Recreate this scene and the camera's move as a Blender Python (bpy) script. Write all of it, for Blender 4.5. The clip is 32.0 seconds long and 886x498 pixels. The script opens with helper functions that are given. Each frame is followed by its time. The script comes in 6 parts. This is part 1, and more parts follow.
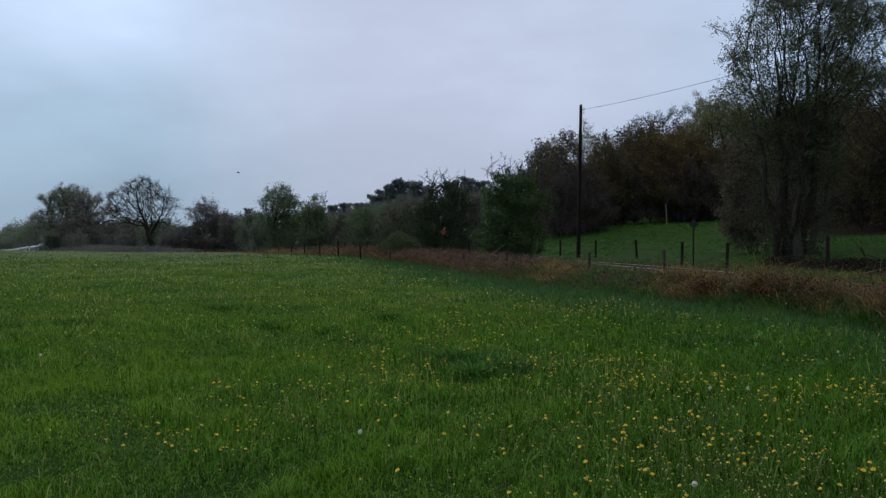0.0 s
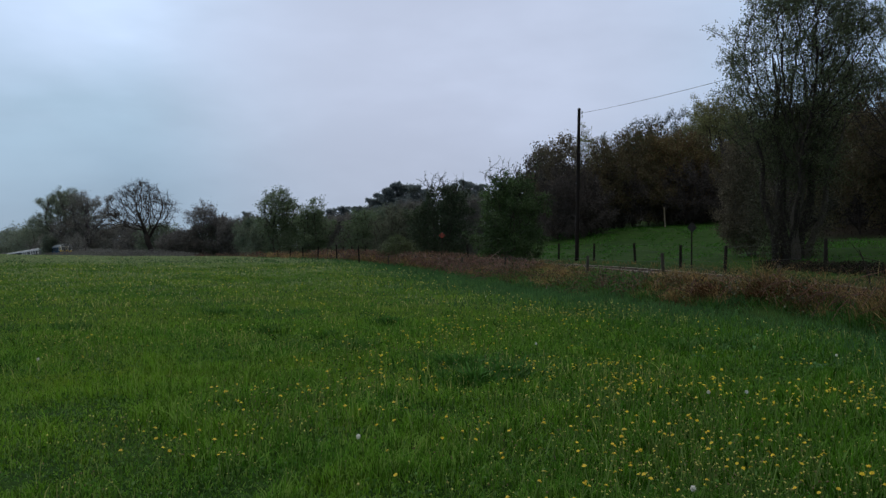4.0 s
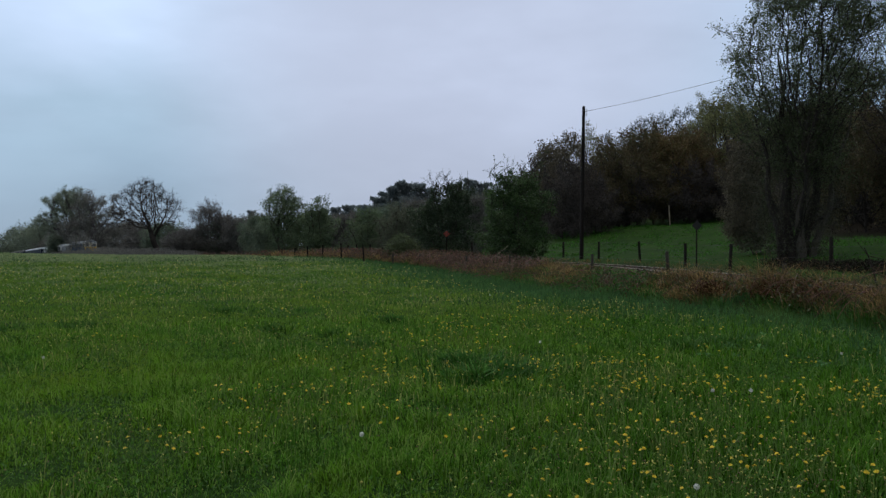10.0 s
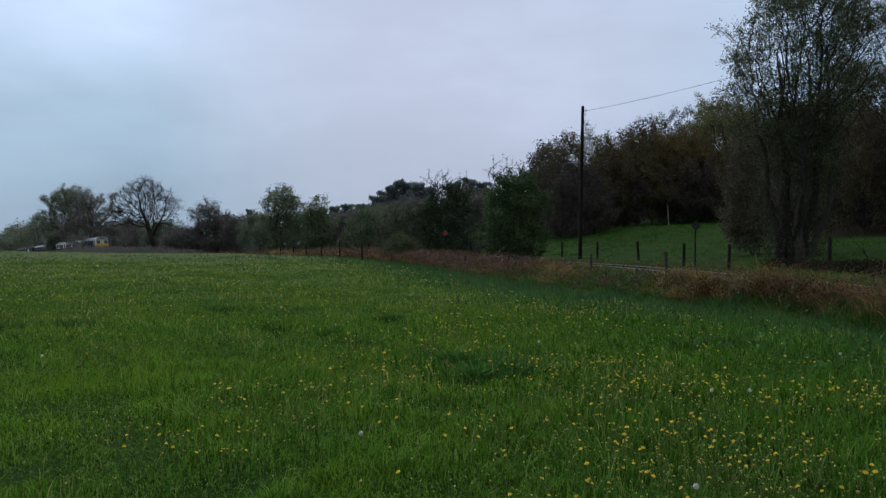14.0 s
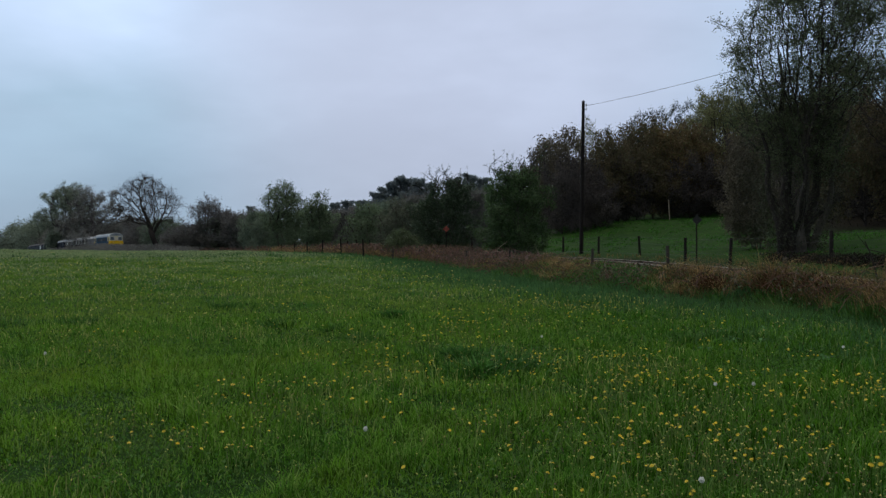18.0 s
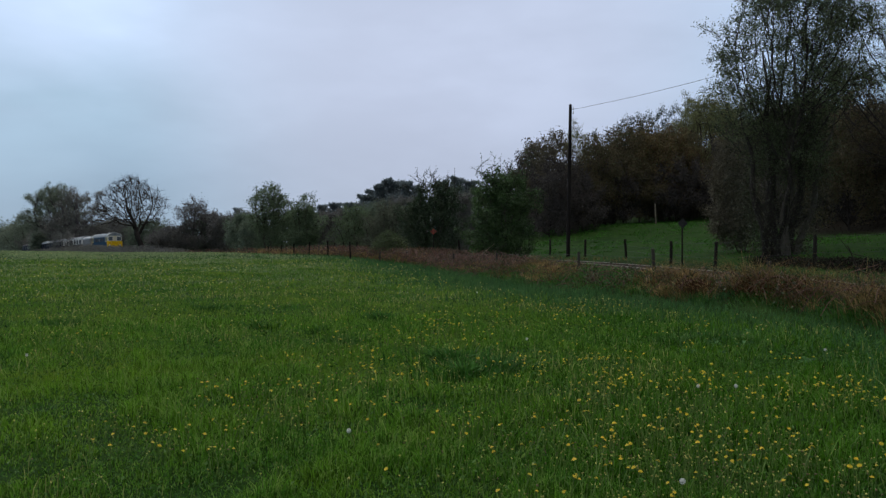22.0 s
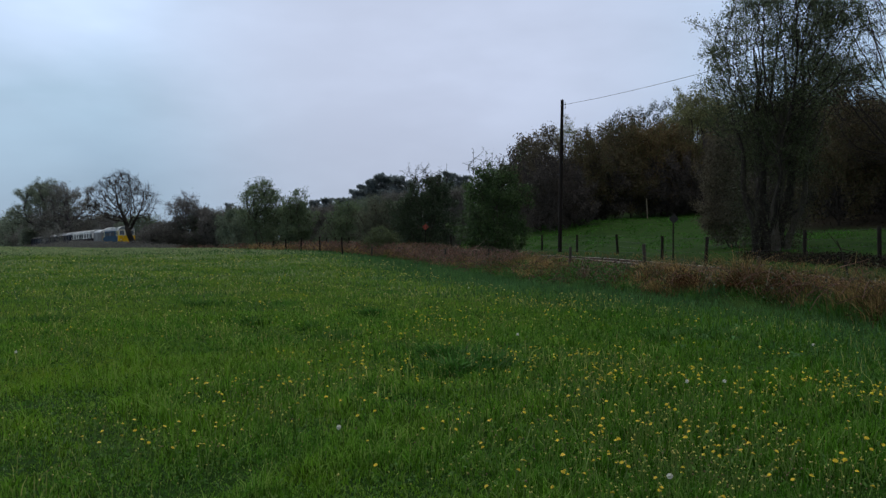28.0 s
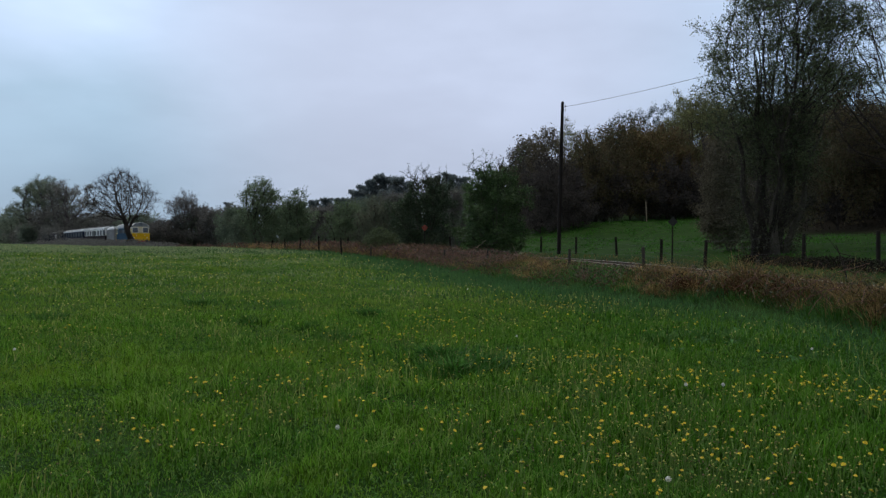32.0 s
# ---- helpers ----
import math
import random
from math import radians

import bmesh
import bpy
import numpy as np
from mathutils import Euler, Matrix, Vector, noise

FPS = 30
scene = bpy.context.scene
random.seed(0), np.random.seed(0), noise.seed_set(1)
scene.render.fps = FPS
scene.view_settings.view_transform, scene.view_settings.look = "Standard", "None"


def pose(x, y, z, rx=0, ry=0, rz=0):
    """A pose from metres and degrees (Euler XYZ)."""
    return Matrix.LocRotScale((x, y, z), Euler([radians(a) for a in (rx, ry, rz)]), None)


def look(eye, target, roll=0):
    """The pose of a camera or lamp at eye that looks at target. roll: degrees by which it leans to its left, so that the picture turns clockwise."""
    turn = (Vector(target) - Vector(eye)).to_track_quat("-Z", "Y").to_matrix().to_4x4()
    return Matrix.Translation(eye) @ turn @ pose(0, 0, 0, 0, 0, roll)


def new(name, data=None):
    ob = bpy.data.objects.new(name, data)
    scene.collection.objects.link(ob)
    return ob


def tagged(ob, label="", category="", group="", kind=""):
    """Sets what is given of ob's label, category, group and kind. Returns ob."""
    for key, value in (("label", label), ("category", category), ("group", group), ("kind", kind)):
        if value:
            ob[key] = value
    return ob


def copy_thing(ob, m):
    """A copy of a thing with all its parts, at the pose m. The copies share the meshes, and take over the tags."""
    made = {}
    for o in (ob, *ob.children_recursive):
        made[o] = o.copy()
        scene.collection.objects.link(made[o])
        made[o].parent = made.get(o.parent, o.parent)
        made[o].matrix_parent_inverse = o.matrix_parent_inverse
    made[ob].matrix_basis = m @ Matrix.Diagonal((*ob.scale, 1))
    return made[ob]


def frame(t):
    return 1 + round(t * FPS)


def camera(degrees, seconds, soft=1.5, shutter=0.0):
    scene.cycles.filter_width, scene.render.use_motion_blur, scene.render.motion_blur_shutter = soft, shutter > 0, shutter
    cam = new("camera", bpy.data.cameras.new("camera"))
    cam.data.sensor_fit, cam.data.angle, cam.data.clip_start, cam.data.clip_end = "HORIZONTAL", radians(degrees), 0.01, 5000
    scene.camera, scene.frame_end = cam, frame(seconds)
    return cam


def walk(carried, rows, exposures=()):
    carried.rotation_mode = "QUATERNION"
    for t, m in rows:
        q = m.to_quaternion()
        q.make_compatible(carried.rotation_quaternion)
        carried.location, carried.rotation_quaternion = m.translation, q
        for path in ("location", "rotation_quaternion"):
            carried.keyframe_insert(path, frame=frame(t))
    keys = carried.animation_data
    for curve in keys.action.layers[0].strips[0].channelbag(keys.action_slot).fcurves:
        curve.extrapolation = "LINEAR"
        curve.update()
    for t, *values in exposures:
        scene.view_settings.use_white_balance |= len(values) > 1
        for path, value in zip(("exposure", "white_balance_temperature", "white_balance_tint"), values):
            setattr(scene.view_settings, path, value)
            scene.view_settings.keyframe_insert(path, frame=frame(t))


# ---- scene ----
# one lens for the whole shot; the operator stands in the meadow and turns slightly
cam = camera(61.0, 32.0, soft=1.4)
PATH = [
    (0, 0, -0, 1.6, 89.44, 0, -0),
    (0.5, 0.012, 0.009, 1.601, 89.49, 0.058, -0.009),
    (1, 0.012, 0.01, 1.597, 89.678, 0.071, -0.012),
    (1.5, 0.009, 0.008, 1.601, 89.649, -0.098, -0.055),
    (2, 0.001, -0.001, 1.6, 89.626, -0.125, -0.073),
    (2.5, 0.008, -0.006, 1.602, 89.664, -0.039, -0.038),
    (3, 0.008, -0.007, 1.599, 89.632, 0.125, 0.117),
    (3.5, 0.003, -0.002, 1.606, 89.684, 0.044, -0.165),
    (5.5, 0.005, 0.012, 1.601, 89.715, 0.11, 0.256),
    (6, 0.009, 0.007, 1.604, 89.873, 0.057, 0.299),
    (6.5, 0.003, -0.001, 1.604, 89.831, 0.09, 0.346),
    (7, 0.003, 0, 1.602, 89.719, 0.082, 0.346),
    (7.5, 0.003, -0.019, 1.611, 89.751, 0.134, 0.384),
    (8, 0.007, -0.01, 1.601, 89.817, 0.008, 0.464),
    (8.5, 0.001, -0.005, 1.599, 89.877, 0.109, 0.384),
    (9, 0.004, -0.003, 1.599, 89.878, 0.1, 0.347),
    (9.5, 0.005, 0, 1.601, 89.816, 0.108, 0.288),
    (10, 0.013, 0.004, 1.603, 89.581, 0.106, 0.24),
    (10.5, 0.002, -0.008, 1.603, 89.596, 0.057, 0.13),
    (11, 0.005, 0.001, 1.6, 89.617, -0.004, 0.192),
    (11.5, 0.002, -0.006, 1.604, 89.54, -0.084, 0.118),
    (12, 0.012, 0.002, 1.604, 89.467, -0.072, 0.22),
    (12.5, 0.009, 0.01, 1.598, 89.316, -0.044, 0.169),
    (13, 0.004, 0, 1.605, 89.381, 0.047, 0.161),
    (13.5, 0.005, 0.004, 1.6, 89.509, -0.055, 0.272),
    (14, 0.004, 0.005, 1.601, 89.535, -0.059, 0.134),
    (14.5, -0.006, -0.005, 1.6, 89.747, -0.094, 0.042),
    (16.5, -0.005, -0.002, 1.596, 89.416, 0.236, 0.237),
    (17, -0.002, 0.007, 1.594, 89.244, 0.342, 0.163),
    (17.5, -0.012, 0.003, 1.594, 89.262, 0.407, 0.329),
    (18, -0.016, 0.013, 1.595, 89.218, 0.265, 0.192),
    (18.5, -0.007, 0.004, 1.594, 89.316, 0.211, 0.097),
    (19, -0.001, 0.007, 1.595, 89.186, 0.346, 0.001),
    (19.5, -0.007, 0.018, 1.592, 89.287, 0.275, -0.176),
    (20, 0.003, 0.015, 1.597, 89.391, 0.213, -0.261),
    (20.5, 0.003, 0.014, 1.595, 89.429, 0.079, -0.418),
    (21, 0.013, 0.004, 1.593, 89.568, 0.177, -0.689),
    (21.5, 0.004, -0.006, 1.595, 89.432, 0.297, -0.682),
    (22, 0.009, 0.006, 1.591, 89.412, 0.053, -0.755),
    (22.5, 0.015, 0.004, 1.596, 89.56, 0.078, -0.899),
    (23, 0.02, 0.004, 1.598, 89.4, 0.045, -1.312),
    (23.5, 0.034, 0.003, 1.597, 89.334, 0.054, -1.455),
    (24, 0.037, -0.018, 1.605, 89.458, -0.018, -1.364),
    (24.5, 0.038, -0.012, 1.605, 89.303, -0.037, -1.458),
    (25, 0.036, -0.01, 1.599, 89.296, -0.077, -1.489),
    (25.5, 0.028, -0.006, 1.599, 89.24, -0.101, -1.475),
    (27.5, 0.025, -0.015, 1.604, 89.071, 0.087, -1.312),
    (28, 0.03, -0.004, 1.601, 89.048, 0.107, -1.34),
    (28.5, 0.027, -0.005, 1.603, 89, 0.062, -1.33),
    (29, 0.027, -0.011, 1.608, 88.983, -0.058, -1.391),
    (29.5, 0.026, -0.002, 1.599, 89.045, -0.102, -1.496),
    (30, 0.029, 0.002, 1.598, 88.915, -0.109, -1.532),
    (30.5, 0.026, 0.017, 1.595, 88.901, -0.106, -1.472),
    (31, 0.024, 0.012, 1.599, 88.966, -0.165, -1.407),
    (31.5, 0.026, 0.001, 1.595, 88.734, -0.446, -1.476),
    (32, 0.019, -0.005, 1.601, 89.124, -0.396, -1.416),
]
walk(cam, [(t, pose(x, y, z, rx, ry, rz)) for t, x, y, z, rx, ry, rz in PATH], exposures=[(0.0, -0.02), (14.0, 0.0), (22.0, 0.03), (30.0, 0.07), (32.0, 0.10)])

# ---- world and light: a dull overcast evening ----
world = bpy.data.worlds.new("overcast_sky")
scene.world = world
world.use_nodes = True
wn, wl = world.node_tree.nodes, world.node_tree.links
wn.clear()
w_out = wn.new("ShaderNodeOutputWorld")
w_bg = wn.new("ShaderNodeBackground")
w_bg.inputs["Strength"].default_value = 1.0
w_sky = wn.new("ShaderNodeTexSky")
w_sky.sky_type = "NISHITA"
w_sky.sun_disc = False
w_sky.sun_elevation = radians(22)
w_sky.sun_rotation = radians(-25)
w_scale = wn.new("ShaderNodeVectorMath")
w_scale.operation = "SCALE"
w_scale.inputs["Scale"].default_value = 0.05
wl.new(w_sky.outputs[0], w_scale.inputs[0])
w_co = wn.new("ShaderNodeTexCoord")
w_map = wn.new("ShaderNodeMapping")
w_map.inputs["Scale"].default_value = (1.0, 1.0, 2.6)
w_map.inputs["Location"].default_value = (0.35, 0.2, 0.1)
wl.new(w_co.outputs["Generated"], w_map.inputs[0])
w_noise = wn.new("ShaderNodeTexNoise")
w_noise.inputs["Scale"].default_value = 2.2
w_noise.inputs["Detail"].default_value = 5.0
w_noise.inputs["Roughness"].default_value = 0.5
wl.new(w_map.outputs[0], w_noise.inputs["Vector"])
w_sep = wn.new("ShaderNodeSeparateXYZ")
wl.new(w_co.outputs["Generated"], w_sep.inputs[0])
# from a dull blue-grey horizon up to brighter cloud, broken by soft drifts
w_add = wn.new("ShaderNodeMath")
w_add.operation = "MULTIPLY_ADD"
wl.new(w_noise.outputs[0], w_add.inputs[0])
w_add.inputs[1].default_value = 0.50
wl.new(w_sep.outputs["Z"], w_add.inputs[2])
w_ramp = wn.new("ShaderNodeValToRGB")
e = w_ramp.color_ramp.elements
e[0].position, e[0].color = 0.23, (0.305, 0.445, 0.605, 1)
e[1].position, e[1].color = 0.60, (0.578, 0.735, 0.990, 1)
m_ = e.new(0.38)
m_.color = (0.366, 0.522, 0.688, 1)
wl.new(w_add.outputs[0], w_ramp.inputs[0])


def lobe(direction, near, lo, hi):
    """A factor that grows softly towards one direction of the sky."""
    d = wn.new("ShaderNodeVectorMath")
    d.operation = "DOT_PRODUCT"
    wl.new(w_co.outputs["Generated"], d.inputs[0])
    d.inputs[1].default_value = Vector(direction).normalized()
    r = wn.new("ShaderNodeMapRange")
    r.interpolation_type = "SMOOTHSTEP"
    r.inputs["From Min"].default_value, r.inputs["From Max"].default_value = near, 1.0
    r.inputs["To Min"].default_value, r.inputs["To Max"].default_value = lo, hi
    wl.new(d.outputs["Value"], r.inputs[0])
    return r.outputs[0]


# thinner, warmer cloud in the middle of the sky; brightest towards the hidden sun
w_warm = wn.new("ShaderNodeMix")
w_warm.data_type = "RGBA"
wl.new(lobe((0.04, 1.0, 0.24), 0.90, 0.0, 1.0), w_warm.inputs[0])
wl.new(w_ramp.outputs[0], w_warm.inputs[6])
w_warm.inputs[7].default_value = (0.512, 0.582, 0.752, 1)
# an overcast sky is whiter and brighter overhead
w_high = wn.new("ShaderNodeMapRange")
w_high.interpolation_type = "SMOOTHSTEP"
w_high.inputs["From Min"].default_value = 0.34
w_high.inputs["From Max"].default_value = 0.95
wl.new(w_sep.outputs["Z"], w_high.inputs[0])
w_zen = wn.new("ShaderNodeMix")
w_zen.data_type = "RGBA"
wl.new(w_high.outputs[0], w_zen.inputs[0])
wl.new(w_warm.outputs[2], w_zen.inputs[6])
w_zen.inputs[7].default_value = (1.12, 1.08, 1.00, 1)
w_mul = wn.new("ShaderNodeVectorMath")
w_mul.operation = "SCALE"
wl.new(w_zen.outputs[2], w_mul.inputs[0])
wl.new(lobe((-0.48, 0.80, 0.36), -0.7, 0.38, 1.07), w_mul.inputs["Scale"])
# broad, slightly brighter and darker drifts of cloud
w_map2 = wn.new("ShaderNodeMapping")
w_map2.inputs["Scale"].default_value = (1.3, 1.0, 3.4)
w_map2.inputs["Location"].default_value = (0.15, 0.0, 0.6)
wl.new(w_co.outputs["Generated"], w_map2.inputs[0])
w_drift = wn.new("ShaderNodeTexNoise")
w_drift.inputs["Scale"].default_value = 2.6
w_drift.inputs["Detail"].default_value = 4.0
w_drift.inputs["Roughness"].default_value = 0.55
wl.new(w_map2.outputs[0], w_drift.inputs["Vector"])
w_lift = wn.new("ShaderNodeMapRange")
w_lift.interpolation_type = "SMOOTHSTEP"
w_lift.inputs["From Min"].default_value, w_lift.inputs["From Max"].default_value = 0.30, 0.72
w_lift.inputs["To Min"].default_value, w_lift.inputs["To Max"].default_value = 0.945, 1.08
wl.new(w_drift.outputs[0], w_lift.inputs[0])
w_cloud = wn.new("ShaderNodeVectorMath")
w_cloud.operation = "SCALE"
wl.new(w_mul.outputs[0], w_cloud.inputs[0])
w_low = wn.new("ShaderNodeMapRange")
w_low.interpolation_type = "SMOOTHSTEP"
w_low.inputs["From Min"].default_value, w_low.inputs["From Max"].default_value = 0.03, 0.24
w_low.inputs["To Min"].default_value, w_low.inputs["To Max"].default_value = 0.84, 1.02
wl.new(w_sep.outputs["Z"], w_low.inputs[0])
w_both = wn.new("ShaderNodeMath")
w_both.operation = "MULTIPLY"
wl.new(w_lift.outputs[0], w_both.inputs[0])
wl.new(w_low.outputs[0], w_both.inputs[1])
wl.new(w_both.outputs[0], w_cloud.inputs["Scale"])
w_mix = wn.new("ShaderNodeMix")
w_mix.data_type = "RGBA"
w_mix.inputs[0].default_value = 0.97
wl.new(w_scale.outputs[0], w_mix.inputs[6])
wl.new(w_cloud.outputs[0], w_mix.inputs[7])
wl.new(w_mix.outputs[2], w_bg.inputs["Color"])
wl.new(w_bg.outputs[0], w_out.inputs[0])
sun = new("sun", bpy.data.lights.new("sun", "SUN"))
sun.data.energy, sun.data.angle, sun.data.color = 0.5, radians(40), (1.0, 0.97, 0.93)
sun.matrix_world = look((-40, 90, 60), (0, 0, 0))


# ---- materials ----
def mat(name, c1, c2, scale=3.0, rough=0.8, metal=0.0, bump=0.0, fine=40.0, vary=0.0, leaf=0.0, spec=0.4, stretch=(1, 1, 1), c3=None):
    """Two colours mixed by a broad and a fine noise; vary: spread from piece to piece; leaf: light let through."""
    m = bpy.data.materials.new(name)
    m.use_nodes = True
    n, l = m.node_tree.nodes, m.node_tree.links
    b = n["Principled BSDF"]
    b.inputs["Roughness"].default_value, b.inputs["Metallic"].default_value = rough, metal
    b.inputs["Specular IOR Level"].default_value = spec
    co = n.new("ShaderNodeTexCoord")
    mp = n.new("ShaderNodeMapping")
    mp.inputs["Scale"].default_value = stretch
    l.new(co.outputs["Object"], mp.inputs[0])
    broad, grain = n.new("ShaderNodeTexNoise"), n.new("ShaderNodeTexNoise")
    broad.inputs["Scale"].default_value, broad.inputs["Detail"].default_value = scale, 4
    grain.inputs["Scale"].default_value, grain.inputs["Detail"].default_value = fine, 3
    for t in (broad, grain):
        l.new(mp.outputs[0], t.inputs["Vector"])
    add = n.new("ShaderNodeMath")
    add.operation = "MULTIPLY_ADD"
    l.new(grain.outputs[0], add.inputs[0])
    add.inputs[1].default_value = 0.5
    l.new(broad.outputs[0], add.inputs[2])
    sub = n.new("ShaderNodeMapRange")
    sub.inputs["From Min"].default_value, sub.inputs["From Max"].default_value = 0.5, 1.0
    l.new(add.outputs[0], sub.inputs[0])
    mix = n.new("ShaderNodeMix")
    mix.data_type = "RGBA"
    l.new(sub.outputs[0], mix.inputs[0])
    mix.inputs[6].default_value, mix.inputs[7].default_value = (*c1, 1), (*c2, 1)
    out = mix.outputs[2]
    if vary:
        geo = n.new("ShaderNodeNewGeometry")
        ob = n.new("ShaderNodeObjectInfo")
        both = n.new("ShaderNodeMath")
        both.operation = "ADD"
        l.new(geo.outputs["Random Per Island"], both.inputs[0])
        l.new(ob.outputs["Random"], both.inputs[1])
        fr = n.new("ShaderNodeMath")
        fr.operation = "FRACT"
        l.new(both.outputs[0], fr.inputs[0])
        val = n.new("ShaderNodeMapRange")
        val.inputs["To Min"].default_value, val.inputs["To Max"].default_value = 1 - vary, 1 + vary
        l.new(fr.outputs[0], val.inputs[0])
        sc = n.new("ShaderNodeVectorMath")
        sc.operation = "SCALE"
        l.new(out, sc.inputs[0])
        l.new(val.outputs[0], sc.inputs["Scale"])
        out = sc.outputs[0]
        if c3:
            st = n.new("ShaderNodeMapRange")
            st.inputs["From Min"].default_value, st.inputs["From Max"].default_value = 0.72, 0.86
            l.new(fr.outputs[0], st.inputs[0])
            m3 = n.new("ShaderNodeMix")
            m3.data_type = "RGBA"
            l.new(st.outputs[0], m3.inputs[0])
            l.new(out, m3.inputs[6])
            m3.inputs[7].default_value = (*c3, 1)
            out = m3.outputs[2]
    l.new(out, b.inputs["Base Color"])
    if bump:
        bp = n.new("ShaderNodeBump")
        bp.inputs["Strength"].default_value, bp.inputs["Distance"].default_value = 0.8, bump
        l.new(add.outputs[0], bp.inputs["Height"])
        l.new(bp.outputs[0], b.inputs["Normal"])
    if leaf:
        tr = n.new("ShaderNodeBsdfTranslucent")
        l.new(out, tr.inputs["Color"])
        ms = n.new("ShaderNodeMixShader")
        ms.inputs[0].default_value = leaf
        l.new(b.outputs[0], ms.inputs[1])
        l.new(tr.outputs[0], ms.inputs[2])
        l.new(ms.outputs[0], n["Material Output"].inputs["Surface"])
    return m


# near grass: c3 paints some blades pale in place of glints
M_GRASS = mat("meadow_grass", (0.058, 0.195, 0.022), (0.185, 0.345, 0.024), 0.4, 0.8, vary=0.75, leaf=0.35, fine=2.0, spec=0.08, c3=(0.25, 0.38, 0.085))
M_MID = mat("mid_meadow_grass", (0.070, 0.192, 0.026), (0.220, 0.322, 0.040), 0.4, 0.8, vary=0.38, leaf=0.35, fine=2.0, spec=0.1)
M_GRASS_DIM = mat("dim_green_grass", (0.034, 0.134, 0.009), (0.098, 0.240, 0.016), 0.4, 0.8, vary=0.75, leaf=0.3, fine=2.0, spec=0.08, c3=(0.17, 0.29, 0.065))
M_LUSH = mat("lush_grass", (0.050, 0.130, 0.042), (0.086, 0.182, 0.058), 0.5, 0.7, vary=0.5, leaf=0.25, fine=3, spec=0.15)
M_WEED = mat("dark_weed_leaf", (0.030, 0.105, 0.012), (0.062, 0.175, 0.024), 1.5, 0.7, vary=0.5, leaf=0.2, fine=6, spec=0.2)
M_HERB = mat("broad_herb_leaf", (0.026, 0.092, 0.010), (0.086, 0.205, 0.028), 1.5, 0.7, vary=0.6, leaf=0.25, fine=9, spec=0.15, c3=(0.12, 0.22, 0.06))
M_STRAW = mat("dead_grass", (0.120, 0.074, 0.032), (0.345, 0.236, 0.102), 1.1, 0.85, vary=0.6, leaf=0.2, fine=4, spec=0.15, c3=(0.060, 0.090, 0.024))
M_STRAW_PALE = mat("bleached_dead_grass", (0.26, 0.168, 0.066), (0.45, 0.315, 0.14), 0.6, 0.85, vary=0.4, leaf=0.2, fine=4, spec=0.15)
M_BRAMBLE = mat("bramble_stem", (0.100, 0.048, 0.036), (0.175, 0.092, 0.066), 2.0, 0.7, vary=0.5)
M_BRAMBLE_LEAF = mat("bramble_leaf", (0.030, 0.055, 0.016), (0.075, 0.085, 0.028), 1.0, 0.6, vary=0.6, leaf=0.15, c3=(0.13, 0.060, 0.030))
M_YELLOW = mat("dandelion_petal", (0.62, 0.45, 0.012), (0.82, 0.66, 0.05), 8, 0.6, vary=0.42, leaf=0.2)
M_BUD = mat("dandelion_bud", (0.46, 0.41, 0.09), (0.68, 0.60, 0.18), 8, 0.7, vary=0.5, leaf=0.1)
M_SPENT = mat("withered_flower", (0.14, 0.095, 0.05), (0.26, 0.19, 0.11), 5, 0.8, vary=0.4, leaf=0.1)
M_STEM = mat("flower_stem", (0.085, 0.17, 0.025), (0.18, 0.26, 0.055), 5, 0.6, vary=0.3)
M_CLOCK = mat("seed_head", (0.80, 0.80, 0.77), (0.88, 0.88, 0.84), 12, 0.9, vary=0.1, leaf=0.5)
M_BARK = mat("grey_brown_bark", (0.050, 0.042, 0.034), (0.105, 0.090, 0.072), 4.0, 0.9, bump=0.03, fine=30, stretch=(1, 1, 0.25))
M_TWIG = mat("dark_twig", (0.022, 0.018, 0.016), (0.046, 0.038, 0.032), 1.0, 0.9, spec=0.2)
# far twigs and leaves: paled and greyed, with haze put into the colour
M_TWIG_HAZED = mat("hazed_twig", (0.075, 0.066, 0.069), (0.120, 0.105, 0.108), 0.5, 0.95)
M_HAZED_GREEN = mat("hazed_green_leaf", (0.107, 0.145, 0.105), (0.163, 0.200, 0.135), 0.2, 0.9, vary=0.3, leaf=0.5, fine=2)
M_HAZIER_GREEN = mat("hazier_green_leaf", (0.165, 0.205, 0.160), (0.225, 0.262, 0.190), 0.2, 0.9, vary=0.25, leaf=0.5, fine=2)
M_HAZIER_BROWN = mat("hazier_brown_bud", (0.150, 0.154, 0.144), (0.205, 0.200, 0.178), 0.2, 0.9, vary=0.25, leaf=0.5, fine=2)
M_HAZED_BROWN = mat("hazed_brown_bud", (0.112, 0.112, 0.110), (0.165, 0.158, 0.143), 0.2, 0.9, vary=0.3, leaf=0.5, fine=2)
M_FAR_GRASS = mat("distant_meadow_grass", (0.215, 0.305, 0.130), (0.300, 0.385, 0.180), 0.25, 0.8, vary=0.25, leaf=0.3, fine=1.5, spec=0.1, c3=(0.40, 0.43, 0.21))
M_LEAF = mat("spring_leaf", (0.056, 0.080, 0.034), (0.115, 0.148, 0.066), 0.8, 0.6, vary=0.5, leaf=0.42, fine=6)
M_HAWTHORN = mat("hawthorn_leaf", (0.036, 0.076, 0.024), (0.076, 0.134, 0.042), 0.9, 0.6, vary=0.5, leaf=0.3, fine=6)
# dull brown-green thicket leaf, darkened further for shade below the crowns
M_DULL_SHADE_LEAF = mat("dull_shade_dark_leaf", (0.030, 0.032, 0.016), (0.054, 0.054, 0.026), 0.6, 0.7, vary=0.5, leaf=0.12, fine=5)
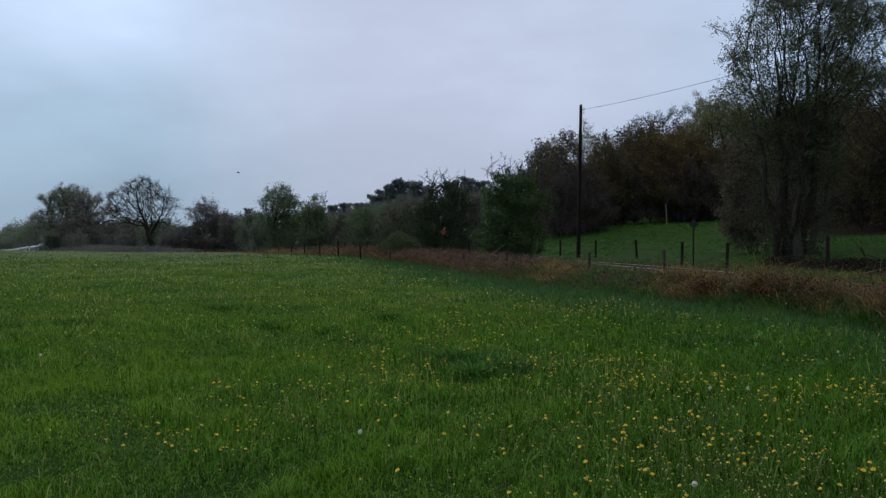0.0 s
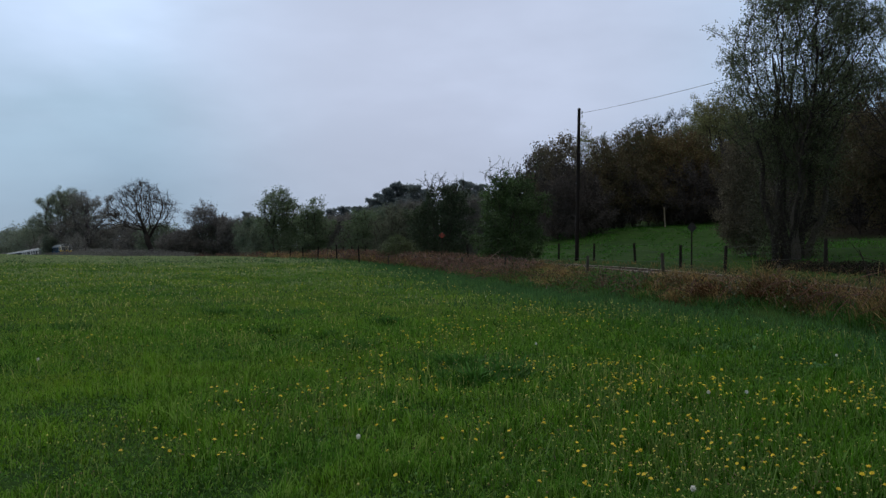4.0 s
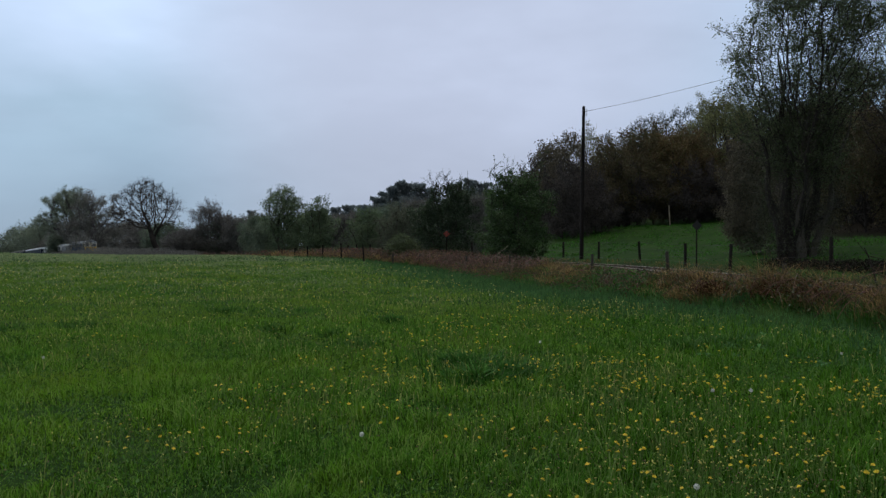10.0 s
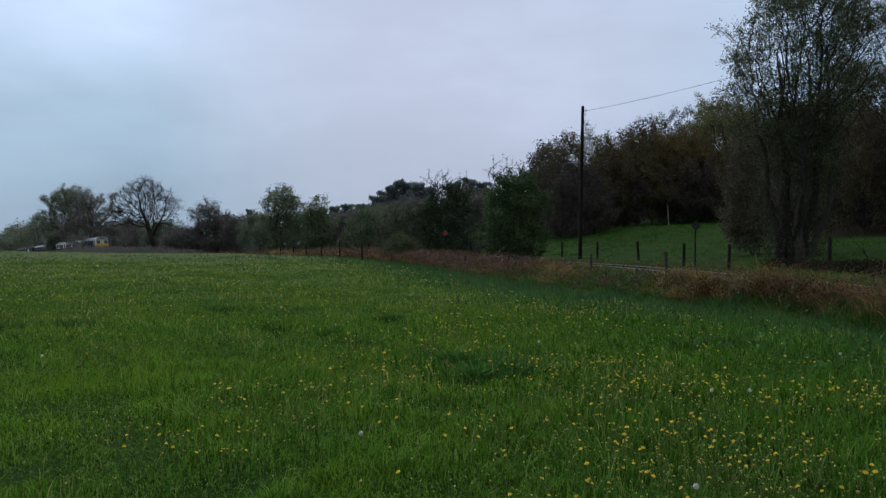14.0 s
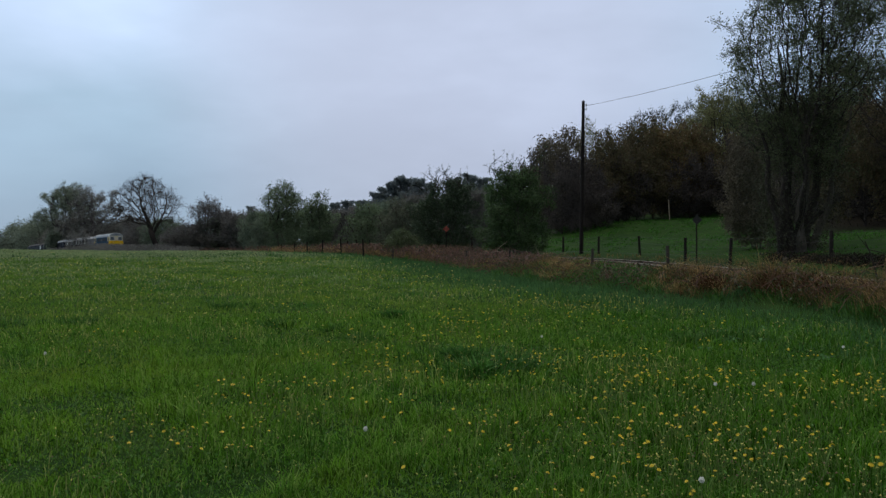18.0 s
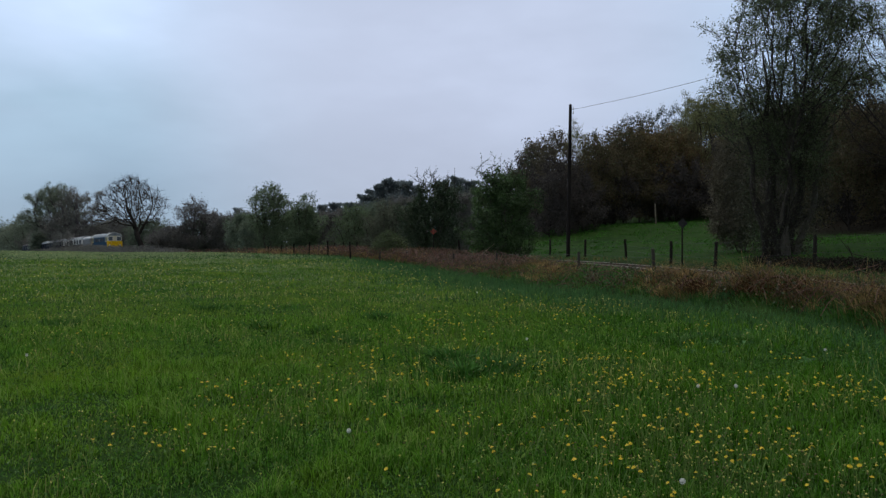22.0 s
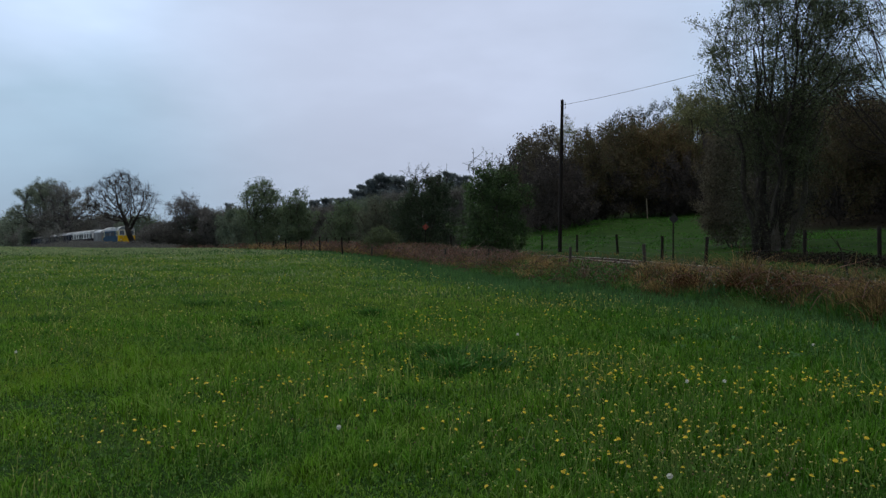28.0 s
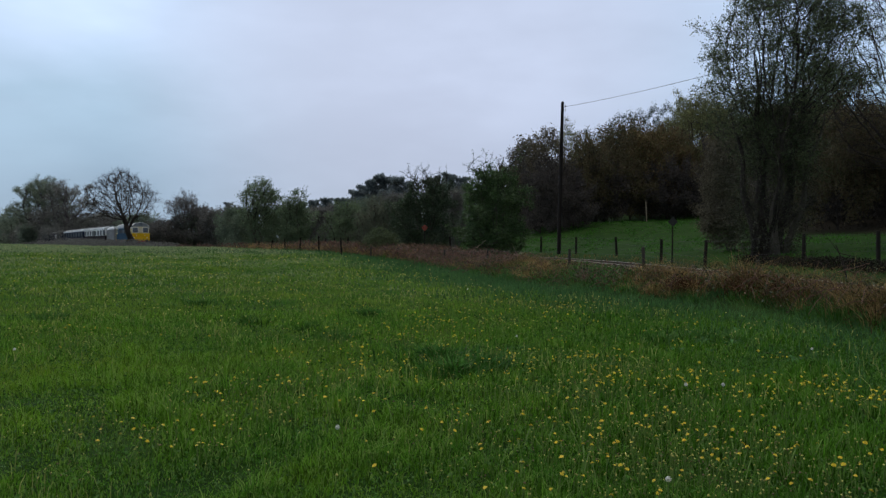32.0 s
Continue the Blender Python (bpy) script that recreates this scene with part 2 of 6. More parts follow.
# both hedge greens are lightened to imitate the haze along the line
M_HEDGE_HAZED = mat("hazed_hedgerow_leaf", (0.096, 0.139, 0.082), (0.156, 0.206, 0.113), 0.6, 0.75, vary=0.35, leaf=0.5, fine=5, spec=0.2)
M_HEDGE_DULL_HAZED = mat("hazed_dull_hedgerow_leaf", (0.091, 0.106, 0.077), (0.142, 0.154, 0.106), 0.5, 0.8, vary=0.35, leaf=0.5, fine=5, spec=0.2)
M_BRONZE = mat("bronze_oak_bud", (0.118, 0.080, 0.036), (0.195, 0.138, 0.062), 0.35, 0.8, vary=0.4, leaf=0.3, fine=4, c3=(0.105, 0.115, 0.036))
M_BRONZE_DULL = mat("dull_bronze_leaf", (0.080, 0.064, 0.034), (0.146, 0.114, 0.058), 0.35, 0.8, vary=0.4, leaf=0.3, fine=4, c3=(0.075, 0.085, 0.034))
M_THIN = mat("thin_pale_bud", (0.078, 0.068, 0.046), (0.130, 0.115, 0.074), 0.5, 0.8, vary=0.4, leaf=0.3, fine=4)
M_HAWTHORN_DARK = mat("dark_hawthorn_leaf", (0.024, 0.046, 0.022), (0.048, 0.078, 0.034), 0.9, 0.6, vary=0.5, leaf=0.25, fine=6)
M_BROWN = mat("brown_bud", (0.056, 0.050, 0.049), (0.100, 0.088, 0.080), 0.35, 0.85, vary=0.4, leaf=0.3, fine=4, spec=0.15)
M_BRACKEN = mat("dead_bracken", (0.050, 0.026, 0.012), (0.110, 0.055, 0.024), 1.2, 0.9, vary=0.5, leaf=0.1, fine=6, spec=0.1)
# darker than real brush: the shade under the wood is in the colour
M_SHADE_BRUSH = mat("shade_dark_brush", (0.014, 0.012, 0.010), (0.032, 0.026, 0.020), 0.4, 0.9, vary=0.5, fine=4, spec=0.1)
M_OLIVE = mat("pale_oak_leaf", (0.110, 0.122, 0.044), (0.195, 0.200, 0.084), 0.5, 0.7, vary=0.45, leaf=0.35, fine=4)
M_PINE = mat("pine_needle", (0.018, 0.034, 0.022), (0.034, 0.056, 0.036), 0.8, 0.7, vary=0.45, leaf=0.1, fine=5)
# pine green made lighter and bluer in place of haze
M_HAZED_PINE = mat("hazed_pine_needle", (0.130, 0.165, 0.175), (0.190, 0.225, 0.230), 0.4, 0.8, vary=0.35, leaf=0.5, fine=3, spec=0.1)
M_BLOSSOM = mat("grey_catkin", (0.095, 0.085, 0.058), (0.155, 0.135, 0.090), 1, 0.9, vary=0.4, leaf=0.2)
M_POST = mat("weathered_fence_wood", (0.012, 0.010, 0.009), (0.028, 0.023, 0.019), 5, 0.9, bump=0.01, fine=60, stretch=(3, 3, 0.4), spec=0.15)
M_POST_PALE = mat("grey_split_wood", (0.034, 0.029, 0.023), (0.070, 0.059, 0.046), 5, 0.9, bump=0.01, fine=60, stretch=(3, 3, 0.4))
M_POLE = mat("creosoted_pole", (0.009, 0.007, 0.007), (0.020, 0.015, 0.013), 3, 0.85, bump=0.01, fine=50, stretch=(4, 4, 0.3), spec=0.2)
M_WIRE = mat("galvanised_wire", (0.045, 0.045, 0.045), (0.09, 0.09, 0.09), 3, 0.6, metal=0.5)
M_PORCELAIN = mat("white_porcelain", (0.6, 0.6, 0.58), (0.75, 0.75, 0.72), 8, 0.25)
M_RAIL = mat("rusty_rail", (0.055, 0.032, 0.021), (0.10, 0.064, 0.044), 3, 0.6, metal=0.4, fine=30)
M_RAILHEAD = mat("worn_rail_head", (0.17, 0.14, 0.12), (0.27, 0.23, 0.20), 2, 0.65, metal=0.2)
M_SLEEPER = mat("sleeper_wood", (0.040, 0.030, 0.024), (0.095, 0.078, 0.062), 4, 0.9, bump=0.01, vary=0.3, stretch=(0.4, 2, 2))
M_BALLAST = mat("ballast", (0.055, 0.048, 0.042), (0.115, 0.102, 0.09), 6, 0.95, bump=0.05, fine=25)
M_STONE = mat("ballast_stone", (0.06, 0.052, 0.045), (0.15, 0.135, 0.115), 6, 0.95, vary=0.5)
M_SIGN_RED = mat("faded_red_sign", (0.24, 0.050, 0.034), (0.34, 0.080, 0.052), 6, 0.8)
M_SIGN_DARK = mat("dark_grey_sign_back", (0.030, 0.030, 0.030), (0.060, 0.058, 0.055), 6, 0.85, spec=0.2)
M_BLUE = mat("rail_blue_paint", (0.012, 0.045, 0.090), (0.020, 0.066, 0.120), 0.7, 0.85, spec=0.12, fine=8)
M_DEEPBLUE = mat("dark_blue_paint", (0.006, 0.010, 0.030), (0.011, 0.017, 0.044), 0.7, 0.85, spec=0.12, fine=8)
M_WARN = mat("warning_yellow_paint", (0.72, 0.42, 0.012), (0.85, 0.52, 0.025), 0.9, 0.85, spec=0.12, fine=9)
M_CREAM = mat("cream_paint", (0.50, 0.46, 0.34), (0.62, 0.57, 0.43), 0.8, 0.85, spec=0.12, fine=9)
M_CABTOP = mat("faded_cream_yellow_paint", (0.54, 0.48, 0.28), (0.64, 0.58, 0.38), 0.9, 0.85, spec=0.12, fine=9)
M_MAROON = mat("dark_brown_paint", (0.020, 0.015, 0.016), (0.036, 0.027, 0.028), 0.8, 0.85, spec=0.12, fine=9)
M_GREYP = mat("grey_van_paint", (0.17, 0.18, 0.19), (0.25, 0.26, 0.27), 0.9, 0.85, spec=0.12, fine=9)
M_ROOF = mat("pale_grey_roof", (0.22, 0.24, 0.26), (0.60, 0.62, 0.64), 1.3, 0.6, fine=5)
M_LOCOROOF = mat("mottled_grey_roof", (0.08, 0.11, 0.14), (0.34, 0.37, 0.40), 1.1, 0.7, fine=4)
M_DULLROOF = mat("dull_grey_roof", (0.10, 0.10, 0.105), (0.26, 0.26, 0.27), 1.2, 0.7, fine=5)
M_WHITEP = mat("white_paint", (0.70, 0.70, 0.68), (0.80, 0.80, 0.78), 0.8, 0.85, spec=0.12, fine=9)
M_UNDER = mat("brake_dust_black", (0.020, 0.018, 0.016), (0.045, 0.038, 0.032), 2, 0.85, fine=12)
M_REDBEAM = mat("red_buffer_beam", (0.30, 0.020, 0.012), (0.42, 0.04, 0.02), 2, 0.6)
M_STEELW = mat("wheel_steel", (0.09, 0.08, 0.075), (0.20, 0.18, 0.17), 3, 0.5, metal=0.7)
M_PANE = mat("dark_window_glass", (0.015, 0.018, 0.022), (0.03, 0.034, 0.04), 2, 0.35, spec=0.08)
M_SCREEN = mat("windscreen_glass", (0.06, 0.07, 0.08), (0.10, 0.11, 0.12), 2, 0.08, spec=0.8)
M_BIRD = mat("dark_plumage", (0.02, 0.02, 0.022), (0.04, 0.04, 0.044), 20, 0.7)


def ground_material():
    m = mat("meadow_ground", (0.010, 0.031, 0.005), (0.022, 0.055, 0.009), 0.12, 0.9, bump=0.05, fine=9, spec=0.03)
    n, l = m.node_tree.nodes, m.node_tree.links
    b = n["Principled BSDF"]
    base = b.inputs["Base Color"].links[0].from_socket
    mid = n.new("ShaderNodeTexNoise")
    mid.inputs["Scale"].default_value, mid.inputs["Detail"].default_value = 1.1, 6
    l.new(n["Texture Coordinate"].outputs["Object"], mid.inputs["Vector"])
    rng_ = n.new("ShaderNodeMapRange")
    rng_.inputs["From Min"].default_value, rng_.inputs["From Max"].default_value = 0.46, 0.64
    rng_.inputs["To Max"].default_value = 0.75
    l.new(mid.outputs[0], rng_.inputs[0])
    mx = n.new("ShaderNodeMix")
    mx.data_type = "RGBA"
    l.new(rng_.outputs[0], mx.inputs[0])
    l.new(base, mx.inputs[6])
    mx.inputs[7].default_value = (0.031, 0.066, 0.011, 1)
    at = n.new("ShaderNodeAttribute")
    at.attribute_name = "litter"
    lit = n.new("ShaderNodeMix")
    lit.data_type = "RGBA"
    l.new(at.outputs["Fac"], lit.inputs[0])
    l.new(mx.outputs[2], lit.inputs[6])
    lit.inputs[7].default_value = (0.019, 0.016, 0.011, 1)
    l.new(lit.outputs[2], b.inputs["Base Color"])
    return m


# ---- mesh helpers ----
def raw_mesh(name, verts, faces, material):
    """A mesh from numpy arrays: faces is (n, 3) or (n, 4)."""
    me = bpy.data.meshes.new(name)
    verts, faces = np.asarray(verts, np.float32), np.asarray(faces, np.int32)
    k = faces.shape[1]
    me.vertices.add(len(verts))
    me.vertices.foreach_set("co", verts.ravel())
    me.loops.add(faces.size)
    me.loops.foreach_set("vertex_index", faces.ravel())
    me.polygons.add(len(faces))
    me.polygons.foreach_set("loop_start", np.arange(len(faces), dtype=np.int32) * k)
    me.update(calc_edges=True)
    me.materials.append(material)
    return me


def rpart(name, verts, faces, material, parent=None, label="", smooth=False):
    me = raw_mesh(name, verts, faces, material)
    if smooth:
        me.polygons.foreach_set("use_smooth", np.ones(len(me.polygons), bool))
    ob = new(name, me)
    ob.parent = parent
    return tagged(ob, label)


def part(name, bm, material, parent=None, label="", smooth=False):
    """Links a bmesh as one mesh object under a thing or a part."""
    me = bpy.data.meshes.new(name)
    bmesh.ops.recalc_face_normals(bm, faces=bm.faces)
    bm.to_mesh(me)
    bm.free()
    me.materials.append(material)
    if smooth:
        for p in me.polygons:
            p.use_smooth = True
    ob = new(name, me)
    ob.parent = parent
    return tagged(ob, label)


def thing(name, m, label, category, group="", kind=""):
    ob = new(name)
    ob.matrix_world = m
    return tagged(ob, label, category, group, kind)


def box(bm, x0, x1, y0, y1, z0, z1, bevel=0.0):
    r = bmesh.ops.create_cube(bm, size=1)
    for v in r["verts"]:
        v.co = Vector((x0 + (v.co.x + .5) * (x1 - x0), y0 + (v.co.y + .5) * (y1 - y0), z0 + (v.co.z + .5) * (z1 - z0)))
    if bevel:
        es = list({e for v in r["verts"] for e in v.link_edges})
        bmesh.ops.bevel(bm, geom=es, offset=bevel, segments=2, affect="EDGES")
    return bm


def rod(bm, a, b, r0, r1=None, sides=8):
    a, b = Vector(a), Vector(b)
    d = b - a
    m = Matrix.Translation((a + b) / 2) @ d.to_track_quat("Z", "Y").to_matrix().to_4x4()
    bmesh.ops.create_cone(bm, cap_ends=True, segments=sides, radius1=r0, radius2=r0 if r1 is None else r1, depth=d.length, matrix=m)
    return bm


def loft(bm, profile, sections):
    """A hull: profile of (y, z) points, carried along x; sections of (x, width scale, z shift by height)."""
    rings = []
    for x, sy, rake in sections:
        rings.append([bm.verts.new((x + rake * (z - profile[0][1]), y * sy, z)) for y, z in profile])
    n = len(profile)
    for a, b in zip(rings, rings[1:]):
        for i in range(n):
            j = (i + 1) % n
            bm.faces.new((a[i], a[j], b[j], b[i]))
    bm.faces.new(rings[0][::-1])
    bm.faces.new(rings[-1])
    return bm


def tubes(p0, p1, r0, r1, sides):
    """Vertices and quads of tapered tubes, one for each segment."""
    p0, p1 = np.asarray(p0, float), np.asarray(p1, float)
    d = p1 - p0
    ln = np.linalg.norm(d, axis=1, keepdims=True) + 1e-9
    d = d / ln
    p1 = p1 + d * np.minimum(ln, np.asarray(r1)[:, None]) * 0.5
    ref = np.where(np.abs(d[:, 2:3]) < 0.9, np.array([[0, 0, 1.0]]), np.array([[1.0, 0, 0]]))
    u = np.cross(d, ref)
    u /= np.linalg.norm(u, axis=1, keepdims=True)
    w = np.cross(d, u)
    an = np.arange(sides) / sides * 2 * np.pi
    c, s = np.cos(an)[None, :, None], np.sin(an)[None, :, None]
    ring = u[:, None] * c + w[:, None] * s
    a = p0[:, None] + ring * np.asarray(r0)[:, None, None]
    b = p1[:, None] + ring * np.asarray(r1)[:, None, None]
    v = np.concatenate([a, b], 1).reshape(-1, 3)
    i = np.arange(sides)
    q = np.stack([i, (i + 1) % sides, sides + (i + 1) % sides, sides + i], 1)
    f = (q[None] + (np.arange(len(p0)) * 2 * sides)[:, None, None]).reshape(-1, 4)
    return v, f


def hose(points, radii, sides=6):
    """One continuous bent tube through the points."""
    p = np.asarray(points, float)
    d = np.gradient(p, axis=0)
    d /= np.linalg.norm(d, axis=1, keepdims=True) + 1e-9
    ref = np.where(np.abs(d[:, 2:3]) < 0.9, np.array([[0, 0, 1.0]]), np.array([[1.0, 0, 0]]))
    u = np.cross(d, ref)
    u /= np.linalg.norm(u, axis=1, keepdims=True)
    w = np.cross(d, u)
    an = np.arange(sides) / sides * 2 * np.pi
    v = (p[:, None] + (u[:, None] * np.cos(an)[None, :, None] + w[:, None] * np.sin(an)[None, :, None]) * np.asarray(radii, float)[:, None, None]).reshape(-1, 3)
    i = np.arange(sides)
    q = np.stack([i, (i + 1) % sides, sides + (i + 1) % sides, sides + i], 1)
    f = (q[None] + (np.arange(len(p) - 1) * sides)[:, None, None]).reshape(-1, 4)
    return v, f


def leaves(rng, pts, size, squash=0.55):
    """Small folded leaf quads, turned at random, one at each point."""
    n = len(pts)
    a = rng.normal(size=(n, 3))
    a /= np.linalg.norm(a, axis=1, keepdims=True)
    b = np.cross(a, rng.normal(size=(n, 3)))
    b /= np.linalg.norm(b, axis=1, keepdims=True)
    s = (size * rng.uniform(0.6, 1.4, n))[:, None]
    c = np.cross(a, b) * s * 0.18
    v = np.stack([pts - a * s, pts + b * s * squash + c, pts + a * s, pts - b * s * squash + c], 1).reshape(-1, 3)
    f = np.arange(n * 4).reshape(n, 4)
    return v, f


# ---- plan: the track's line, and the lie of the land ----
def far_line(s):
    """The track s metres behind the place that the engine reaches at the end, in plan."""
    n = 60
    ss = np.linspace(0, s, n)
    a = radians(29.5) + 0.002654 * ss - 0.00000777 * ss ** 2
    a = np.where(ss > 170, radians(29.5) + 0.002654 * 170 - 0.00000777 * 170 ** 2, a)
    d = s / (n - 1)
    return -43.1 - float(np.sum((np.sin(a)[1:] + np.sin(a)[:-1]) / 2) * d), 116.0 + float(np.sum((np.cos(a)[1:] + np.cos(a)[:-1]) / 2) * d)


def far_z(s):
    return -0.30 - 0.0022 * s - 0.000171 * s * s if s < 150 else -4.48 - 0.02 * (s - 150)


NEAR = [(-31.7, 99.0, -0.15), (-18.5, 80.5, 0.05), (-7.5, 66.5, 0.2), (1.5, 54.8, 0.36), (6.3, 46.0, 0.45), (8.4, 37.0, 0.5), (9.7, 26.0, 0.5), (10.6, 12.0, 0.5), (11.0, 0.0, 0.5), (11.2, -30.0, 0.5), (11.2, -120.0, 0.5)]


def track_points():
    pts = [(*far_line(s), far_z(s)) for s in range(420, -1, -6)]
    k = [Vector(p) for p in [pts[-2], pts[-1], *NEAR]]
    for i in range(1, len(k) - 2):
        a, b, c, d = k[i - 1], k[i], k[i + 1], k[i + 2]
        n = max(4, int((c - b).length / 1.5))
        for j in range(1, n + 1):
            t = j / n
            pts.append(tuple(0.5 * (2 * b + (c - a) * t + (2 * a - 5 * b + 4 * c - d) * t * t + (3 * b - a - 3 * c + d) * t ** 3)))
    pts.append(NEAR[-1])
    return np.array(pts)


TRACK = track_points()
TRACK_LEN = np.concatenate([[0], np.cumsum(np.linalg.norm(np.diff(TRACK[:, :2], axis=0), axis=1))])
S_END = TRACK_LEN[70]


def track_at(d):
    """The place on the track d metres from its far end."""
    return np.array([np.interp(d, TRACK_LEN, TRACK[:, i]) for i in range(3)])


def to_track(x, y):
    """Distance to the track's middle line, positive on the far side, and the rail's height there."""
    x, y = np.asarray(x, float).ravel(), np.asarray(y, float).ravel()
    best, side, zz = np.full(x.shape, 1e9), np.ones(x.shape), np.zeros(x.shape)
    for a, b in zip(TRACK[::2][:-1], TRACK[::2][1:]):
        d = b[:2] - a[:2]
        t = np.clip(((x - a[0]) * d[0] + (y - a[1]) * d[1]) / (d @ d), 0, 1)
        ex, ey = x - a[0] - t * d[0], y - a[1] - t * d[1]
        r = np.hypot(ex, ey)
        near = r < best
        best = np.where(near, r, best)
        side = np.where(near, np.sign(d[0] * ey - d[1] * ex), side)
        zz = np.where(near, a[2] + t * (b[2] - a[2]), zz)
    return best * side, zz


def smooth(e0, e1, x):
    t = np.clip((x - e0) / (e1 - e0), 0, 1)
    return t * t * (3 - 2 * t)


def toe(y):
    """How far the bramble bank reaches from the track's middle on the meadow's side, by the place along the line."""
    return np.interp(y, (8, 15, 17, 20, 24, 27, 33, 40, 47, 55, 70, 90), (2.4, 2.8, 3.4, 4.5, 5.5, 6.1, 6.9, 7.7, 8.2, 7.2, 5.2, 4.6))


def land(x, y):
    """Height of the ground, and how much of it is woodland floor."""
    x, y = np.asarray(x, float).ravel(), np.asarray(y, float).ravel()
    w, zt = to_track(x, y)
    r = np.hypot(x, y)
    az = np.degrees(np.arctan2(x, y))
    front = smooth(-100, -60, -np.abs(az))
    left = smooth(2, -9, az) * front
    field = 0.74 * smooth(22, 74, r) * left + 0.08 * np.sin(x * 0.21 + 1) * np.sin(y * 0.17) * smooth(12, 30, r)
    field = field - smooth(80, 260, r) * 5.0 * left
    far_part = smooth(50, 100, r)
    blend = smooth(toe(y) + 0.6 + 34 * far_part, toe(y) * 0.45 + 0.9, np.abs(w))
    base = zt - 0.42 + 0.40 * smooth(1.95, 2.5, np.abs(w)) * (1 - far_part)
    ours = field * (1 - blend) + base * blend
    hill = smooth(-6, 10, az) * front + smooth(60, 90, np.abs(az)) * 0.5
    up = np.clip(w - 3.0, 0, None)
    rise = np.minimum(up, 58) * (0.012 + 0.090 * hill) + np.clip(up - 58, 0, 110) * (0.03 + 0.14 * hill)
    theirs = base + 0.12 * smooth(2.2, 3.4, w) + rise + 0.5 * noise_grid(x, y) * smooth(4, 20, up)
    z = np.where(w > 0, theirs, ours)
    edge = 26 + 26 * smooth(8, 15, az) - 33 * smooth(19, 27, az)
    litter = smooth(edge - 3, edge + 3, w) * (w > 0)
    litter = np.maximum(litter, smooth(3.0, 2.3, w) * (w > 0) * 0.6)
    litter = np.maximum(litter, smooth(toe(y) - 0.3, toe(y) - 1.0, -w) * (w < 0) * 0.9)
    return z, litter


def noise_grid(x, y):
    return np.sin(x * 0.083 + 0.7) * np.cos(y * 0.071) * 0.6 + np.sin(x * 0.19 + y * 0.13) * 0.4


def gz(x, y):
    return float(land([x], [y])[0][0])


def at_px(px, d):
    """Plan place at depth d, seen across the picture at px when the shot begins."""
    return (px - 784.0) / 1331.0 * d, d


# ---- ground: one sheet out to the horizon ----
def spread(n, near, far):
    t = np.linspace(-1, 1, n)
    k = 6.0
    return np.sinh(t * k) / np.sinh(k) * far + t * near


def build_ground():
    xs, ys = spread(261, 90, 2400), spread(261, 110, 2400) + 40
    gx, gy = np.meshgrid(xs, ys)
    z, lit = land(gx, gy)
    v = np.stack([gx.ravel(), gy.ravel(), z], 1)
    i = np.arange(260)
    a = (i[:, None] * 261 + i[None]).ravel()
    f = np.stack([a, a + 1, a + 262, a + 261], 1)
    ob = rpart("ground", v, f, ground_material(), None, smooth=True)
    at = ob.data.attributes.new("litter", "FLOAT", "POINT")
    at.data.foreach_set("value", lit.astype(np.float32))
    return tagged(ob, "green meadow sloping gently to a low crest", "meadow", kind="structure")


build_ground()


# ---- grass ----
def blades(rng, x, y, h, w, lean=0.5, segs=1, aim=None):
    """Grass blades at the places x, y: bent strips that end in a point."""
    n = len(x)
    z, _ = land(x, y)
    an = rng.uniform(0, 2 * np.pi, n)
    side = np.stack([np.cos(an), np.sin(an), np.zeros(n)], 1)
    la = rng.uniform(0, 2 * np.pi, n) if aim is None else aim
    ln = (np.abs(rng.normal(0, lean, n)) * h)[:, None]
    to = np.stack([np.cos(la), np.sin(la), np.zeros(n)], 1) * ln
    base = np.stack([x, y, z - 0.01], 1)
    up = np.stack([np.zeros(n), np.zeros(n), h], 1)
    hw = side * (w / 2)[:, None]
    if segs == 1:
        v = np.stack([base - hw, base + hw, base + up + to], 1).reshape(-1, 3)
        return v, np.arange(3 * n).reshape(n, 3)
    mid = base + up * 0.62 + to * 0.3
    v = np.stack([base - hw, base + hw, mid + hw * 0.85, mid - hw * 0.85, base + up * 0.95 + to], 1).reshape(-1, 3)
    o = (np.arange(n) * 5)[:, None]
    f = np.concatenate([o + np.array([[0, 1, 2]]), o + np.array([[0, 2, 3]]), o + np.array([[3, 2, 4]])], 0)
    return v, f


def wedge(rng, n, r0, r1, power=0.0):
    """Random places in the meadow between two distances, denser near by for a higher power."""
    u = rng.uniform(0, 1, n)
    k = 2.0 - power
    r = (r0 ** k + u * (r1 ** k - r0 ** k)) ** (1 / k) if k > 0.01 else r0 * (r1 / r0) ** u
    a = np.radians(rng.uniform(-36, 36, n))
    return r * np.sin(a), r * np.cos(a)


def patchy(x, y):
    """Broad uneven drifts between 0 and 1."""
    return 0.5 + 0.25 * np.sin(x * 1.7 + 2.1 * np.sin(y * 0.9)) + 0.25 * np.sin(y * 1.3 + 1.7 * np.sin(x * 0.7) + 1.0)


def in_field(x, y, gap=0.0):
    w, _ = to_track(x, y)
    return w < -toe(y) - gap


